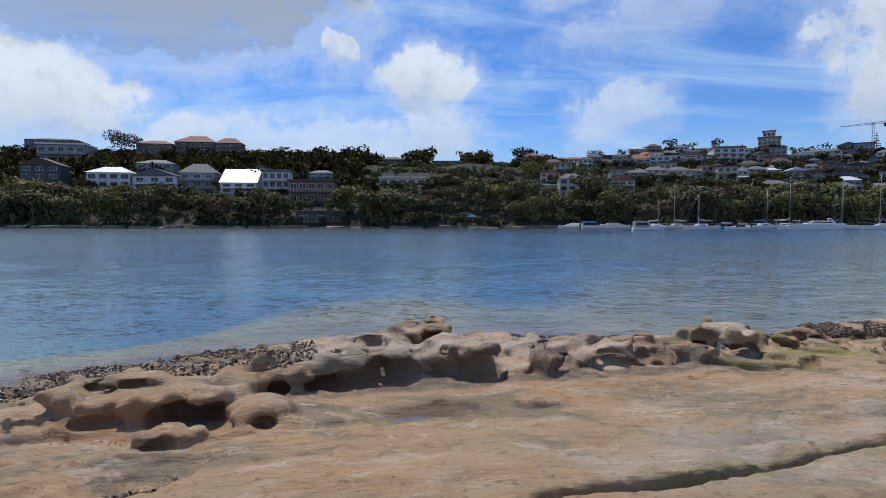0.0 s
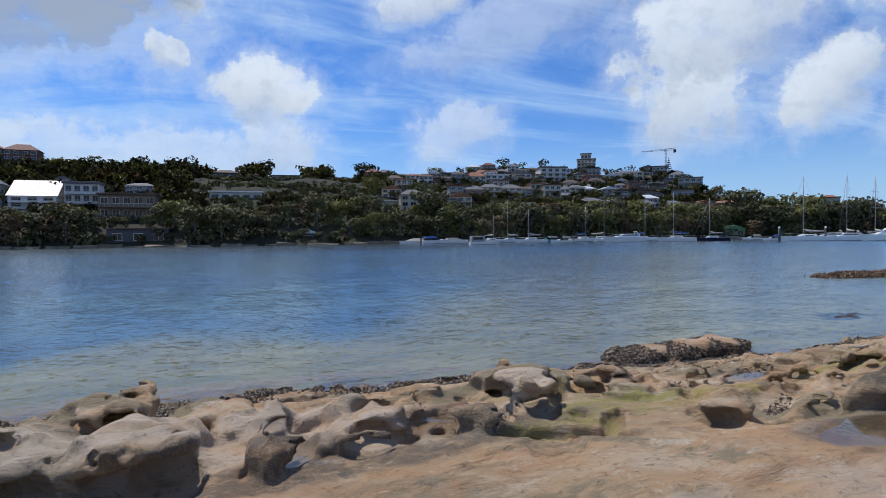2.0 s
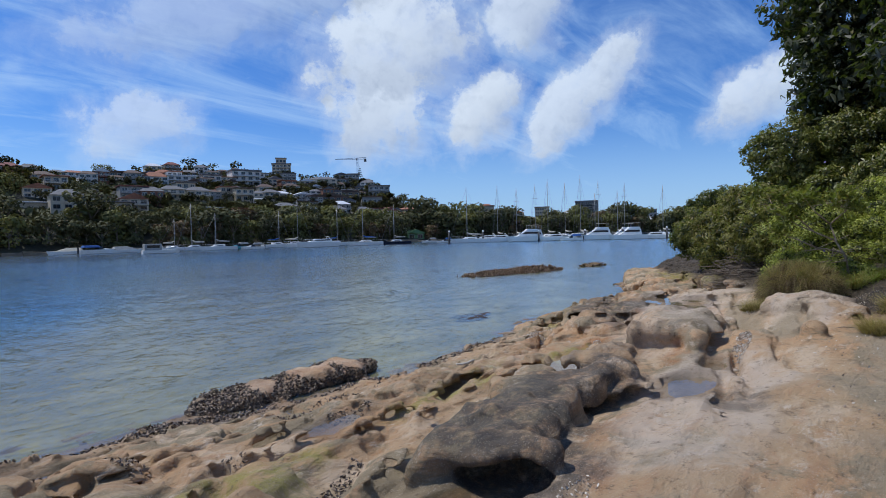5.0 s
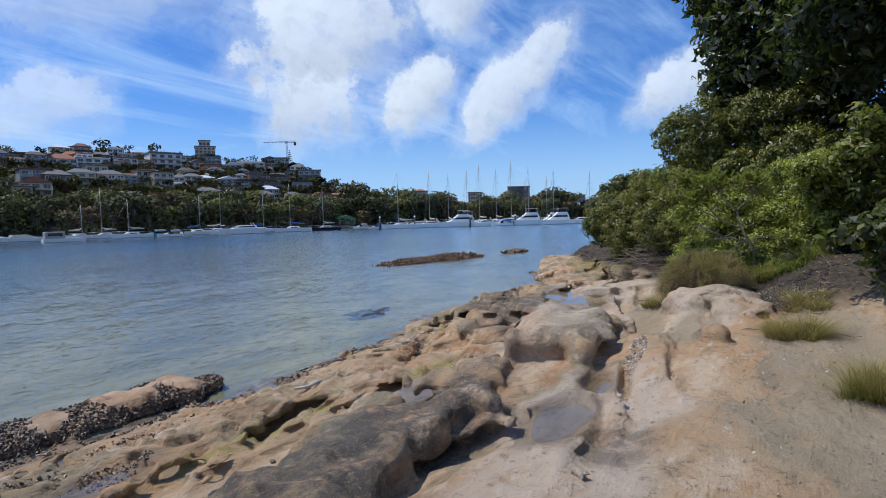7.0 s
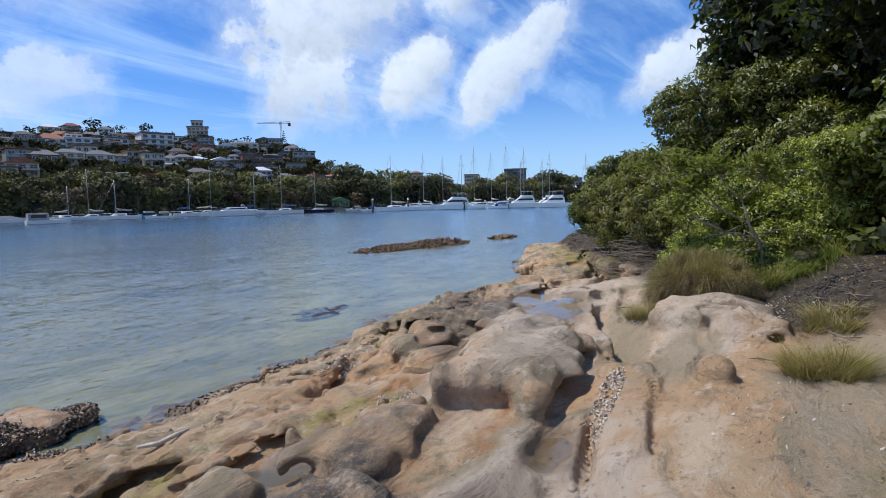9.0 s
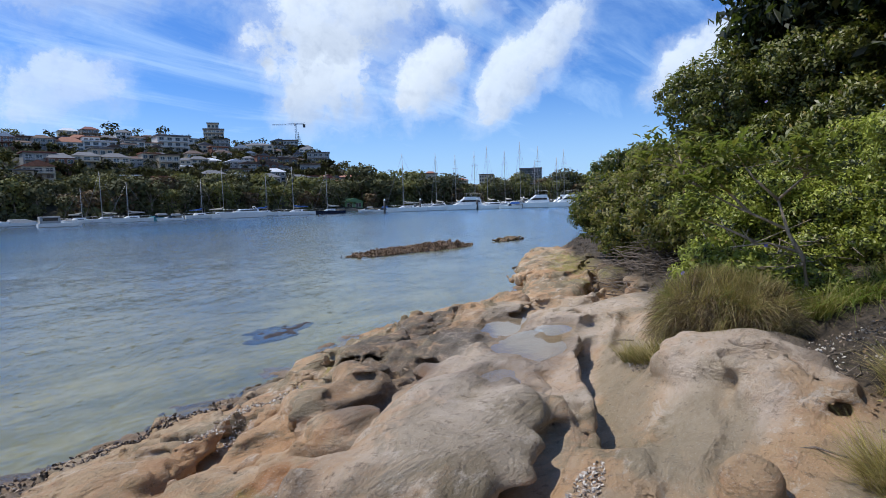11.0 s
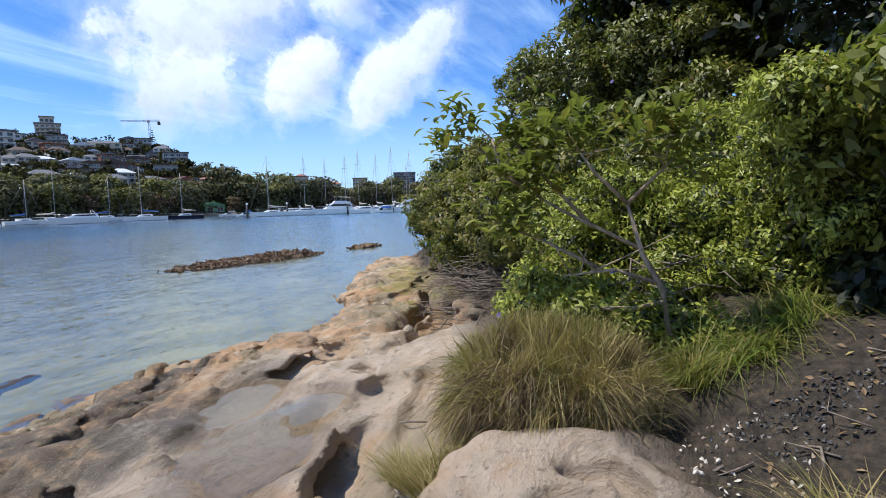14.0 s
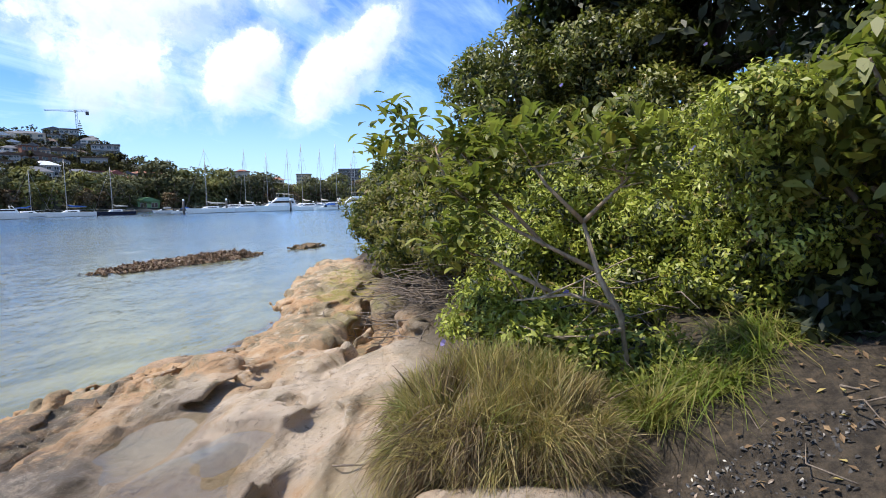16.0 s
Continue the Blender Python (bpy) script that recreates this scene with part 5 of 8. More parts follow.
house(16.3, 163, 0.7, 4.5, 2.6, "gable", BROWN, R_RED, 1, 1, 0)
house(-25.7, 290, 29.0, 11.4, 5.4, "hip", DARKWALL, R_BROWN, 1, 4, 0)
house(1.5, 300, 29.9, 13.3, 3.2, "flat", CREAM, R_GREY, 1, 5, 0)
house(31.0, 300, 29.3, 10.3, 3.5, "gable", WHITE, R_WHITE, 1, 3, 0)
house(75.1, 330, 34.0, 12.1, 4.8, "hip", WHITE, R_ORANGE, 2, 4, 0)
house(62.9, 262, 21.2, 10.1, 4.6, "hip", GREY, R_GREY, 2, 3, 0)
house(78.3, 300, 26.9, 10.4, 6.2, "flat", BRICK, R_BROWN, 3, 4, 0)
house(90.4, 302, 27.4, 15.5, 8.9, "flat", BROWN, R_BROWN, 3, 5, 1)
house(102.7, 300, 28.1, 11.6, 8.8, "hip", WHITE, R_ORANGE, 3, 3, 0)
house(114.2, 298, 28.5, 13.6, 7.0, "flat", WHITE, R_WHITE, 3, 4, 1)
house(130.3, 300, 28.4, 9.2, 8.5, "flat", WHITE, R_GREY, 3, 3, 1)
house(155.3, 312, 30.3, 16.1, 11.9, "flat", WHITE, R_GREY, 4, 4, 1)
house(81.2, 240, 12.1, 8.6, 8.5, "flat", WHITE, R_WHITE, 3, 4, 1)
house(69.6, 238, 17.4, 5.6, 2.8, "flat", WHITE, R_WHITE, 1, 2, 0)
house(90.7, 242, 15.0, 8.2, 4.8, "hip", GREY, R_GREY, 2, 3, 1)
house(100.5, 246, 15.7, 8.3, 5.3, "gable", GREY, R_BROWN, 2, 3, 1)
house(115.5, 256, 18.2, 11.2, 7.3, "hip", BROWN, R_RED, 2, 4, 0)
house(128.8, 252, 17.5, 16.0, 5.2, "hip", WHITE, R_WHITE, 2, 6, 1)
house(143.7, 258, 18.3, 8.2, 3.8, "flat", BRICK, R_BROWN, 1, 3, 0)
house(218.6, 385, 47.5, 15.3, 10.6, "flat", CREAM, R_GREY, 4, 5, 1)
house(220.0, 388, 57.8, 8.5, 4.8, "flat", CREAM, R_GREY, 1, 3, 0)
house(214.6, 370, 41.3, 13.3, 8.0, "flat", GREY, R_GREY, 3, 4, 1)
house(205.8, 330, 35.8, 11.5, 5.8, "gable", CREAM, R_WHITE, 2, 3, 0)
house(219.5, 335, 37.0, 14.7, 6.9, "gable", WHITE, R_WHITE, 2, 4, 0)
house(178.4, 262, 20.1, 18.6, 6.4, "gable", DARKBRICK, R_BROWN, 2, 5, 0)
house(153.3, 248, 17.7, 12.9, 2.9, "flat", BROWN, R_BROWN, 1, 5, 0)
house(216.6, 300, 28.6, 10.2, 4.1, "flat", CREAM, R_WHITE, 1, 4, 0)
house(164.1, 226, 11.4, 7.2, 4.9, "gable", WHITE, R_WHITE, 2, 2, 0)
house(272.8, 372, 45.2, 13.4, 7.3, "flat", GREY, R_BROWN, 2, 4, 1)
house(280.9, 365, 42.2, 13.2, 6.5, "hip", GREY, R_GREY, 2, 3, 0)
house(217.6, 330, 37.2, 23.0, 6.5, "hip", CREAM, R_GREY, 2, 4, 0)
house(268.0, 380, 48.0, 15.0, 5.9, "gable", GREY, R_GREY, 2, 3, 0)
house(270.4, 350, 39.5, 13.0, 6.0, "hip", WHITE, R_GREY, 2, 3, 1)
house(249.4, 310, 30.5, 18.4, 6.9, "flat", GREY, R_GREY, 2, 4, 1)
house(208.4, 290, 26.1, 19.0, 5.5, "gable", BROWN, R_BROWN, 2, 4, 0)
house(205.6, 262, 20.2, 14.1, 5.1, "flat", GREY, R_BROWN, 1, 4, 1)
house(214.0, 240, 14.0, 19.9, 4.3, "hip", BROWN, R_ORANGE, 1, 4, 0)
house(291.2, 255, 15.6, 27.8, 5.7, "flat", CREAM, R_RED, 1, 5, 0)
house(338.8, 290, 20.7, 11.7, 4.9, "hip", CREAM, R_ORANGE, 1, 2, 0)
house(387.5, 300, 14.6, 24.3, 7.0, "hip", CREAM, R_ORANGE, 2, 3, 0)
house(469.7, 330, 16.8, 24.3, 11.0, "flat", CREAM, R_BROWN, 3, 6, 0)
house(317.2, 230, 8.3, 15.9, 4.8, "hip", WHITE, R_GREY, 1, 3, 0)
house(570.8, 340, 13.0, 48, 24.0, "flat", DARKWALL, R_GREY, 8, 8, 1)
house(470.7, 300, 13.6, 21.8, 9.5, "hip", WHITE, R_WHITE, 2, 3, 0)
house(631.5, 300, 16.6, 58.3, 9.9, "flat", GREY, R_WHITE, 2, 6, 0)
house(511.5, 240, 6.6, 22.8, 8.0, "hip", WHITE, R_WHITE, 2, 3, 0)
house(155.3, 171, 0.7, 7.4, 4.1, "gable", R_GREEN, R_GREEN, 1, 2, 0)

MAIN = len(HOUSES)
# rows of roofs between them, all over the slopes
rng = np.random.default_rng(12)
for row in range(9):
    for b in np.arange(9, 46, 1.3):
        b2 = radians(b + rng.uniform(-0.6, 0.6))
        s = 34 + row * 19 + rng.uniform(-7, 7)
        y = 163 + s
        x, w, tall = y * math.tan(b2), rng.uniform(6, 9.5), rng.uniform(3.8, 6.4)
        z = land(x, y) + rng.uniform(0.5, 2.0)
        if rng.random() < 0.25 or (b > 38 and s > 90) or any(abs(x / y - h[0] / h[1]) < (w + h[3]) / 2 / y * 0.50 and abs(z / y - h[2] / h[1]) < 2.3 / y for h in HOUSES):
            continue
        wall = (WHITE, CREAM, CREAM, GREY, BROWN, BRICK, GREY, CREAM)[int(rng.integers(0, 8))]
        house(x, y, z, w, tall, ("hip", "flat", "gable", "hip")[int(rng.integers(0, 4))], wall, (R_GREY, R_BROWN, R_RED, R_WHITE, R_BROWN, R_GREY, R_GREY, R_ORANGE)[int(rng.integers(0, 8))], 2, 3, int(rng.random() < 0.4))

# the block under scaffolding among the far roofs, and the tower crane on the ridge
bm = bmesh.new()
for k in range(9):
    for s in (-1, 1):
        tube(bm, [(s * 0.8, -0.8, k * 2.6), (s * 0.8, -0.8, k * 2.6 + 2.6)], [0.11, 0.11], 4)
        tube(bm, [(s * 0.8, 0.8, k * 2.6), (s * 0.8, 0.8, k * 2.6 + 2.6)], [0.11, 0.11], 4)
    tube(bm, [(-0.8, -0.8, k * 2.6), (0.8, -0.8, k * 2.6 + 2.6)], [0.08, 0.08], 4)
    tube(bm, [(-0.8, 0.8, k * 2.6), (-0.8, -0.8, k * 2.6 + 2.6)], [0.08, 0.08], 4)
crane = tagged(new("tower_crane"), "blue-grey steel tower crane on the ridge", "crane")
crane.matrix_world = pose(291.7, 390, 45, 0, 0, -20) @ Matrix.Diagonal((0.70, 0.70, 1.0, 1.0))
CRANE = worn("crane_paint", (0.24, 0.35, 0.50), 0.6)
part("mast", bm, CRANE, crane)
bm = bmesh.new()
for z in (22.6, 24.0):
    tube(bm, [(-27, 0, z - 1.4 if z < 23 else z - 2.4), (11, 0, z)], [0.13, 0.16], 4)
for k in range(24):
    x = -26 + k * 1.5
    f = (x + 27) / 38
    tube(bm, [(x, 0, 21.2 + 1.4 * f), (x + 1.5, 0, 21.6 + 2.4 * f)], [0.07, 0.07], 4)
part("jib", bm, CRANE, crane)
part("counterweight", box(bmesh.new(), 8.4, -0.9, 20.4, 11.0, 0.9, 22.9, 0.08), DARKWALL, crane)
part("cab", box(bmesh.new(), -1.9, -1.0, 21.4, -0.2, 0.6, 23.2, 0.1), WHITE, crane)

# ---- trees over the bay ----
random.seed(5)
rng = np.random.default_rng(40)
TREES = []
for k, mat in enumerate((F_DARK, F_LIGHT, F_DARK, F_RUST, F_LIGHT, F_DARK)):
    ob, v, nrm = far_tree(60 + k, 3.4 + 0.4 * (k % 3), 2.3 + 0.4 * (k % 2), 8.0 + k % 3, 520, 0.88, mat)
    words = {F_DARK: "dense dark green tree on the far bank", F_LIGHT: "yellow-green leafy tree on the far bank", F_RUST: "rusty brown-green tree on the far bank"}[mat]
    tagged(ob, words, "tree", "trees on the far bank")
    TREES.append((ob, v, nrm))
first = set()
xs = np.arange(-190, 330, 3.9)
for k, x in enumerate(xs):
    x = x + rng.uniform(-1.5, 1.5)
    y0 = np.interp(x, FAR_X, FAR_Y)
    for row in range(2):
        y = y0 + 3.5 + row * 8 + rng.uniform(-1.5, 2.0)
        low = (-45 < x < -25 or -85 < x < -68 or 2 < x < 20 or 150 < x < 161) and row == 0
        i = int(rng.integers(0, 6)) if x > 60 else int(rng.choice((0, 0, 2, 5, 1, 3)))
        s = rng.uniform(0.75, 1.12) * (0.35 if low else 1.0) * (1.35 if x > 165 else 1.0) * (1.15 if x > 40 and row else 1.0)
        lid = min([2.4 + y * (hz + 0.16 * ht - 2.4) / hy for hx, hy, hz, hw, ht in HOUSES[:MAIN] if abs(x / y - hx / hy) < (hw / 2 + 2) / hy and hy > y] + [99])
        s = max(0.36, min(s, (lid - land(x, y) + 0.6) / 8.9))
        m = pose(x, y, land(x, y) - 0.6, 0, 0, rng.uniform(0, 360)) @ Matrix.Diagonal((s * rng.uniform(0.9, 1.25), s * 1.05, s, 1))
        ob = TREES[i][0]
        if i not in first:
            first.add(i)
            ob.matrix_world = m
        else:
            made = copy_thing(ob, Matrix.Identity(4))
            made.matrix_world = m


HX, HY, HZ, HW, HT = (np.array(c) for c in zip(*HOUSES))
KEY = np.arange(len(HX)) < MAIN


def wood(name, label, mat, pick, count, seed, ridge=False):
    """A far wood: many crowns joined."""
    rng = np.random.default_rng(seed)
    vs, ns, made = [], [], 0
    while made < count:
        x, s = rng.uniform(-210, 330) if rng.random() < 0.8 else rng.uniform(-260, 620), rng.uniform(14, 150) if rng.random() < 0.75 else rng.uniform(130, 420)
        if ridge:
            x, s = rng.uniform(-200, 110), rng.uniform(55, 135)
        y = np.interp(x, FAR_X, FAR_Y) + s
        b = math.degrees(math.atan2(x, y))
        if b > 70 or b < -44 or (b > 44 and s > 150):
            made += 0.2
            continue
        z, k = land(x, y), rng.uniform(0.4, 1.05)
        over = np.abs(x / y - HX / HY) < (HW / 2 + 2.2 * k) / HY
        top_z = 2.4 + y * np.min(np.where(over & (HY > y) & ((HY - y < 60) | KEY), (HZ + np.where(KEY, 0.25, 0.72) * HT - 2.4) / HY, 9.0))
        k = max(min(k, (top_z - z + 1.0) / 8.6), 0.24)
        bad = bool(np.any((np.abs(x - HX) < HW / 2 + 1.5) & (HY - 1 < y) & (y < HY + 12)))
        made += 1 if not bad else 0.25
        if bad:
            continue
        src = TREES[pick[int(rng.integers(0, len(pick)))]]
        some = rng.permutation(len(src[1]) // 4)[:int(105 if y < 260 else 50)]
        v, m = src[1].reshape(-1, 4, 3)[some].reshape(-1, 3), src[2].reshape(-1, 4, 3)[some].reshape(-1, 3)
        t = rng.uniform(0, 6.28)
        c, s2 = math.cos(t), math.sin(t)
        mid = v.reshape(-1, 4, 3).mean(1, keepdims=True)
        v = (mid + (v.reshape(-1, 4, 3) - mid) * (1.65 if y < 260 else 2.1)).reshape(-1, 3)
        w = np.stack([v[:, 0] * c - v[:, 1] * s2, v[:, 0] * s2 + v[:, 1] * c, v[:, 2]], 1) * k
        vs.append(w + np.array((x, y, z - 1.0)))
        ns.append(np.stack([m[:, 0] * c - m[:, 1] * s2, m[:, 0] * s2 + m[:, 1] * c, m[:, 2]], 1))
    v = np.concatenate(vs)
    ob = link(name, raw_mesh(name, v, np.arange(len(v)).reshape(-1, 4), normals=np.concatenate(ns)), mat)
    tagged(ob, label, "trees", kind="stuff")


def scrub(count, seed):
    """Low bushes that cover the slopes between the trees."""
    rng = np.random.default_rng(seed)
    src = TREES[0][1].reshape(-1, 4, 3)
    src = src - np.array((0, 0, 4.0))
    vs = []
    for _ in range(count):
        x, s = rng.uniform(-210, 380), rng.uniform(1, 170)
        y = np.interp(x, FAR_X, FAR_Y) + s
        if not -44 < math.degrees(math.atan2(x, y)) < 68 or np.any((np.abs(x - HX) < HW / 2 + 1.5) & (HY - 0.5 < y) & (y < HY + 12)):
            continue
        v = src[rng.integers(0, len(src), 20)]
        mid = v.mean(1, keepdims=True)
        v = (mid * np.array((0.75, 0.75, 0.30)) + (v - mid) * 2.6).reshape(-1, 3)
        vs.append(v + np.array((x, y, land(x, y) + 0.5)))
    v = np.concatenate(vs)
    tagged(link("hillside_scrub", raw_mesh("hillside_scrub", v, np.arange(len(v)).reshape(-1, 4)), F_DARK), "low dark green scrub covering the hillside", "bushes", kind="stuff")


def garden_trees(name, label, mat, pick, share, seed):
    """Crowns that stand before the houses and hide their feet."""
    rng = np.random.default_rng(seed)
    vs, ns = [], []
    for hx, hy, hz, hw, ht in HOUSES:
        if hy < 190 or hy > 395 or rng.random() > share:
            continue
        for _ in range(3):
            x, y = hx + rng.uniform(-0.62, 0.62) * hw, hy - rng.uniform(2.2, 6.0)
            z = land(x, y)
            k = np.clip((hz + ht * rng.uniform(0.2, 0.6) - z) / 8.6, 0.3, 1.1)
            src = TREES[pick[int(rng.integers(0, len(pick)))]]
            some = rng.permutation(len(src[1]) // 4)[:80]
            v, m = src[1].reshape(-1, 4, 3)[some], src[2].reshape(-1, 4, 3)[some].reshape(-1, 3)
            mid = v.mean(1, keepdims=True)
            vs.append((mid + (v - mid) * 1.9).reshape(-1, 3) * np.array((0.7 * k, 0.7 * k, k)) + np.array((x, y, z - 0.6)))
            ns.append(m)
    v = np.concatenate(vs)
    tagged(link(name, raw_mesh(name, v, np.arange(len(v)).reshape(-1, 4), normals=np.concatenate(ns)), mat), label, "trees", kind="stuff")


garden_trees("garden_trees", "dark green garden trees before the hillside houses", F_DARK, (0, 2, 5), 0.8, 76)
garden_trees("garden_shrubs", "yellow-green garden trees before the hillside houses", F_LIGHT, (1, 4), 0.45, 77)
scrub(3000, 74)
wood("dark_woodland", "dark green treetops covering the hillside between houses", F_DARK, (0, 2, 5), 2100, 71)
wood("ridge_woodland", "mixed green treetops along the skyline ridge", F_LIGHT, (0, 1, 3), 520, 75, True)
wood("pale_woodland", "yellow-green treetops scattered over the hillside", F_LIGHT, (1, 4), 850, 72)
wood("rusty_woodland", "brownish treetops among the hillside woods", F_RUST, (3,), 640, 73)


def stand(ob, x, y, z, label, s=1.0):
    ob.matrix_world = pose(x, y, z, 0, 0, x * 7 % 360) @ Matrix.Scale(s, 4)
    tagged(ob, label, "tree")


stand(palm("palm_tree", 4.0, 4.6, 30, 1), -7.9, 172, 3.5, "broad date palm with arching fronds above the shore")
stand(palm("palm_tree", 9.0, 2.6, 22, 2), -10.8, 240, 17.5, "tall slim palm among the hillside roofs")
stand(palm("palm_tree", 7.0, 2.8, 22, 3), -71.7, 260, 27.5, "palm standing on the ridge against the sky")
stand(palm("palm_tree", 8.0, 2.6, 22, 4), -132, 250, 29, "palm beside the ridge houses")
stand(conifer("norfolk_pine", 17.0, 5.2, 5), 279, 370, 41, "tall dark Norfolk pine on the ridge")
stand(conifer("cypress_tree", 7.5, 1.3, 6), -30.2, 260, 25.4, "narrow pencil-shaped cypress on the skyline")
ob, v, nrm = far_tree(90, 5.5, 3.2, 12.0, 1300, 0.7, F_LIGHT)
stand(ob, 33.1, 215, 12.5, "large round yellow-green tree on the hillside")
ob, v, nrm = far_tree(91, 6.5, 2.4, 11.0, 1000, 0.8, F_RUST)
stand(ob, -129, 232, 26.5, "spreading orange-tinged tree above the houses")
ob, v, nrm = far_tree(92, 5.2, 1.6, 9.0, 700, 0.7, F_DARK)
stand(ob, 286.5, 320, land(286.5, 320) - 0.3, "flat-topped umbrella tree on the brow of the hill")
ob, v, nrm = far_tree(93, 5.6, 2.8, 11.5, 1000, 0.7, F_LIGHT)
stand(ob, 88, 332, 31.5, "broad green tree on the ridge beside an orange roof")

# sandstone blocks and sea walls along the far waterline
SEAWALL = worn("sea_wall_stone", (0.26, 0.21, 0.15), 0.9, 0, 0.5, 0.6, 0.5)
rng = np.random.default_rng(8)
for k in range(64):
    x = -170 + k * 5.4 + rng.uniform(-1.5, 1.5)
    bm = box(bmesh.new(), -2.6, -0.9, -1.2, 2.6, 1.4, rng.uniform(0.35, 0.9), 0.2)
    for v in bm.verts:
        v.co += Vector(rng.normal(0, 0.16, 3))
    ob = part("shore_rock", bm, SEAWALL)
    ob.matrix_world = pose(x, np.interp(x, FAR_X, FAR_Y) - 0.4, 0, 0, 0, rng.uniform(-8, 8))
    tagged(ob, "tan sandstone ledge at the far waterline", "rock", "far shore rocks")

# ---- boats ----
GEL, NAVY, TEAL = worn("white_gelcoat", (0.78, 0.78, 0.76), 0.25, 0, 0.08), worn("navy_gelcoat", (0.012, 0.018, 0.045), 0.25), worn("teal_gelcoat", (0.10, 0.38, 0.42), 0.3)
BLUE_CLOTH, GREY_CLOTH, TAN_CLOTH, DARK_CLOTH = worn("blue_canvas", (0.02, 0.09, 0.30), 0.85), worn("grey_canvas", (0.32, 0.32, 0.31), 0.85), worn("cream_canvas", (0.60, 0.55, 0.44), 0.85), worn("black_canvas", (0.03, 0.03, 0.035), 0.85)
ALLOY, WIRE = worn("mast_alloy", (0.34, 0.34, 0.34), 0.5, 0.0), worn("rigging_wire", (0.25, 0.25, 0.26), 0.4, 0.8)
BOOT = worn("dark_antifouling", (0.03, 0.04, 0.07), 0.7)


def hull(bm, length, beam, free, rake=0.12, stern=0.8, z0=-0.35):
    """A boat's shell: bow to +x, deck closed, flared sides and a raked stem."""
    stations = 11
    rings = []
    for k in range(stations):
        f = k / (stations - 1)
        half = beam / 2 * (stern + (1 - stern) * min(f * 3, 1)) * (1 if f < 0.45 else math.sqrt(max(0.0, 1 - ((f - 0.45) / 0.55) ** 2.1)) + 0.015)
        sheer = free * (1 + 0.35 * max(0, f - 0.4) ** 1.5)
        x = -length / 2 + length * f
        lift = 0.3 * max(0, f - 0.75) * 4 * abs(z0)
        row = []
        for a, z in ((0.0, z0), (0.62, z0 + 0.05), (0.86, 0.06), (1.0, sheer)):
            xx = x + rake * length * (z / max(sheer, 0.01)) * max(0, f - 0.6)
            row.append((xx, half * a, z + (lift if z < 0 else 0)))
        rings.append([bm.verts.new(p) for p in row] + [bm.verts.new((p[0], -p[1], p[2])) for p in row[::-1]])
    for a, b in zip(rings, rings[1:]):
        for k in range(7):
            bm.faces.new((a[k], b[k], b[k + 1], a[k + 1]))
        bm.faces.new((a[7], b[7], b[0], a[0]))
    bm.faces.new(rings[0])
    bm.faces.new(rings[-1][::-1])
    bmesh.ops.remove_doubles(bm, verts=bm.verts, dist=0.002)
    bmesh.ops.recalc_face_normals(bm, faces=bm.faces)
    return bm


def wedge(bm, x0, x1, half, z0, z1, front=0.6, back=0.1, top=0.8):
    """A cabin top: sloped at front and back, its roof narrower than its foot."""
    lo = [(x0, -half), (x1, -half), (x1, half), (x0, half)]
    hi = [(x0 + back, -half * top), (x1 - front, -half * top), (x1 - front, half * top), (x0 + back, half * top)]
    vs = [bm.verts.new((*p, z0)) for p in lo] + [bm.verts.new((*p, z1)) for p in hi]
    fs = [bm.faces.new([vs[i] for i in f]) for f in ((3, 2, 1, 0), (4, 5, 6, 7), (0, 1, 5, 4), (1, 2, 6, 5), (2, 3, 7, 6), (3, 0, 4, 7))]
    bmesh.ops.bevel(bm, geom=list({e for f in fs for e in f.edges}), offset=0.05, segments=1, affect="EDGES")
    return bm


def afloat(name, x, y, turn, label, group):
    ob = tagged(new(name), label, "boat", group)
    ob.matrix_world = pose(x, y, 0, 0, 0, turn)
    return ob


def waterline(ob, length, beam):
    bm = hull(bmesh.new(), length * 0.975, beam * 0.985, 0.10, 0.02, 0.8, -0.40)
    part("waterline", bm, BOOT, ob, "dark painted waterline")


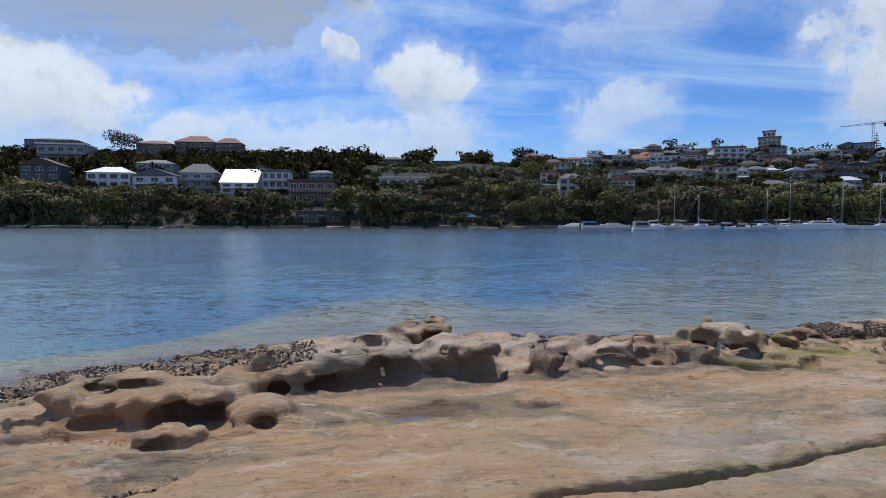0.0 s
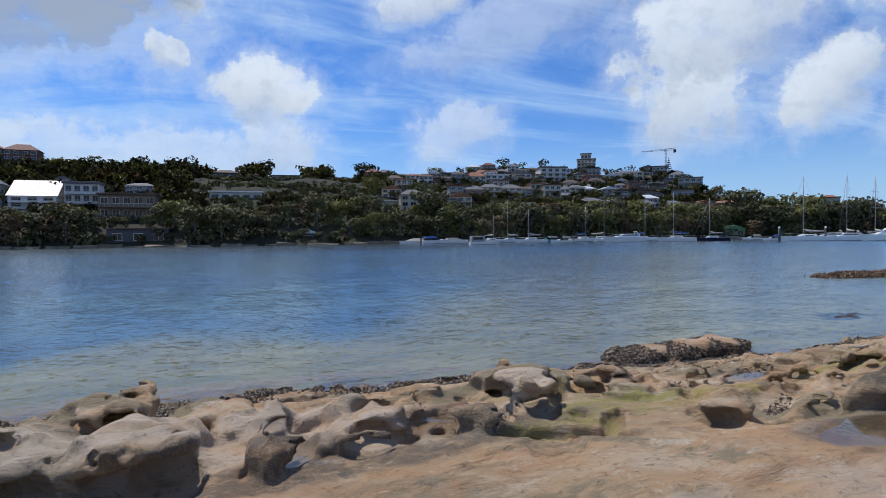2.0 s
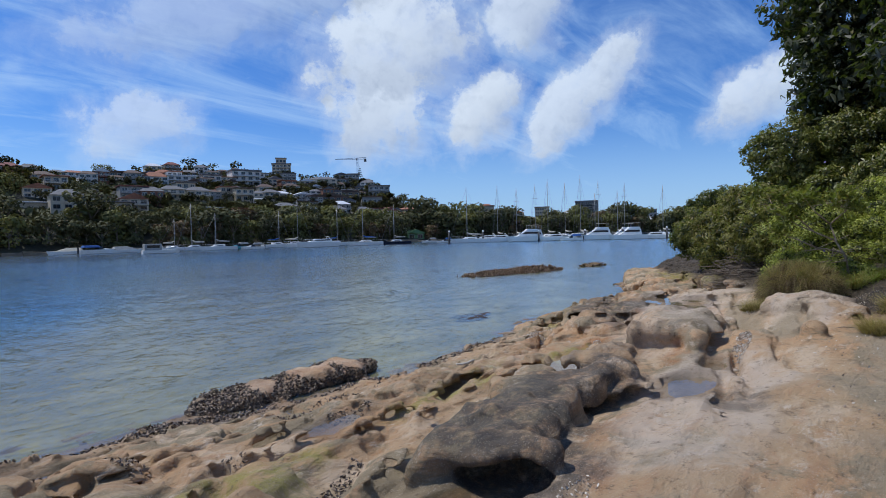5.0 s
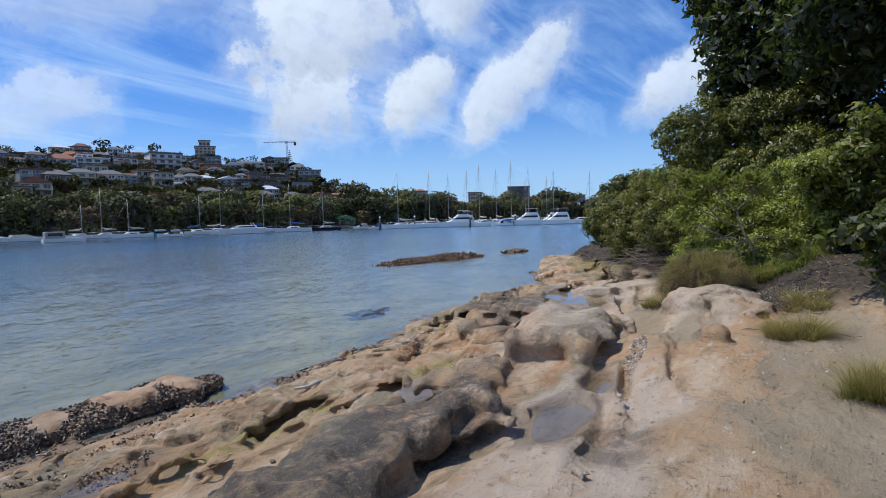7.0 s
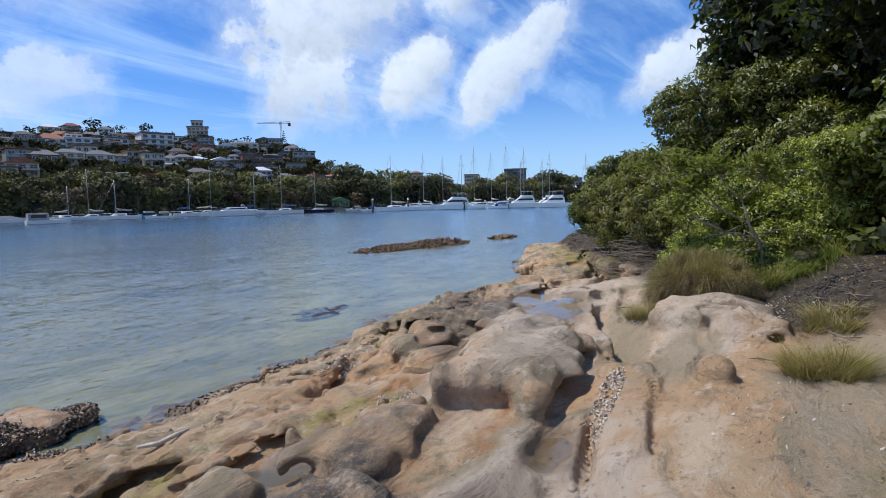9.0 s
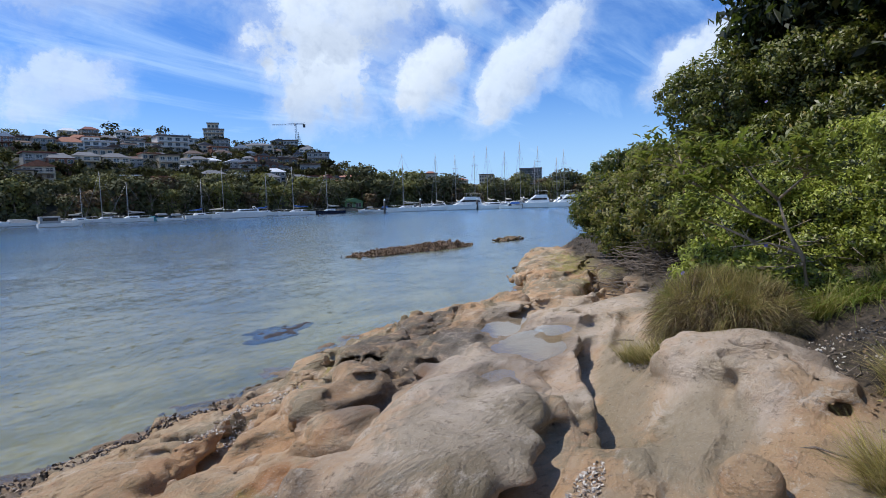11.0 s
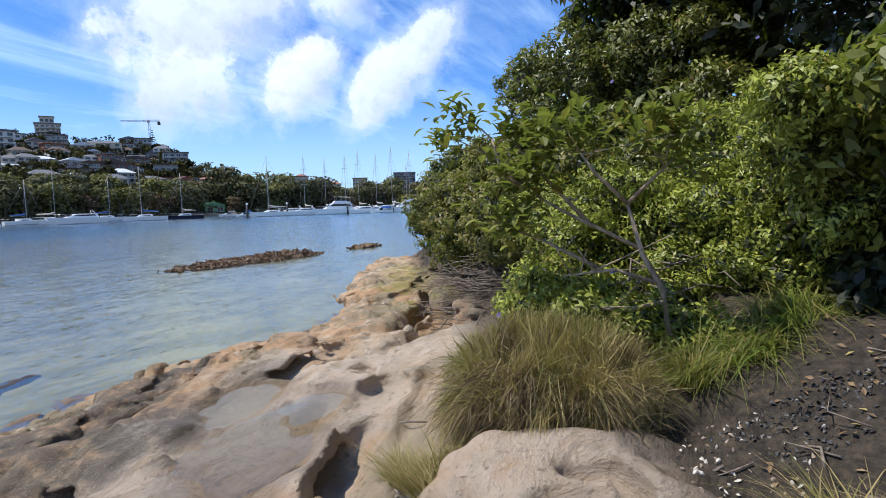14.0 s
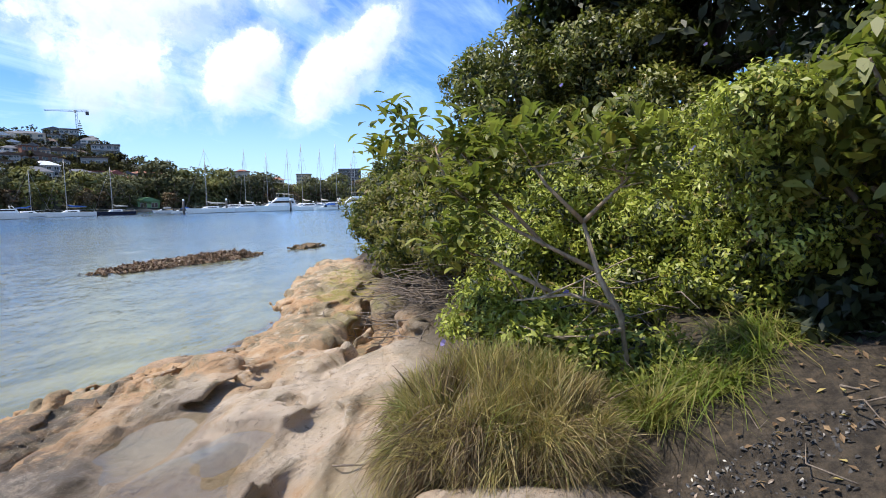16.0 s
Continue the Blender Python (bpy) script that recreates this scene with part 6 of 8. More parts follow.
def yacht(x, y, turn, length, mast, body=None, cover=None, group="moored boats"):
    body = body or GEL
    words = "navy-hulled" if body is NAVY else "white-hulled"
    extra = "blue sail cover on the boom" if cover is BLUE_CLOTH else "bare mast and furled sails"
    ob = afloat("sailing_yacht", x, y, turn, f"{words} sailing yacht with {extra}, afloat", group)
    beam, free = length * 0.31, length * 0.105
    part("hull", hull(bmesh.new(), length, beam, free), body, ob)
    waterline(ob, length, beam)
    cabin = part("cabin", wedge(bmesh.new(), -length * 0.16, length * 0.24, beam * 0.33, free * 0.9, free + 0.48, length * 0.12), GEL, ob)
    for s in (-1, 1):
        part("cabin_window", box(bmesh.new(), -length * 0.1, s * beam * 0.325 - 0.03, free + 0.10, length * 0.08, s * beam * 0.325 + 0.03, free + 0.27, 0.02), PANE, cabin)
    mx = length * 0.09
    part("mast", tube(bmesh.new(), [(mx, 0, free), (mx, 0, mast)], [0.085, 0.06], 8), ALLOY, ob)
    sp = bmesh.new()
    for h in ((0.5, 0.75) if mast > 12 else (0.55,)):
        tube(sp, [(mx, -beam * 0.3, mast * h), (mx, beam * 0.3, mast * h)], [0.03, 0.03], 5)
    part("spreader", sp, ALLOY, ob)
    part("boom", tube(bmesh.new(), [(mx, 0, free + 1.1), (mx - length * 0.4, 0, free + 1.15)], [0.06, 0.05], 6), ALLOY, ob)
    part("sail_cover", tube(bmesh.new(), [(mx - 0.05, 0, free + 1.7), (mx - length * 0.1, 0, free + 1.38), (mx - length * 0.4, 0, free + 1.27)], [0.10, 0.19, 0.09], 8), cover or TAN_CLOTH, ob)
    rig = bmesh.new()
    for a, r in (((length * 0.55, 0, free * 1.2), 0.035), ((-length * 0.49, 0, free), 0.018), ((mx, beam * 0.46, free), 0.018), ((mx, -beam * 0.46, free), 0.018)):
        tube(rig, [a, (mx, 0, mast * 0.97)], [r, r * 0.7], 4)
    part("rigging", rig, WIRE, ob)
    rail = bmesh.new()
    for s in (-1, 1):
        tube(rail, [(-length * 0.46, s * beam * 0.38, free + 0.5), (length * 0.1, s * beam * 0.46, free + 0.52), (length * 0.5, s * beam * 0.05, free * 1.25 + 0.5)], [0.015] * 3, 4)
        for f in (-0.46, -0.2, 0.1, 0.35):
            tube(rail, [(length * f, s * beam * (0.38 if f < 0.3 else 0.26), free * 0.95), (length * f, s * beam * (0.38 if f < 0.3 else 0.26), free + 0.52)], [0.015] * 2, 4)
    part("guard_rail", rail, STEEL, ob)
    return ob


def runabout(x, y, turn, length, cover, words, body=None, group="moored boats"):
    ob = afloat("motor_boat", x, y, turn, words, group)
    beam, free = length * 0.36, length * 0.12
    part("hull", hull(bmesh.new(), length, beam, free), body or GEL, ob)
    waterline(ob, length, beam)
    part("foredeck", wedge(bmesh.new(), 0, length * 0.34, beam * 0.36, free * 0.95, free + 0.3, length * 0.2), body or GEL, ob)
    part("windscreen", wedge(bmesh.new(), -length * 0.05, length * 0.12, beam * 0.38, free, free + 0.75, length * 0.10, 0.02, 0.75), PANE, ob)
    part("canopy", wedge(bmesh.new(), -length * 0.42, 0.04, beam * 0.40, free + 0.5, free + 0.98, 0.25, 0.3, 0.72), cover, ob, "stretched canvas canopy")
    part("outboard", box(bmesh.new(), -length * 0.53, -0.2, 0.15, -length * 0.5 + 0.05, 0.2, free + 0.55, 0.06), DARKMETAL, ob)
    return ob


def covered(x, y, turn, length, cover, words):
    ob = afloat("motor_boat", x, y, turn, words, "moored boats")
    beam, free = length * 0.36, length * 0.11
    part("hull", hull(bmesh.new(), length, beam, free), GEL, ob)
    waterline(ob, length, beam)
    part("tarpaulin", wedge(bmesh.new(), -length * 0.44, length * 0.36, beam * 0.44, free * 0.95, free + 0.75, length * 0.35, 0.4, 0.45), cover, ob)
    return ob


def boxy(x, y, turn, length):
    ob = afloat("work_boat", x, y, turn, "grey-white boxy cabin boat with an open foredeck, afloat", "moored boats")
    beam, free = length * 0.36, length * 0.11
    part("hull", hull(bmesh.new(), length, beam, free), GEL, ob)
    waterline(ob, length, beam)
    wh = part("wheelhouse", box(bmesh.new(), -length * 0.46, -beam * 0.42, free * 0.9, 0.0, beam * 0.42, free + 1.25, 0.07), GREY_CLOTH, ob)
    for s in (-1, 1):
        part("side_window", box(bmesh.new(), -length * 0.40, s * beam * 0.42 - 0.03, free + 0.45, -length * 0.06, s * beam * 0.42 + 0.03, free + 1.0, 0.02), PANE, wh)
    part("rail", tube(bmesh.new(), [(0, -beam * 0.4, free + 0.45), (length * 0.45, 0, free * 1.3 + 0.4), (0, beam * 0.4, free + 0.45)], [0.025] * 3, 5), STEEL, ob)
    return ob


def cruiser(x, y, turn, length, fly=False, group="moored boats"):
    words = "white flybridge motor cruiser with dark windows at the marina" if fly else "white sports cruiser with raked windscreen and radar arch"
    ob = afloat("motor_cruiser", x, y, turn, words, group)
    beam, free = length * 0.34, length * 0.13
    part("hull", hull(bmesh.new(), length, beam, free, 0.2), GEL, ob)
    waterline(ob, length, beam)
    cab = part("cabin", wedge(bmesh.new(), -length * 0.34, length * 0.30, beam * 0.40, free * 0.95, free + (1.5 if fly else 0.8), length * 0.22, 0.25, 0.82), GEL, ob)
    zz = free + (0.75 if fly else 0.35)
    for s in (-1, 1):
        part("side_window", wedge(bmesh.new(), -length * 0.28, length * 0.16, 0.05, zz, zz + (0.5 if fly else 0.28), length * 0.10, 0.1, 0.9), PANE, cab).location = (0, s * beam * 0.375, 0)
    part("windscreen", wedge(bmesh.new(), length * 0.04, length * 0.22, beam * 0.33, zz, zz + (0.6 if fly else 0.36), length * 0.13, 0.0, 0.85), PANE, cab)
    if fly:
        top = part("flybridge", wedge(bmesh.new(), -length * 0.30, length * 0.06, beam * 0.36, free + 1.5, free + 2.1, 0.5, 0.2, 0.92), GEL, ob)
        part("awning", box(bmesh.new(), -length * 0.30, -beam * 0.34, free + 3.1, length * 0.0, beam * 0.34, free + 3.18, 0.03), TAN_CLOTH, top)
        bm = bmesh.new()
        for fx in (-0.29, -0.02):
            for s in (-1, 1):
                tube(bm, [(length * fx, s * beam * 0.32, free + 2.0), (length * fx, s * beam * 0.32, free + 3.1)], [0.03, 0.03], 5)
        part("awning_pole", bm, STEEL, top)
    else:
        bm = bmesh.new()
        tube(bm, [(-length * 0.3, -beam * 0.38, free + 0.4), (-length * 0.24, -beam * 0.3, free + 1.35), (-length * 0.24, beam * 0.3, free + 1.35), (-length * 0.3, beam * 0.38, free + 0.4)], [0.06] * 4, 6)
        part("radar_arch", bm, GEL, ob)
    bm = bmesh.new()
    tube(bm, [(length * 0.05, -beam * 0.45, free + 0.55), (length * 0.5, 0, free * 1.2 + 0.65), (length * 0.05, beam * 0.45, free + 0.55)], [0.02] * 3, 4)
    for f, h in ((0.05, 0.45), (0.2, 0.38), (0.36, 0.2)):
        for s in (-1, 1):
            tube(bm, [(length * f, s * beam * h, free), (length * f, s * beam * h, free + 0.58)], [0.018] * 2, 4)
    part("bow_rail", bm, STEEL, ob)
    return ob


covered(34.1, 152.7, 172, 7.0, TAN_CLOTH, "low cream-covered launch lying at its mooring")
runabout(39.9, 151.4, 5, 8.1, BLUE_CLOTH, "white motor boat with a navy blue canopy, afloat")
covered(45.7, 151.9, 8, 7.0, GREY_CLOTH, "motor boat wrapped in a pale grey tarpaulin")
boxy(44.9, 127.0, -6, 6.8)
yacht(57.0, 154.6, 10, 7.6, 8.0)
yacht(62.6, 154.6, 170, 7.8, 12.0)
yacht(64.0, 143.2, 172, 8.4, 9.0, None, GREY_CLOTH)
runabout(71.6, 148.6, 175, 6.0, GREY_CLOTH, "teal-hulled motor boat with a grey canopy, afloat", TEAL)
runabout(69.4, 136.2, 160, 5.4, GREY_CLOTH, "small white motor boat with a pale canopy, afloat")
yacht(83.5, 150.3, 2, 8.6, 10.2, None, BLUE_CLOTH)
runabout(86.4, 142.8, 150, 6.4, DARK_CLOTH, "white motor boat with a black canopy, afloat")
cruiser(85.1, 131.9, 165, 10.2)
yacht(91.4, 153.9, -30, 9.2, 13.6)
yacht(101.1, 147.6, -10, 8.6, 11.1, None, BLUE_CLOTH)
yacht(101.2, 132.7, 150, 9.4, 12.9, None, BLUE_CLOTH)
yacht(110.5, 130.4, 150, 8.2, 11.5, NAVY)
runabout(132.1, 139.1, 140, 5.0, GREY_CLOTH, "small white motor boat moored off the boat shed")
runabout(125.0, 125.0, 130, 4.6, BLUE_CLOTH, "small boat with a blue cover near the marina")
M = "marina boats"
yacht(121.3, 111.5, 145, 10.5, 15.5, group=M)
cruiser(127.9, 106.9, 140, 8.0, group=M)
yacht(140.4, 116.8, 60, 11, 17.1, group=M)
cruiser(132.7, 100.6, 138, 10.4, True, M)
cruiser(136.9, 94.7, 135, 7.2, group=M)
runabout(137.9, 89.4, 120, 6.0, BLUE_CLOTH, "motor boat under a blue cover in the marina", group=M)
yacht(152.3, 111.0, 60, 12, 17.7, group=M)
yacht(156.2, 108.9, 62, 12, 19.4, group=M)
yacht(160.8, 105.5, 58, 12, 18.1, NAVY, group=M)
cruiser(143.0, 84.7, 130, 10.2, True, M)
yacht(161.7, 100.4, 58, 12, 20.2, group=M)
yacht(169.1, 99.6, 60, 10, 14.7, group=M)
cruiser(146.9, 77.4, 128, 9.4, True, M)
yacht(168.9, 91.6, 60, 10, 15.0, group=M)
yacht(173.4, 91.5, 55, 11, 17.7, group=M)
cruiser(151.4, 72.7, 125, 7.2, group=M)
yacht(172.7, 78.8, 50, 11, 15.9, group=M)

cruiser(130.5, 113.5, 140, 8.5, group=M)
cruiser(139.8, 104.0, 135, 9.0, True, M)
cruiser(150.5, 96.0, 130, 8.5, group=M)
cruiser(156.5, 84.0, 128, 9.0, True, M)
yacht(147.0, 114.5, 60, 10, 16.5, group=M)
yacht(165.0, 96.0, 58, 11, 18.5, group=M)

# piles and pontoons of the marina
PILE, DECK = worn("black_pile_sleeve", (0.025, 0.025, 0.03), 0.6), worn("pontoon_planks", (0.30, 0.27, 0.23), 0.85)
for x, y, h in ((112.3, 111.0, 3.0), (124.5, 109.6, 3.0), (134.0, 97.5, 2.6), (141.5, 87.5, 2.6), (148.0, 79.8, 2.8), (152.5, 69.5, 2.8), (146, 108, 2.6), (158, 92, 2.6)):
    ob = tagged(new("mooring_pile"), "black round mooring pile with a white cap", "pile", "mooring piles")
    ob.matrix_world = pose(x, y, 0)
    part("post", tube(bmesh.new(), [(0, 0, -3), (0, 0, h)], [0.26, 0.26], 10), PILE, ob)
    part("cap", tube(bmesh.new(), [(0, 0, h + 0.002), (0, 0, h + 0.30), (0, 0, h + 0.5)], [0.27, 0.24, 0.06], 10), GEL, ob, "white conical cap")
for x0, y0, x1, y1 in ((121, 114, 156, 71), (140, 121, 176, 80)):
    n = math.hypot(x1 - x0, y1 - y0)
    ob = tagged(new("pontoon"), "long grey timber pontoon of the marina", "pontoon", "pontoons")
    ob.matrix_world = pose(x0 + 2, y0 + 2, 0, 0, 0, math.degrees(math.atan2(y1 - y0, x1 - x0)))
    part("deck", box(bmesh.new(), 0, -0.9, 0.32, n, 0.9, 0.46, 0.02), DECK, ob)
    for k in range(int(n / 4)):
        part("float", box(bmesh.new(), k * 4 + 0.4, -0.8, -0.3, k * 4 + 3.2, 0.8, 0.318, 0.05), GREY, ob)

# ---- scrub and trees behind the shelf ----
inside = plat.v < 0
kk = plat.n[2] - 1 - np.argmax(inside[:, :, ::-1], axis=2)
kk = np.minimum(kk, plat.n[2] - 2)
va, vb = np.take_along_axis(plat.v, kk[:, :, None], 2)[..., 0], np.take_along_axis(plat.v, kk[:, :, None] + 1, 2)[..., 0]
SURF = plat.ax[2][kk] + plat.step * np.clip(va / (va - vb - 1e-9), 0, 1)


def on_top(x, y):
    """Height of the rock and soil under many places."""
    i = np.clip(((np.asarray(x) - plat.o[0]) / plat.step).round().astype(int), 0, plat.n[0] - 1)
    j = np.clip(((np.asarray(y) - plat.o[1]) / plat.step).round().astype(int), 0, plat.n[1] - 1)
    return SURF[i, j]


VINE = foliage("glossy_vine_leaves", (0.024, 0.031, 0.009), (0.145, 0.150, 0.040), (0.16, 0.12, 0.03), 0.05, 0.45, 0.30)
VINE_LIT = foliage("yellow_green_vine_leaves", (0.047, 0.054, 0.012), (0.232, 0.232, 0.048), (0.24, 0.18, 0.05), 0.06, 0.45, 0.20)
BRIGHT = foliage("bright_vine_leaves", (0.146, 0.166, 0.025), (0.450, 0.480, 0.082), (0.26, 0.20, 0.05), 0.05, 0.45, 0.28)
OLIVE = foliage("olive_shrub_leaves", (0.072, 0.069, 0.018), (0.305, 0.265, 0.062), (0.20, 0.13, 0.04), 0.07, 0.5, 0.35)
# leaf colour taken almost to black so that it carries shade
SHADE = foliage("leaves_with_painted_shade", (0.009, 0.014, 0.006), (0.042, 0.052, 0.018), (0.10, 0.09, 0.03), 0.04, 0.52, 0.20)
BROAD = foliage("broad_glossy_leaves", (0.068, 0.084, 0.018), (0.290, 0.290, 0.060), (0.26, 0.20, 0.04), 0.06, 0.50, 0.36)
STRAW = foliage("dry_grass_blades", (0.27, 0.20, 0.08), (0.64, 0.52, 0.24), (0.20, 0.20, 0.05), 0.35, 0.65, 0.35, (0.42, 0.34, 0.10))
GREEN_GRASS = foliage("green_grass_blades", (0.10, 0.115, 0.022), (0.27, 0.265, 0.065), (0.36, 0.29, 0.11), 0.28, 0.55, 0.38, (0.34, 0.36, 0.07))
DRY_OLIVE = foliage("olive_grass_blades", (0.24, 0.195, 0.055), (0.54, 0.44, 0.15), (0.30, 0.22, 0.09), 0.3, 0.6, 0.35, (0.34, 0.32, 0.09))
LUSH = foliage("lush_grass_blades", (0.10, 0.16, 0.02), (0.30, 0.36, 0.06), (0.40, 0.36, 0.12), 0.12, 0.5, 0.45, (0.36, 0.46, 0.06))
THATCH = foliage("brown_thatch", (0.07, 0.045, 0.022), (0.27, 0.19, 0.095), (0.34, 0.26, 0.13), 0.15, 0.75, 0.12, (0.20, 0.14, 0.05))
TWIG, PALE_BARK = bark("dead_twigs", (0.14, 0.105, 0.08), (0.26, 0.21, 0.165), 30), bark("pale_smooth_bark", (0.24, 0.175, 0.115), (0.46, 0.36, 0.25), 18)


def ovals(p, nrm, size, rng, long=1.6, fold=0.3, droop=0.0):
    """Pointed oval leaves of two halves, folded along the midrib and bent at the tip."""
    n = len(p)
    size = np.broadcast_to(size, n)[:, None]
    a = unit(np.cross(nrm, unit(rng.normal(size=(n, 3)))))
    if droop:
        a = unit(a + np.array((0, 0, -droop)))
    b = unit(np.cross(nrm, a))
    c = np.cross(a, b)
    rows = [p - a * size * long * 0.5]
    for side in (1, -1):
        for t, w in ((-0.18, 0.36), (0.2, 0.27)) if side > 0 else ((0.2, 0.27), (-0.18, 0.36)):
            rows.append(p + a * size * long * t + side * b * size * w + c * size * fold * w)
        if side > 0:
            rows.append(p + a * size * long * 0.5 - c * size * fold * 0.6)
    v = np.stack(rows, 1).reshape(-1, 3)
    i = np.arange(n)[:, None, None] * 6
    return v, (i + np.array(((0, 3, 2, 1), (0, 5, 4, 3)))[None]).reshape(-1, 4)


def crown_of(lob, leaf, cover, rng, droop=0.35, long=1.6, oval=False, inner=None):
    """Leaves over the rounded masses: a thin inner shell, near-black ones painting shade within, and tufts that stand
    out from it with gaps between.
    """
    vs, fs, ns, base = [], [], [], 0
    for c, r in lob:
        area = 4 * math.pi * ((r[0] * r[1]) ** 1.6 / 3 + (r[0] * r[2]) ** 1.6 / 3 + (r[1] * r[2]) ** 1.6 / 3) ** (1 / 1.6)
        each = leaf * leaf * 0.34 * long
        n = int(area * 0.6 * cover / each * (0.3 if inner is not None else 0.55))
        u = unit(rng.normal(size=(n, 3)))
        p = np.array(c) + u * np.array(r) * rng.uniform(0.62, 0.92, (n, 1))
        nrm = unit(u + 0.8 * rng.normal(size=(n, 3)))
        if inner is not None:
            # near-black leaves paint the shade inside, large and few
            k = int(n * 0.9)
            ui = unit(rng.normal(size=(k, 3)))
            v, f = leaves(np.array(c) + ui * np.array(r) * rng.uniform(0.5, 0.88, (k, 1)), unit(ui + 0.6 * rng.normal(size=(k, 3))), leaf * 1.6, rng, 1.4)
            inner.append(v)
        # tufts
        size = rng.uniform(0.12, 0.34, max(6, int(area / 0.10))) * min(1.0, 0.5 + r[0] * 0.5)
        k = len(size)
        ut = unit(rng.normal(size=(k, 3)) + np.array((0, 0, 0.15)))
        ct = np.array(c) + ut * np.array(r) * rng.uniform(0.80, 1.15, (k, 1))
        m = np.maximum(5, (size ** 2 * 4.2 * cover * 0.55 / each).astype(int))
        which = np.repeat(np.arange(k), m)
        w = unit(rng.normal(size=(len(which), 3)) + 0.7 * ut[which])
        p2 = ct[which] + w * (size[which] * rng.uniform(0.35, 1.05, len(which)))[:, None] * np.array((1, 1, 0.8))
        n2 = unit(w * 0.8 + 0.45 * rng.normal(size=(len(which), 3)) + np.array((0, 0, 0.55)))
        p, nrm = np.concatenate([p, p2]), np.concatenate([nrm, n2])
        way = np.concatenate([u, unit(0.6 * ut[which] + 0.5 * w)])
        make, corners = (ovals, 6) if oval else (leaves, 4)
        v, f = make(p, nrm, rng.uniform(0.55, 1.25, len(p)) * leaf, rng, long, 0.25, droop)
        vs.append(v)
        fs.append(f + base)
        ns.append(np.repeat(unit(0.75 * nrm + 0.7 * way), corners, 0))
        base += len(v)
    return np.concatenate(vs), np.concatenate(fs), np.concatenate(ns)


def clumps(lob, rng, n=7):
    """Breaks each rounded mass into a core and smaller heads with shade between them."""
    out = []
    for c, r in lob:
        out.append((c, tuple(v * (0.70 if n > 5 else 0.86) for v in r)))
        for k in range(n):
            u = unit(rng.normal(size=(1, 3)) + np.array((0, 0, 0.25)))[0]
            s = rng.uniform(0.30, 0.52)
            out.append((tuple(np.array(c) + u * np.array(r) * (1.04 - s * 0.8)), tuple(v * s * f for v, f in zip(r, (1.05, 1.05, 0.85)))))
    return out


def shrub(name, label, lob, leaf, cover, mat, seed, foot, category="shrub", thick=0.05, oval=False, heads=7):
    """A shrub: stems from its foot to each mass, and its leaves."""
    rng = np.random.default_rng(seed)
    ob = tagged(new(name), label, category)
    ob.location = foot
    f = Vector(foot)
    lob = [(tuple(Vector(c) - f), r) for c, r in lob]
    whole, lob = lob, clumps(lob, rng, heads)
    for c, r in whole:
        c = Vector(c)
        for k in range(3):
            bm = bmesh.new()
            tip = c + Vector(rng.uniform(-0.45, 0.45, 3)) * r[0]
            mid = tip * 0.5 + Vector(rng.normal(0, 0.12, 3)) + Vector((0, 0, 0.1))
            tube(bm, [Vector(rng.normal(0, 0.08, 3)) * Vector((1, 1, 0)) - Vector((0, 0, 0.1)), mid, tip], [thick, thick * 0.65, thick * 0.2], 6)
            part("stem", bm, BARK, ob)
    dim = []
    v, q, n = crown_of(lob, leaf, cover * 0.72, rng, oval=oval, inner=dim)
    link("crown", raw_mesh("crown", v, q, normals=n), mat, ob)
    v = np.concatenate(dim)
    link("painted_shade_leaves", raw_mesh("painted_shade_leaves", v, np.arange(len(v)).reshape(-1, 4)[:, ::-1]), SHADE, ob, "near-black leaves painting the shade inside the shrub")
    return ob


def ball(x, y, z, r, s=0.85):
    return ((x, y, z), (r, r, r * s))


shrub("shoreside_shrub", "dark glossy shrub leaning out over the water", [ball(24.1, 12.9, 2.7, 0.95), ball(23.75, 13.4, 2.2, 0.5), ball(24.8, 12.9, 2.2, 1.1), ball(24.4, 13.6, 1.75, 0.7), ball(23.8, 12.6, 3.35, 0.55)], 0.070, 1.4, VINE, 11, (24.8, 12.8, 0.7))
shrub("olive_shrub", "olive green leafy shrub at the back of the ledge", [ball(22.6, 12.0, 2.3, 1.1), ball(21.7, 11.3, 1.8, 0.95), ball(22.1, 11.2, 2.9, 0.8), ball(23.1, 11.6, 2.9, 0.9), ball(22.9, 12.3, 1.5, 0.6)], 0.060, 1.15, OLIVE, 12, (22.6, 11.6, 0.9))
shrub("olive_shrub", "thick olive green shrub above a heap of dead twigs", [ball(20.7, 10.2, 2.0, 0.85), ball(19.9, 9.5, 1.9, 0.8), ball(20.7, 9.8, 2.85, 0.8), ball(19.5, 9.0, 2.5, 0.7), ball(20.0, 9.9, 2.6, 0.45)], 0.058, 1.15, OLIVE, 13, (20.6, 9.6, 1.2))
shrub("vine_hummock", "tall hummock smothered in hanging vine leaves", [ball(23.4, 10.05, 4.5, 1.2, 1.0), ball(22.9, 10.5, 3.2, 0.8), ball(24.5, 10.6, 3.5, 1.0), ball(22.4, 9.9, 2.7, 0.9), ball(23.6, 9.4, 3.4, 0.9)], 0.070, 1.55, VINE_LIT, 14, (23.6, 10.0, 1.4), thick=0.12, heads=3)
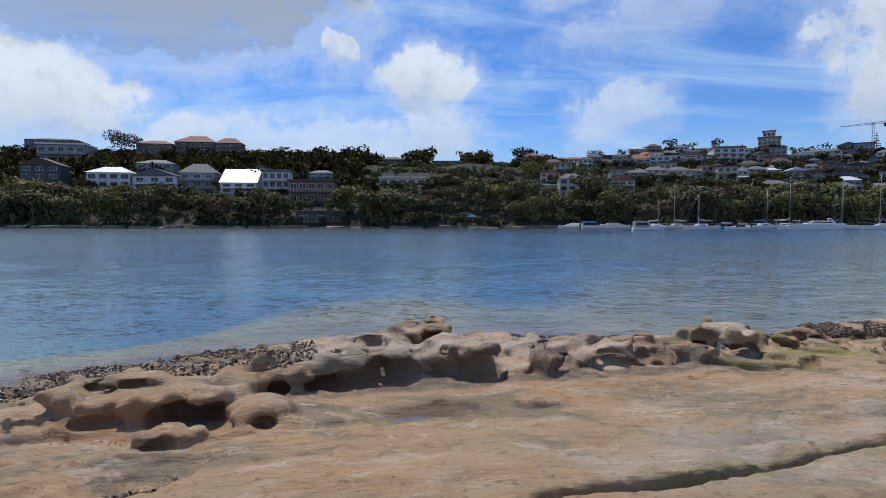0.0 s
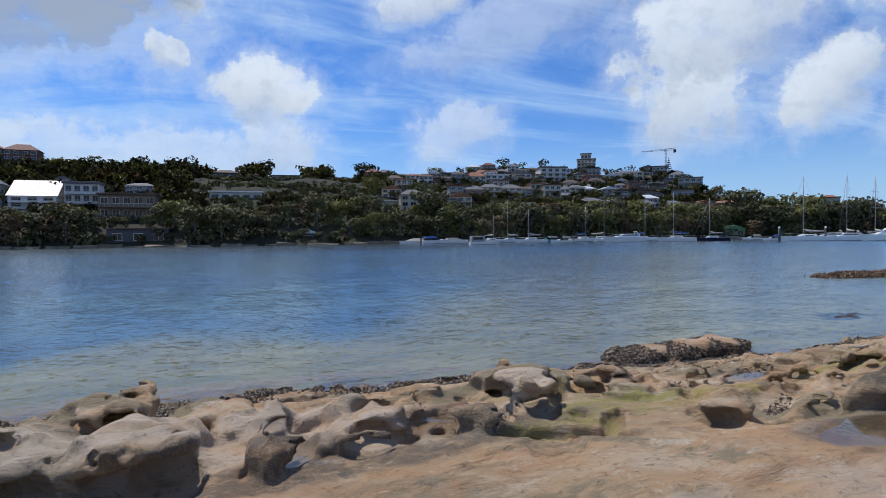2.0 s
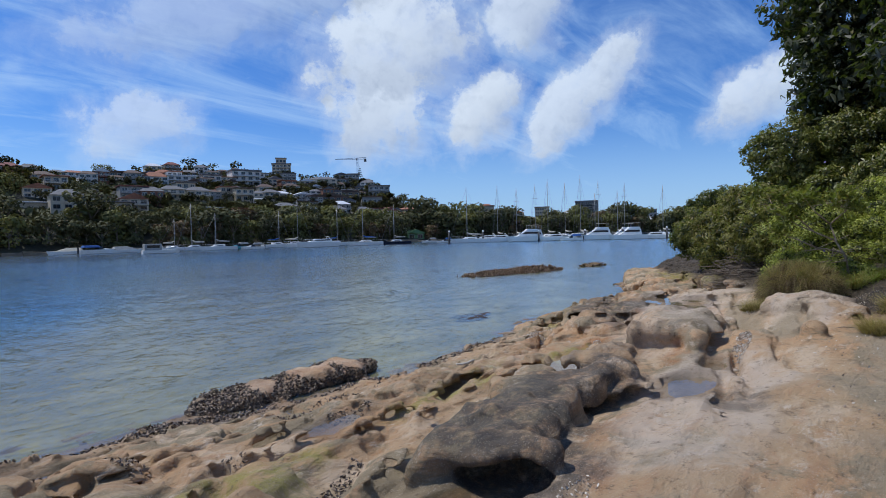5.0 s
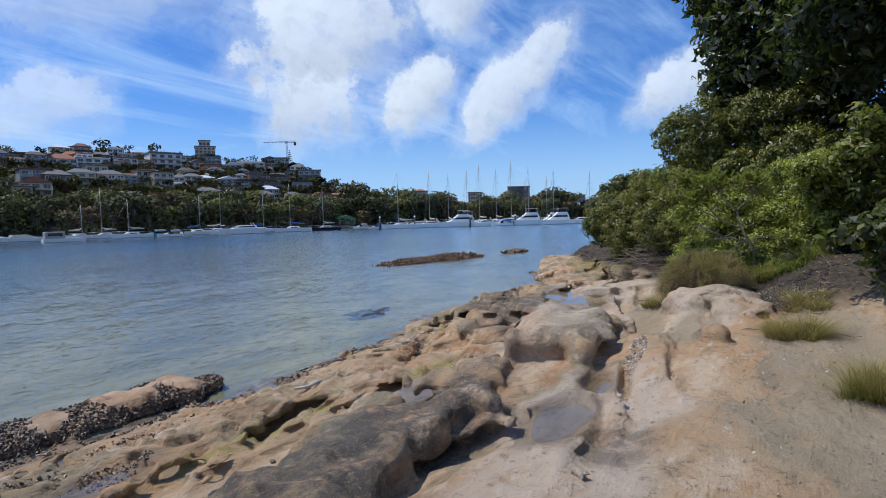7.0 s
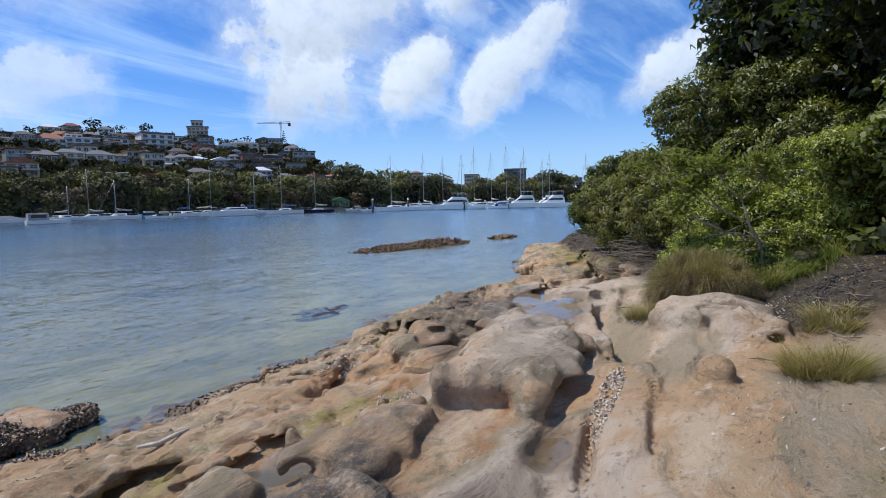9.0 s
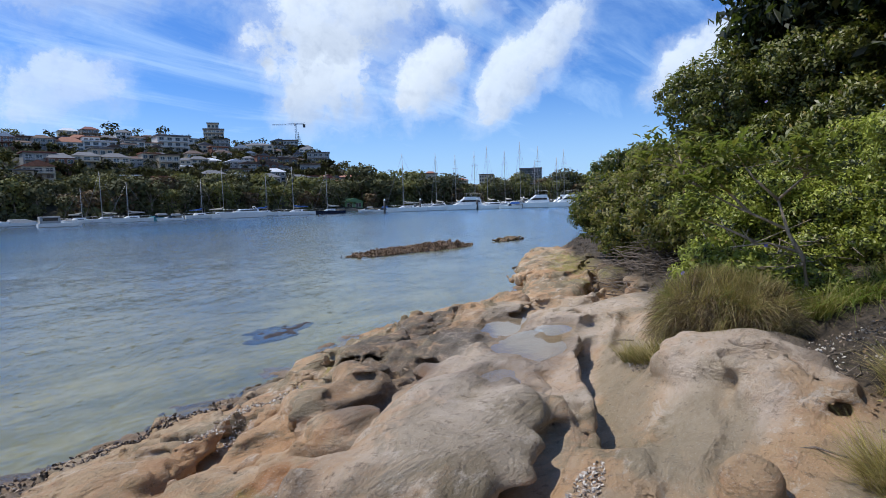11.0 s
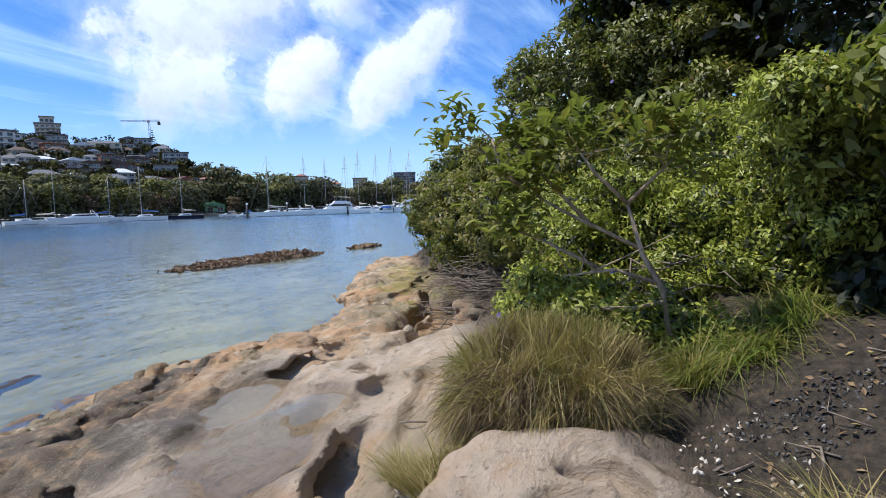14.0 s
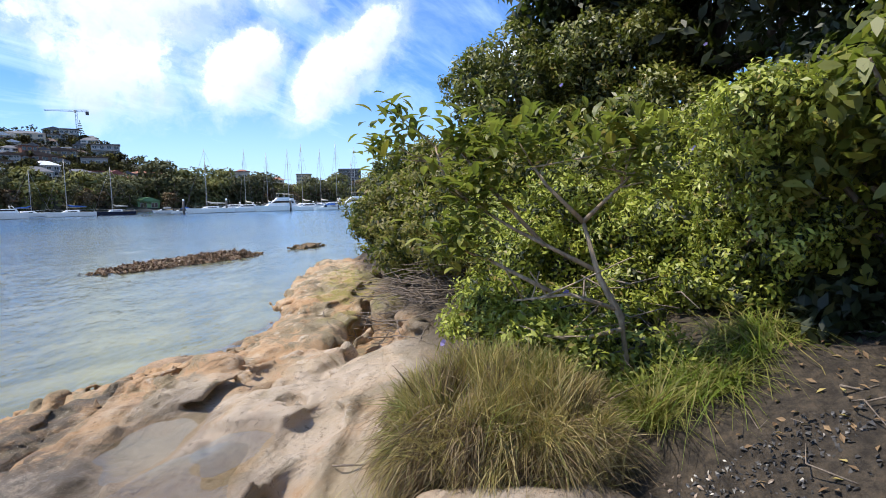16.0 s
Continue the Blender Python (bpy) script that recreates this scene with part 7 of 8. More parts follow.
shrub("vine_hummock", "vine-draped mound of yellow-green leaves beneath dark trees", [ball(23.0, 8.1, 4.7, 1.2, 0.95), ball(21.8, 7.3, 3.5, 1.0), ball(22.2, 8.6, 3.3, 0.85), ball(21.0, 8.2, 2.6, 0.85), ball(20.8, 7.2, 2.8, 0.8), ball(20.3, 8.0, 2.0, 0.6)], 0.065, 1.5, VINE_LIT, 15, (21.8, 7.6, 1.6), thick=0.1, heads=4)
shrub("bright_creeper", "bright green creeper spilling down the bank", [ball(19.0, 7.3, 2.7, 0.8), ball(18.3, 7.7, 2.05, 0.7), ball(18.0, 7.1, 2.2, 0.62), ball(17.6, 7.7, 1.8, 0.45), ball(19.2, 6.8, 3.1, 0.65), ball(17.5, 6.95, 1.85, 0.45), ball(18.5, 8.3, 2.5, 0.5), ball(17.5, 6.75, 2.45, 0.42), ball(17.9, 6.5, 2.95, 0.5), ball(17.15, 6.9, 2.9, 0.36), ball(16.75, 6.85, 2.75, 0.33), ball(16.5, 6.9, 3.05, 0.28), ball(16.9, 6.6, 2.35, 0.33)], 0.036, 1.1, BRIGHT, 16, (18.6, 7.0, 1.6))
shrub("ground_creeper", "low bright green creeper behind the grass tussock", [ball(17.3, 8.7, 1.45, 0.45, 0.7), ball(16.7, 8.2, 1.5, 0.36, 0.8), ball(17.9, 8.9, 1.5, 0.5, 0.7), ball(17.7, 8.6, 2.0, 0.45), ball(18.4, 8.95, 2.2, 0.5), ball(19.0, 9.3, 2.3, 0.45), ball(16.9, 8.6, 1.75, 0.3), ball(17.2, 8.0, 1.65, 0.4), ball(18.6, 9.0, 1.6, 0.5, 0.8), ball(16.4, 7.95, 1.5, 0.28), ball(16.55, 7.5, 1.5, 0.28), ball(16.2, 8.25, 1.7, 0.22)], 0.036, 1.15, BRIGHT, 17, (17.3, 8.4, 1.15), thick=0.02)
shrub("broad_leaved_shrub", "broad-leaved glossy shrub overhanging the dirt bank", [ball(16.2, 6.35, 3.15, 0.36), ball(16.5, 6.0, 2.75, 0.38), ball(16.8, 5.7, 3.35, 0.5), ball(16.6, 5.5, 2.1, 0.4), ball(16.9, 6.2, 2.85, 0.36), ball(16.5, 6.2, 3.65, 0.38), ball(17.0, 6.3, 2.4, 0.4), ball(16.7, 6.6, 2.75, 0.3)], 0.076, 0.85, BROAD, 18, (17.2, 5.4, 1.6), oval=True)
shrub("wayside_shrub", "leafy green shrub leaning over the sandy path", [ball(14.35, 5.75, 2.0, 0.60), ball(14.7, 5.3, 1.7, 0.65), ball(14.2, 5.3, 2.3, 0.5)], 0.08, 1.3, VINE, 19, (14.7, 5.3, 1.35))
# low near-black lobes stand in for deep shade over the bank's soil
shrub("shade_thicket", "thicket of leaves coloured near black for the shade under the trees", [ball(16.9, 6.35, 1.72, 0.34), ball(17.3, 5.9, 1.8, 0.5), ball(16.6, 5.85, 1.72, 0.36), ball(18.2, 5.3, 2.4, 0.9), ball(17.9, 4.2, 2.4, 1.0), ball(19.6, 5.6, 3.4, 1.1), ball(18.9, 4.4, 3.4, 1.2), ball(17.3, 3.4, 2.2, 1.0), ball(20.5, 5.6, 2.4, 1.2), ball(18.3, 6.0, 2.5, 0.65), ball(19.2, 6.2, 2.5, 0.8), ball(19.4, 3.6, 2.3, 1.0), ball(18.6, 2.4, 2.4, 1.0), ball(18.0, 6.2, 1.95, 0.5), ball(18.9, 6.2, 2.0, 0.6), ball(17.6, 5.6, 1.9, 0.5), ball(18.4, 5.7, 1.9, 0.6), ball(19.3, 5.7, 2.0, 0.7), ball(17.3, 6.2, 2.1, 0.5), ball(17.0, 5.7, 1.9, 0.5), ball(17.6, 6.6, 2.0, 0.45), ball(16.9, 5.2, 2.6, 0.6), ball(17.2, 6.3, 1.75, 0.45), ball(17.9, 6.6, 1.85, 0.5), ball(17.0, 5.6, 1.7, 0.5), ball(18.5, 6.9, 1.95, 0.5), ball(16.9, 4.9, 1.8, 0.5)], 0.075, 1.1, SHADE, 20, (18.8, 4.8, 1.9))


def canopy_tree(label, foot, tall, lob, leaf, cover, seed):
    rng = np.random.default_rng(seed)
    ob = tagged(new("tree"), label, "tree")
    ob.location = foot
    bm = bmesh.new()
    tube(bm, [(0, 0, -0.4), (0.15, 0.1, tall * 0.3), (0.1, 0.3, tall * 0.6)], [0.32, 0.24, 0.15], 10)
    f = Vector(foot)
    for c, r in lob:
        c = Vector(c) - f
        tube(bm, [(0.12, 0.15, tall * 0.35), c * 0.6 + Vector((0, 0, tall * 0.12)), c], [0.14, 0.09, 0.03], 7)
    part("trunk", bm, BARK, ob)
    v, q, n = crown_of([(tuple(Vector(c) - f), r) for c, r in lob], leaf, cover, rng)
    # the crown's shade is put into its near-black leaf colour
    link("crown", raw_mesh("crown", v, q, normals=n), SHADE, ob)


canopy_tree("tall tree towering behind the vines, shade painted into its leaves", (25.6, 6.6, 1.8), 9, [ball(24.0, 7.9, 7.9, 2.2), ball(23.9, 8.2, 11.2, 2.3), ball(25.8, 8.6, 9.6, 2.2), ball(26.0, 6.0, 9.8, 2.6), ball(24.2, 7.0, 14.0, 2.6), ball(22.4, 6.0, 7.9, 1.9), ball(22.8, 5.2, 10.6, 2.5), ball(27.5, 7.5, 7.0, 2.2), ball(24.0, 8.9, 7.0, 1.5), ball(24.4, 9.1, 9.4, 1.8), ball(24.6, 9.2, 11.9, 1.9), ball(23.6, 8.6, 6.1, 1.2), ball(24.5, 9.0, 6.0, 1.2), ball(23.5, 5.5, 5.6, 2.2), ball(24.5, 2.5, 6.5, 3.0), ball(25.6, 10.1, 4.6, 1.2), ball(25.0, 9.2, 4.3, 1.4)], 0.18, 0.85, 31)
canopy_tree("broad-leaved tree shading the bank, shade painted into its leaves", (19.6, 3.4, 2.2), 6.5, [ball(20.6, 4.8, 6.6, 1.9), ball(19.4, 3.9, 5.2, 1.5), ball(20.2, 2.6, 7.0, 2.0), ball(18.4, 2.4, 5.0, 1.6), ball(21.6, 3.0, 9.0, 2.4), ball(18.0, 3.8, 4.4, 0.9), ball(18.8, 5.8, 7.6, 1.5), ball(16.4, 4.4, 6.6, 1.5), ball(19.8, 6.6, 8.4, 1.4), ball(21.5, 4.2, 6.0, 1.8), ball(20.0, 6.7, 6.2, 1.2), ball(19.2, 2.0, 4.0, 1.4)], 0.16, 0.95, 32)
canopy_tree("shady tree at the edge of the scrub", (15.6, 1.5, 1.8), 6, [ball(15.8, 2.0, 4.8, 1.8), ball(17.0, 1.2, 5.2, 2.0), ball(14.2, 0.8, 4.6, 1.6), ball(16.4, 3.0, 3.9, 1.0)], 0.21, 1.1, 33)
canopy_tree("dense tree behind the sandy path", (10.5, 0.2, 1.2), 5.5, [ball(10.5, 0.3, 4.2, 1.9), ball(8.6, -0.4, 4.4, 1.8), ball(12.4, 0.2, 4.2, 1.8), ball(11.5, 0.9, 2.6, 1.1), ball(9.4, 0.6, 2.4, 1.0)], 0.21, 1.1, 34)


# the small crooked tree with magnolia-like leaves
def crooked_tree():
    rng = np.random.default_rng(50)
    foot = Vector((16.41, 7.69, 0.93))
    ob = tagged(new("small_tree"), "small crooked pale-barked tree with upright oval leaves", "tree")
    ob.location, ob.scale = foot, (1.25, 1.25, 1.25)
    bm = bmesh.new()
    tube(bm, [(0, 0, -0.1), (-0.02, 0.03, 0.25), (-0.01, -0.04, 0.5), (-0.08, -0.02, 0.72), (-0.07, 0.09, 0.92), (-0.12, 0.16, 1.2)], [0.026, 0.023, 0.020, 0.019, 0.015, 0.010], 9)
    part("trunk", bm, PALE_BARK, ob)
    tips = []
    arms = (((-0.08, 0.0, 0.76), (-0.16, 0.22, 0.84), (-0.2, 0.5, 0.80)), ((-0.12, 0.16, 1.2), (-0.17, 0.33, 1.38), (-0.14, 0.46, 1.56)), ((-0.07, 0.1, 0.95), (-0.14, 0.5, 1.16), (-0.1, 0.82, 1.34)),
            ((-0.1, 0.36, 1.08), (-0.12, 0.66, 1.40), (-0.06, 0.82, 1.58)), ((-0.12, 0.16, 1.2), (-0.12, 0.04, 1.32), (-0.08, -0.08, 1.44)), ((-0.1, 0.76, 1.3), (-0.06, 0.92, 1.44), (-0.04, 0.98, 1.62)),
            ((-0.16, 0.3, 0.84), (-0.18, 0.62, 1.0), (-0.1, 0.95, 1.1)), ((-0.08, -0.02, 0.66), (-0.2, 0.18, 0.62), (-0.3, 0.42, 0.66)))
    for k, a in enumerate(arms):
        bare = k in (0, 7)
        tube(b := bmesh.new(), a, [0.013, 0.009, 0.005], 7)
        part("branch", b, PALE_BARK, ob)
        for _ in range(5):
            s = Vector(a[1]).lerp(Vector(a[2]), rng.uniform(0.2, 1))
            e = s + Vector((rng.normal(0, 0.12), rng.normal(0, 0.16), rng.uniform(0.02, 0.22)))
            tube(b := bmesh.new(), [s, e], [0.005, 0.003], 5)
            part("twig", b, PALE_BARK, ob)
            if not bare:
                tips.append(e)
    vs, fs, base = [], [], 0
    for e in tips:
        n = 40
        u = unit(rng.normal(size=(n, 3)) * np.array((1, 1, 0.6)) + np.array((0, 0, 0.8)))
        size = rng.uniform(0.06, 0.105, n)
        for d3, s in zip(u, size):
            d3 = Vector(d3)
            side = d3.cross(Vector((0, 0, 1))).normalized()
            up = side.cross(d3)
            o = Vector(e) + d3 * 0.02 + Vector(rng.normal(0, 0.065, 3))
            prof = ((0, 0), (0.3, 0.20), (0.62, 0.24), (0.88, 0.12), (1.0, 0))
            mid = [o + d3 * s * t - up * s * 0.35 * t * t for t, w in prof]
            ring = [mid[0]] + [m + side * s * w + up * s * w * 0.4 for m, (t, w) in zip(mid[1:4], prof[1:4])] + [mid[4]] + [m - side * s * w + up * s * w * 0.4 for m, (t, w) in zip(mid[3:0:-1], prof[3:0:-1])]
            vs += [tuple(p) for p in ring] + [tuple(p) for p in mid[1:4]]
            b = base
            fs += [(b, b + 1, b + 8, b + 8), (b + 1, b + 2, b + 9, b + 8), (b + 2, b + 3, b + 10, b + 9), (b + 3, b + 4, b + 10, b + 10), (b + 4, b + 5, b + 10, b + 10), (b + 5, b + 6, b + 9, b + 10), (b + 6, b + 7, b + 8, b + 9), (b + 7, b, b + 8, b + 8)]
            base += 11
    bm = bmesh.new()
    bv = [bm.verts.new(p) for p in vs]
    for f in fs:
        bm.faces.new([bv[i] for i in dict.fromkeys(f)])
    part("crown", bm, BROAD, ob)


crooked_tree()


def blades(count, spread, tall, width, seed, lean=0.5, dip=0.0):
    """Curved grass blades round the origin: three joints each."""
    rng = np.random.default_rng(seed)
    t, r = rng.uniform(0, 6.28, count), np.sqrt(rng.random(count))
    foot = np.stack([np.cos(t) * r * spread[0], np.sin(t) * r * spread[1], np.zeros(count)], 1)
    a = rng.uniform(0, 6.28, count)
    out = unit(np.stack([np.cos(t) * r * 0.4 + np.cos(a), np.sin(t) * r * 0.4 + np.sin(a), np.zeros(count)], 1))
    h = tall * (0.3 + 0.8 * rng.random(count) ** 0.8)[:, None] * (1.05 - 0.35 * r[:, None])
    bend = lean * rng.uniform(0.4, 1.5, count)[:, None] * (0.35 + r[:, None])
    side = np.cross(out, (0, 0, 1.0)) * width * rng.uniform(0.6, 1.3, count)[:, None]
    pts = []
    tilt = rng.uniform(0.0, 0.55, count)[:, None] * min(1.0, lean * 2)
    for f in (0, 0.4, 0.75, 1.0):
        c = foot + out * h * (tilt * f + bend * f * f) + np.array((0, 0, 1.0)) * h * (f - (0.18 + dip) * bend * f ** 3)
        pts.append((c, side * (1 - f * 0.92)))
    v = np.stack([p for c, s in pts for p in (c - s, c + s)], 1).reshape(-1, 3)
    i = np.arange(count)[:, None, None] * 8
    q = np.array(((0, 1, 3, 2), (2, 3, 5, 4), (4, 5, 7, 6)))[None]
    return v, (i + q).reshape(-1, 4)


def tussock(name, label, x, y, spread, tall, count, mat, seed, lean=0.5, width=0.004, dip=0.1):
    """A grass clump made of several tufts, each of them fanning out from its own root."""
    rng = np.random.default_rng(seed + 500)
    ob = tagged(new(name), label, "grass")
    ob.location = (x, y, float(on_top(x, y)))
    tufts = max(3, int(spread[0] * spread[1] * 110))
    mats = mat if isinstance(mat, tuple) else (mat,)
    for k in range(tufts):
        t, r = rng.uniform(0, 6.28), math.sqrt(rng.random()) * 0.72
        dx, dy = math.cos(t) * r * spread[0], math.sin(t) * r * spread[1]
        v, q = blades(max(30, count // tufts), (0.42 * spread[0], 0.42 * spread[1]), tall * rng.uniform(0.6, 1.12) * (1.08 - 0.42 * r * r), width * rng.uniform(0.7, 1.2), seed + k * 3, lean * rng.uniform(0.5, 1.7), dip)
        bend_x, bend_y = rng.normal(0, 0.42, 2)
        v[:, 0] += np.maximum(v[:, 2], 0) * (dx * 0.2 + bend_x)
        v[:, 1] += np.maximum(v[:, 2], 0) * (dy * 0.2 + bend_y)
        tuft = link("tuft", raw_mesh("tuft", v, q), mats[int(rng.integers(0, len(mats)))], ob)
        tuft.location = (dx, dy, float(on_top(x + dx, y + dy)) - ob.location.z - 0.02)
    return ob


def mop(name, label, x, y, rx, ry, tall, tufts, each, mats, seed):
    """A big shaggy tussock: short upright tufts of fine blades over a flat-topped dome of roots, and dead straw hanging down its sides."""
    rng = np.random.default_rng(seed)
    ob = tagged(new(name), label, "grass")
    z0 = float(on_top(x, y))
    ob.location = (x, y, z0)
    bm = bmesh.new()
    bmesh.ops.create_icosphere(bm, subdivisions=3, radius=1.0)
    for v in bm.verts:
        v.co *= 1 + 0.10 * noise.noise(v.co * 3.0) + 0.05 * noise.noise(v.co * 8.0)
        v.co = Vector((v.co.x * rx * 0.86, v.co.y * ry * 0.86, max(-0.05, v.co.z) * tall * 0.74))
    part("root_mass", bm, THATCH, ob, "dark matted roots and dead grass")
    for k in range(tufts):
        t = rng.uniform(0, 6.28)
        skirt = k % 3 == 0
        lift = rng.uniform(0.15, 0.72) if skirt else 0.16 + 0.80 * rng.random() ** 0.62
        r = max(0.02, 1 - lift ** 3.2) ** 0.42 * (rng.uniform(0.84, 1.0) if skirt else rng.uniform(0.80, 1.0) if lift < 0.8 else math.sqrt(rng.random())) * (1 + 0.09 * math.sin(3 * t + 1))
        root = np.array((math.cos(t) * r * rx, math.sin(t) * r * ry, lift * tall * 0.80))
        out = np.array((math.cos(t), math.sin(t), 0.0))
        n = each
        way = unit(out * (0.75 if skirt else 0.30 * r) + np.array((0, 0, -0.15 if skirt else 1.0)) + rng.normal(0, 0.26, 3) + rng.normal(0, 0.36, (n, 3)))
        size = tall * (rng.uniform(0.14, 0.30, n) if skirt else rng.uniform(0.10, 0.25, n))[:, None] * rng.uniform(0.75, 1.2)
        fall = rng.uniform(0.15, 0.9, n)[:, None] * (1.6 if skirt else 0.6)
        foot = root + rng.normal(0, 0.045, (n, 3))
        side = unit(np.cross(way, rng.normal(size=(n, 3)))) * rng.uniform(0.0014, 0.0036, n)[:, None]
        flat = way * np.array((1, 1, 0))
        pts = []
        for f in (-0.25, 0.35, 0.7, 1.0):
            c = foot + way * size * f + (flat * (0.0 if skirt else 0.3) - np.array((0, 0, 0.62))) * size * fall * max(f, 0) ** 2
            pts += [c - side * (1 - max(f, 0) * 0.9), c + side * (1 - max(f, 0) * 0.9)]
        v = np.stack(pts, 1).reshape(-1, 3)
        v[:, 2] = np.maximum(v[:, 2], on_top(x + v[:, 0], y + v[:, 1]) - z0 - 0.02)
        q = (np.arange(n)[:, None, None] * 8 + np.array(((0, 1, 3, 2), (2, 3, 5, 4), (4, 5, 7, 6)))[None]).reshape(-1, 4)
        dead = rng.random() < (0.9 if lift < 0.5 else 0.6 if skirt else 0.10)
        mat = (THATCH if rng.random() < 0.75 else mats[0]) if dead else mats[1 + int(rng.integers(0, len(mats) - 1))]
        link("tuft", raw_mesh("tuft", v, q), mat, ob)
    return ob


mop("grass_tussock", "large tangled tussock of straw and olive grass beside the pale rock", 15.55, 8.24, 0.50, 0.58, 0.80, 298, 96, (STRAW, DRY_OLIVE, STRAW, DRY_OLIVE, GREEN_GRASS, DRY_OLIVE), 61)
tussock("grass_tuft", "dry wispy grass at the foot of the tussock", 14.85, 8.72, (0.26, 0.30), 0.30, 1300, STRAW, 63, 0.8)
tussock("grass_tuft", "small green grass tuft on the sandy path", 13.35, 6.7, (0.34, 0.32), 0.36, 2600, (DRY_OLIVE, GREEN_GRASS, DRY_OLIVE), 64, 0.7)
tussock("grass_tuft", "green grass at the edge of the sandy path", 11.35, 5.92, (0.32, 0.34), 0.42, 3000, (DRY_OLIVE, GREEN_GRASS), 65, 0.6)
tussock("grass_tuft", "straw grass on the dirt behind the rock", 14.6, 6.7, (0.34, 0.25), 0.30, 1300, STRAW, 67, 0.8)
tussock("grass_clump", "long bright green grass blades below the creeper", 16.36, 7.2, (0.24, 0.26), 0.46, 620, (LUSH, LUSH, GREEN_GRASS), 68, 0.9, 0.0075, 0.6)
tussock("grass_clump", "tall green grass hiding the foot of the crooked tree", 16.08, 7.54, (0.20, 0.20), 0.50, 460, (LUSH, GREEN_GRASS), 72, 0.6, 0.005, 0.4)
tussock("grass_clump", "long arching grass blades on the shaded bank", 16.7, 6.9, (0.30, 0.30), 0.50, 520, (LUSH, GREEN_GRASS), 69, 1.0, 0.0065, 0.6)
tussock("grass_clump", "arching green grass below the crooked tree", 16.12, 7.76, (0.26, 0.24), 0.56, 800, (LUSH, GREEN_GRASS), 70, 0.7, 0.006, 0.4)
tussock("grass_clump", "bright tuft of grass among the creeper leaves", 17.6, 8.2, (0.5, 0.35), 0.55, 900, GREEN_GRASS, 71, 0.7, 0.006, 0.4)


def stick_heap(name, label, x, y, spread, count, length, seed, rise=0.35, mat=None):
    rng = np.random.default_rng(seed)
    bm = bmesh.new()
    for k in range(count):
        a, b = rng.uniform(0, 6.28), rng.normal(0, 0.3)
        px, py = x + rng.normal(0, spread[0]), y + rng.normal(0, spread[1])
        pz = float(on_top(px, py)) + 0.02 + abs(rng.normal(0, rise)) * max(0, 1 - math.hypot((px - x) / spread[0], (py - y) / spread[1]) * 0.4)
        n = length * rng.uniform(0.4, 1.2)
        d3 = Vector((math.cos(a) * math.cos(b), math.sin(a) * math.cos(b), math.sin(b) * 0.6))
        p = Vector((px, py, pz))
        mid = p + Vector(rng.normal(0, 0.05, 3))
        r = rng.uniform(0.003, 0.009)
        tube(bm, [p - d3 * n / 2, mid, p + d3 * n / 2], [r, r * 0.9, r * 0.4], 4)
    ob = part(name, bm, mat or TWIG)
    return tagged(ob, label, "twigs", kind="stuff")


stick_heap("brushwood", "heap of dead grey twigs at the foot of the shrubs", 20.7, 10.9, (0.75, 0.5), 420, 0.9, 80)
stick_heap("bank_twigs", "scattered dead twigs on the dirt bank", 15.1, 6.6, (0.8, 0.5), 45, 0.3, 81, 0.03)
stick_heap("thicket_twigs", "thin dead stems tangled in the scrub", 16.9, 8.0, (0.6, 0.5), 90, 0.7, 82, 0.5)

# a few mauve flowers on the creeper
MAUVE = worn("mauve_petals", (0.24, 0.20, 0.42), 0.6)
for x, y, z in ((16.6, 8.05, 1.92), (17.0, 8.6, 1.82), (18.1, 7.2, 2.98), (19.6, 8.6, 3.9), (20.5, 7.0, 4.4), (16.15, 8.8, 1.62)):
    bm = bmesh.new()
    c = bm.verts.new((0, 0, -0.02))
    ring = [bm.verts.new((math.cos(k * 0.628) * (0.035 if k % 2 else 0.028), math.sin(k * 0.628) * (0.035 if k % 2 else 0.028), 0.008)) for k in range(10)]
    for k in range(10):
        bm.faces.new((c, ring[k], ring[(k + 1) % 10]))
    ob = tagged(part("flower", bm, MAUVE), "small mauve trumpet flower on the creeper", "flower", "mauve flowers")
    ob.matrix_world = look((x, y, z), (x + 2, y - 1, z - 1.2)) @ Matrix.Scale(0.8, 4)

# ---- rocks in the water ----
KELP = worn("kelp_crusted_rock", (0.17, 0.105, 0.045), 0.75, 0, 0.55, 5.0, 0.8)


def boulder(name, label, x0, x1, y0, y1, z0, z1, step, shapes, seed, mats, rag=0.09):
    f = Field(x0, x1, y0, y1, z0, z1, step)
    f.v = np.full(f.n, 1.0, np.float32)
    for k, (x, y, z, rx, ry, rz, turn) in enumerate(shapes):
        f.lump(x, y, z, rx, ry, rz, turn, 2.6, 0.1, 1, 0, rag, seed + k)
    f.v += 0.03 * lattice(f.v.shape, [max(2, int(n * step / 0.16)) for n in f.n], seed + 50)
    me, p = f.skin(name)
    ob = link(name, me, mats)
    for key in ("lichen_and_dark", "algae", "iron", "pale", "sand", "soil", "wet"):
        val = smooth01((0.22 - p[:, 2]) / 0.15) if key == "wet" else np.full(len(p), 0.5 if key in ("pale", "iron") else 0.0)
        me.attributes.new(key, "FLOAT", "POINT").data.foreach_set("value", val.astype(np.float32))
    tagged(ob, label, "rock")
    return ob, p


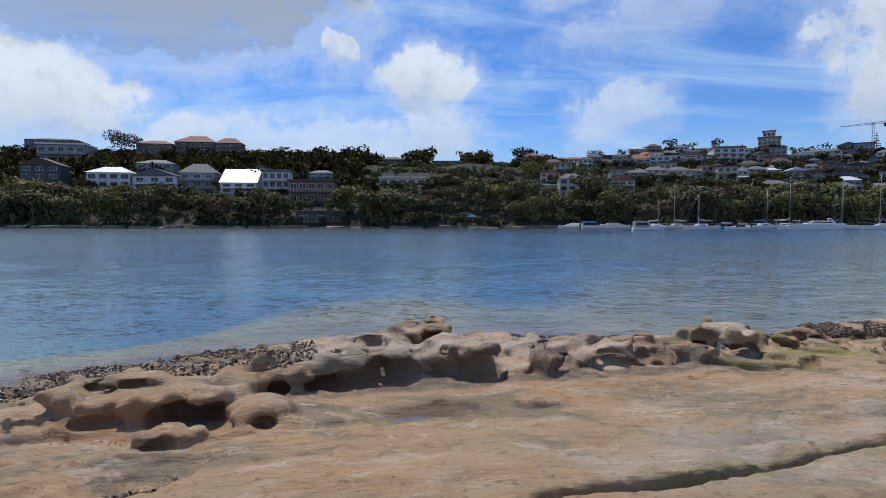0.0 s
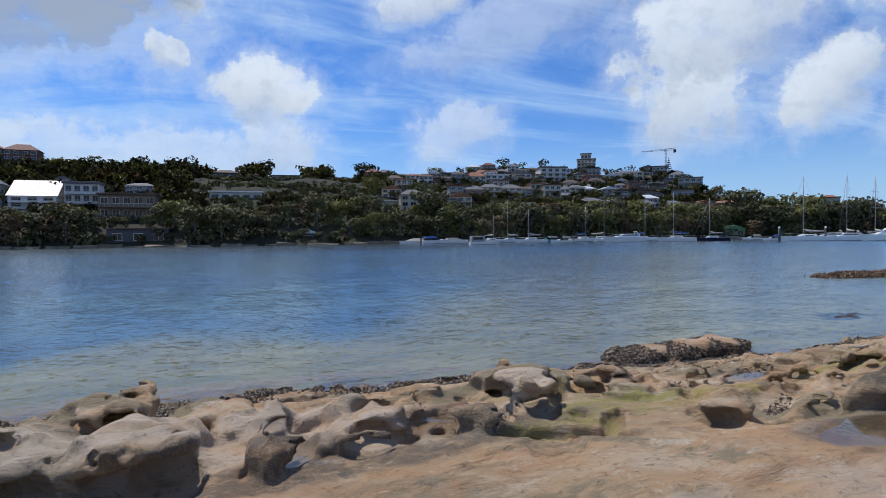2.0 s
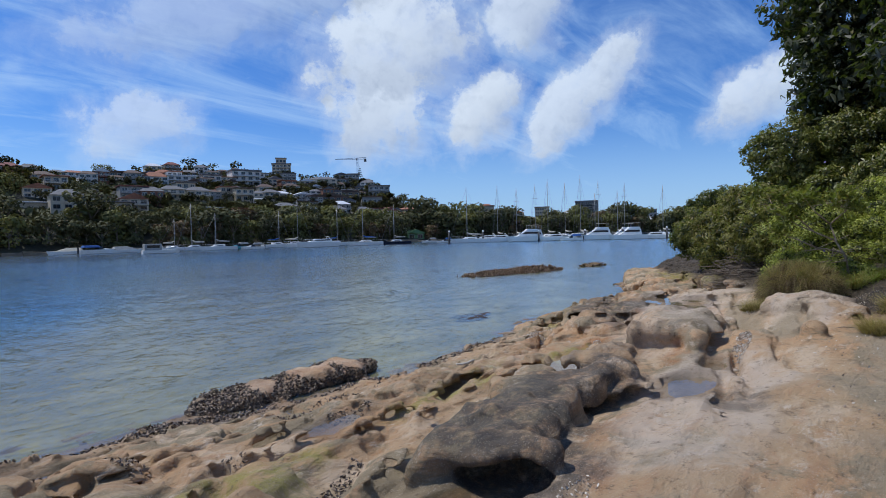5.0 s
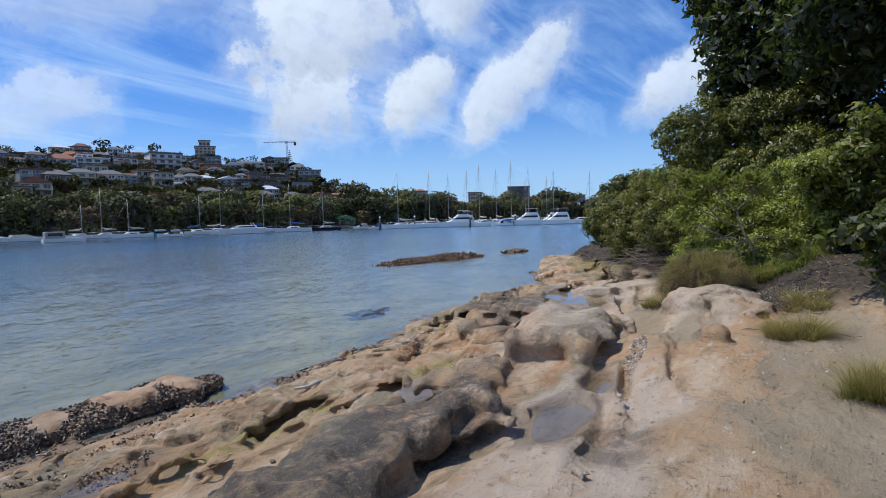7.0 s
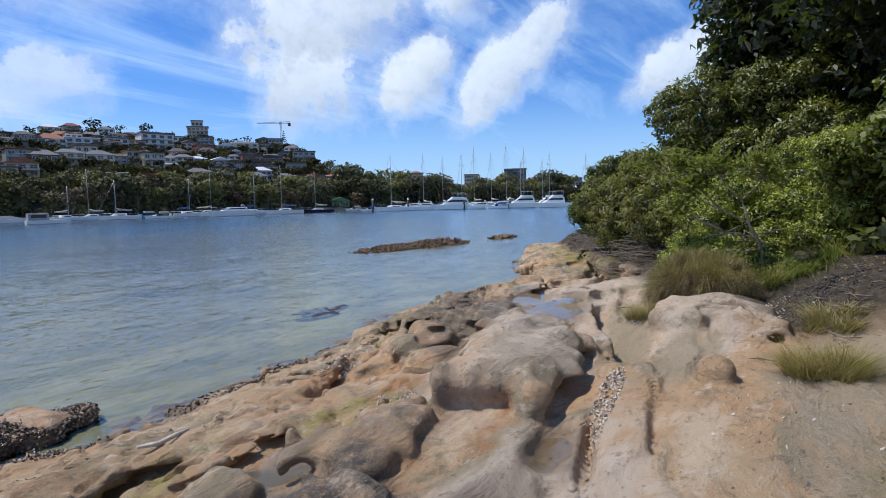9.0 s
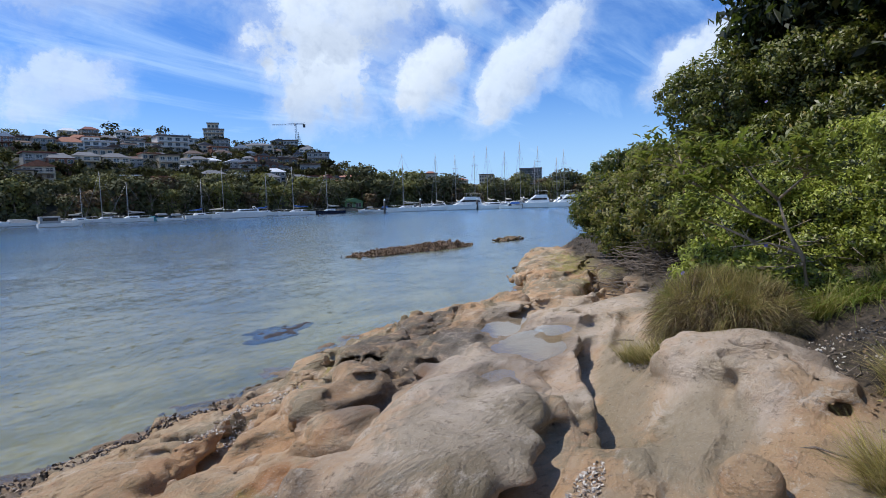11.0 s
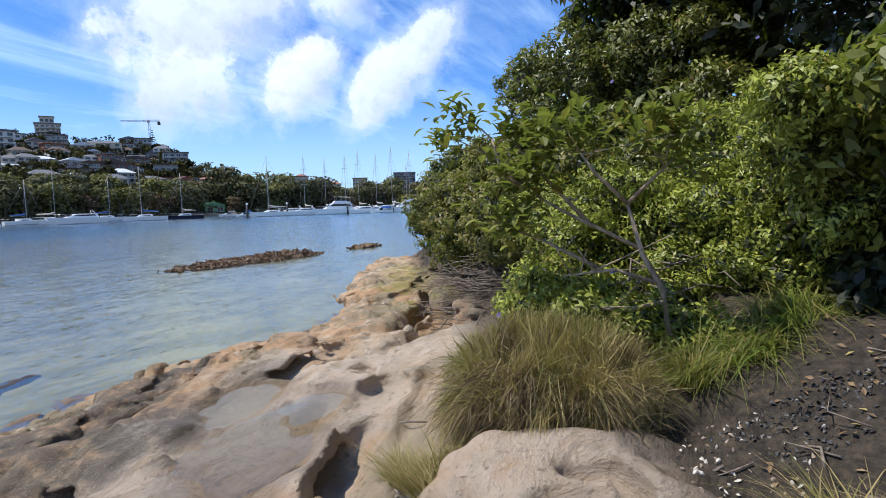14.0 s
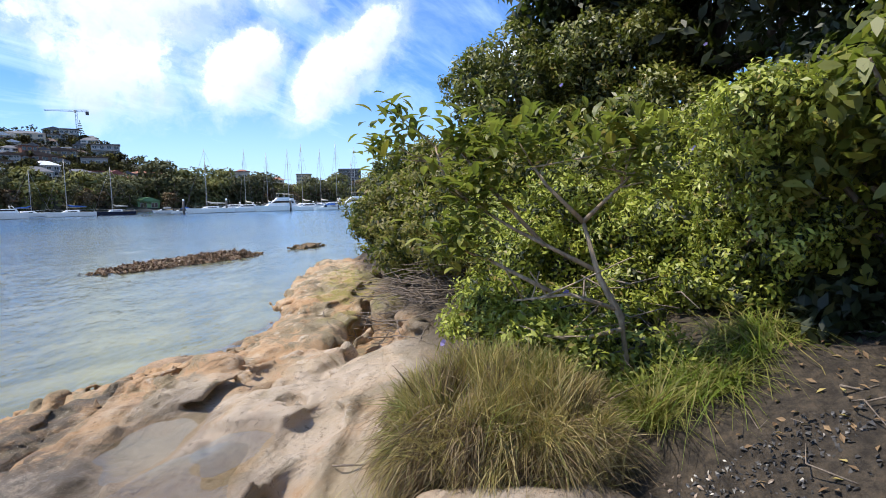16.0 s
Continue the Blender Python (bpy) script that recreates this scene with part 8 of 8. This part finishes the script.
mussel_rock, MP = boulder("mussel_rock", "long tan rock crusted with black mussels at the waterline", 5.8, 10.8, 12.4, 15.2, -0.5, 0.75, 0.04,
                          [(8.45, 13.75, -0.06, 1.5, 0.46, 0.26, 5), (9.2, 13.8, -0.04, 0.75, 0.44, 0.28, 2), (7.6, 13.65, -0.13, 0.8, 0.42, 0.24, 8)], 3, ROCK, 0.06)
islet, IP = boulder("reef_islet", "low reef crusted with brown weed standing out of the bay", 25.5, 37, 24, 29, -0.4, 0.7, 0.05,
                    [(31.3, 26.8, -0.12, 3.2, 0.85, 0.23, -6), (32.7, 26.6, -0.10, 1.8, 0.8, 0.30, -4), (29.6, 27.1, -0.10, 1.5, 0.6, 0.2, -8)], 9, KELP, 0.12)
boulder("reef_rock", "small dark rock just breaking the water", 37, 41, 24.5, 27.5, -0.4, 0.7, 0.06, [(38.9, 25.9, -0.02, 0.9, 0.4, 0.14, 0), (39.4, 26.0, 0.02, 0.4, 0.35, 0.15, 0)], 15, KELP, 0.12)
DARKWEED = worn("sunken_dark_weed", (0.055, 0.045, 0.050), 0.9, 0, 0.5, 4.0, 0.8)
boulder("sunken_rock", "dark weedy rock lying just under the water", 13.8, 18.0, 15.0, 18.0, -0.7, 0.3, 0.05, [(15.95, 16.5, -0.205, 0.62, 0.36, 0.20, 18), (16.5, 16.7, -0.20, 0.55, 0.24, 0.18, 16), (15.55, 16.4, -0.215, 0.42, 0.35, 0.18, 10), (15.95, 16.95, -0.22, 0.40, 0.26, 0.18, 10)], 21, DARKWEED, 0.08)
boulder("shore_rock", "flat wet tan rock lying in the shallows", 17.6, 20.2, 13.6, 15.4, -0.4, 0.5, 0.04, [(18.9, 14.55, 0.0, 0.72, 0.28, 0.16, 12)], 25, ROCK, 0.05)

# ---- mussels, shells and pebbles ----


def shells(count, seed, size, flat=0.4):
    """Small wedge-shaped shells round the origin, one after another."""
    rng = np.random.default_rng(seed)
    base = np.array(((-1, 0, 0), (0.2, 0.55, 0.05), (1, 0.25, 0), (1, -0.25, 0), (0.2, -0.55, 0.05), (0.3, 0, flat)), float)
    tri = np.array(((0, 1, 5), (1, 2, 5), (2, 3, 5), (3, 4, 5), (4, 0, 5)))
    a = unit(rng.normal(size=(count, 3)) + np.array((0, 0, 0.2)))
    n = unit(np.cross(a, unit(rng.normal(size=(count, 3)))))
    n = np.where(n[:, 2:] < 0, -n, n)
    b = np.cross(n, a)
    s = size * rng.uniform(0.5, 1.3, count)[:, None, None]
    v = (base[None, :, :1] * a[:, None] + base[None, :, 1:2] * b[:, None] + base[None, :, 2:] * n[:, None]) * s
    f = np.arange(count)[:, None, None] * 6 + tri[None]
    return v, f.reshape(-1, 3)


def shell_mat(name, dark, light, share):
    def build(q):
        r = q.add("ShaderNodeNewGeometry").outputs["Random Per Island"]
        c = q.mix(r, dark, tuple(x * 2.2 for x in dark))
        c = q.mix(q.math("GREATER_THAN", q.math("FRACT", q.math("MULTIPLY", r, 23.7)), 1 - share), c, light)
        return bsdf(q, c, 0.45, 0, q.noise(place(q), 60, 3), 0.3, 0.01)
    return material(name, build)


MUSSEL, GRAVEL = shell_mat("black_mussels", (0.048, 0.033, 0.024), (0.36, 0.26, 0.17), 0.34), shell_mat("broken_shells", (0.20, 0.15, 0.11), (0.60, 0.54, 0.46), 0.40)


def strew(name, label, spots, seed, size, mat, flat=0.4):
    p = np.concatenate(spots)
    v, f = shells(len(p), seed, size, flat)
    ob = link(name, raw_mesh(name, (v + p[:, None]).reshape(-1, 3), f), mat)
    tagged(ob, label, "shells", kind="stuff")


def disc(x, y, rx, ry, count, seed, turn=0.0):
    rng = np.random.default_rng(seed)
    t, r = rng.uniform(0, 6.28, count), np.sqrt(rng.random(count))
    u, w = np.cos(t) * r * rx, np.sin(t) * r * ry
    c, s = math.cos(radians(turn)), math.sin(radians(turn))
    X, Y = x + u * c - w * s, y + u * s + w * c
    return np.stack([X, Y, on_top(X, Y) + 0.004], 1)


def tide_band(x0, x1, s0, s1, count, seed, patchy=0.45):
    rng = np.random.default_rng(seed)
    X, s = rng.uniform(x0, x1, count * 3), rng.uniform(s0, s1, count * 3)
    Y = shore_y(X) - s
    n = np.sin(X * 2.1 + np.sin(Y * 3.1)) + np.sin(Y * 4.3 + X * 1.3) + rng.normal(0, 0.7, count * 3)
    k = np.argsort(-n)[:int(count * 3 * patchy)][:count]
    return np.stack([X[k], Y[k], on_top(X[k], Y[k]) + 0.004], 1)


rng = np.random.default_rng(89)
weed = IP[IP[:, 2] > -0.03]
weed = weed[rng.integers(0, len(weed), 5200)] + rng.normal(0, 0.03, (5200, 3))
strew("reef_weed", "brown weed and oysters crusting the reef", [weed], 88, 0.075, shell_mat("brown_weed", (0.095, 0.052, 0.024), (0.30, 0.19, 0.10), 0.16), 0.5)
rng = np.random.default_rng(90)
side = MP[(MP[:, 2] > -0.1) & (MP[:, 2] < 0.19 + 0.05 * np.sin(MP[:, 0] * 7)) & (MP[:, 1] < 14.1)]
side = side[rng.integers(0, len(side), 9500)] + rng.normal(0, 0.012, (9500, 3))
strew("mussel_crust", "black mussels packed along the side of the rock", [side], 91, 0.026, MUSSEL, 0.5)
strew("mussel_beds", "dark mussel beds along the tide line", [tide_band(-7, -1.2, 0.1, 2.9, 11000, 92), tide_band(-1.5, 5.5, 0.1, 1.05, 9500, 93, 0.6), tide_band(5, 13, 0.0, 0.5, 2400, 94),
      disc(-2.42, 6.28, 0.30, 0.15, 260, 95), disc(-3.1, 8.9, 0.8, 0.35, 700, 111), disc(-2.15, 8.95, 0.35, 0.4, 500, 112)], 96, 0.029, MUSSEL, 0.5)
strew("hollow_mussels", "dark shells lodged in hollows of the shelf", [disc(6.95, 10.2, 0.22, 0.15, 130, 97), disc(7.55, 10.95, 0.30, 0.15, 170, 98), disc(5.9, 10.4, 0.2, 0.13, 90, 99), disc(7.05, 11.35, 0.25, 0.15, 120, 100),
      disc(6.3, 9.35, 0.45, 0.10, 190, 101, 30), disc(5.15, 10.45, 0.2, 0.12, 90, 102), disc(4.9, 11.35, 0.35, 0.16, 150, 103), disc(8.3, 11.9, 0.9, 0.22, 320, 104, 5)], 105, 0.020, MUSSEL, 0.5)
strew("shell_gravel", "pale broken shells gathered in cracks and gullies", [disc(11.95, 8.1, 0.75, 0.10, 700, 121, 12), disc(11.95, 11.5, 0.40, 0.18, 600, 122, 20), disc(12.75, 12.0, 0.55, 0.22, 900, 123, 20), disc(10.8, 9.7, 0.7, 0.12, 350, 124, 10),
      disc(14.9, 8.75, 0.28, 0.16, 160, 125), disc(2.9, 9.8, 0.4, 0.2, 90, 126), disc(6.9, 7.55, 0.22, 0.10, 60, 127), disc(-3.3, 7.2, 0.7, 0.2, 60, 128), disc(11, 6.3, 2.4, 0.8, 150, 129, 12), disc(15.2, 7.2, 0.5, 0.3, 120, 130)], 131, 0.017, GRAVEL)
strew("soil_pebbles", "dark stones and shells in the bank of soil", [disc(15.62, 6.85, 0.46, 0.13, 260, 132, -68), disc(15.35, 6.85, 0.40, 0.08, 60, 133, -68)], 134, 0.016, shell_mat("dark_pebbles", (0.035, 0.032, 0.030), (0.26, 0.23, 0.20), 0.05), 0.8)
LITTER = foliage("fallen_leaves", (0.14, 0.08, 0.04), (0.30, 0.20, 0.11), (0.36, 0.28, 0.10), 0.1, 0.8, 0.1)
p = np.concatenate([disc(15.3, 6.6, 0.9, 0.5, 70, 140), disc(16.5, 6.6, 1.2, 0.7, 90, 141), disc(14.3, 6.7, 0.7, 0.3, 80, 142)]) + np.array((0, 0, 0.01))
v, q = leaves(p, unit(np.random.default_rng(143).normal(size=(len(p), 3)) * 0.35 + np.array((0, 0, 1))), 0.038, np.random.default_rng(144), 1.4)
tagged(link("leaf_litter", raw_mesh("leaf_litter", v, q), LITTER), "dry brown fallen leaves on the dirt bank", "leaves", kind="stuff")

# ---- rock pools ----


def pool(x, y, rx, ry, z, turn=0.0):
    bm = bmesh.new()
    c, s = math.cos(radians(turn)), math.sin(radians(turn))
    ring = []
    for k in range(28):
        t = 2 * math.pi * k / 28
        r = 1 + 0.14 * math.sin(3 * t + x) + 0.08 * math.sin(5 * t + y)
        u, w = math.cos(t) * rx * r, math.sin(t) * ry * r
        ring.append(bm.verts.new((u * c - w * s, u * s + w * c, 0)))
    bm.faces.new(ring)
    ob = tagged(part("rock_pool", bm, POOL), "shallow still rock pool reflecting the sky", "pool", "rock pools")
    ob.location = (x, y, z)
    ob.visible_shadow = False


for x, y, rx, ry, turn, dip in POOLS:
    pool(x, y, rx * 1.05, ry * 1.05, float(on_top(x, y)) + dip * 1.4, turn)

# a bleached stick washed up on the shelf
pts3 = [(9.42, 11.02), (9.58, 10.98), (9.75, 11.03), (9.9, 11.12)]
bm = bmesh.new()
tube(bm, [(x, y, float(on_top(x, y)) + 0.03 + (0.035 if k == 0 else 0)) for k, (x, y) in enumerate(pts3)], [0.014, 0.022, 0.02, 0.010], 7)
tagged(part("driftwood_stick", bm, bark("bleached_wood", (0.50, 0.44, 0.36), (0.62, 0.56, 0.47), 20)), "bent bleached driftwood stick lying on the rock", "stick")
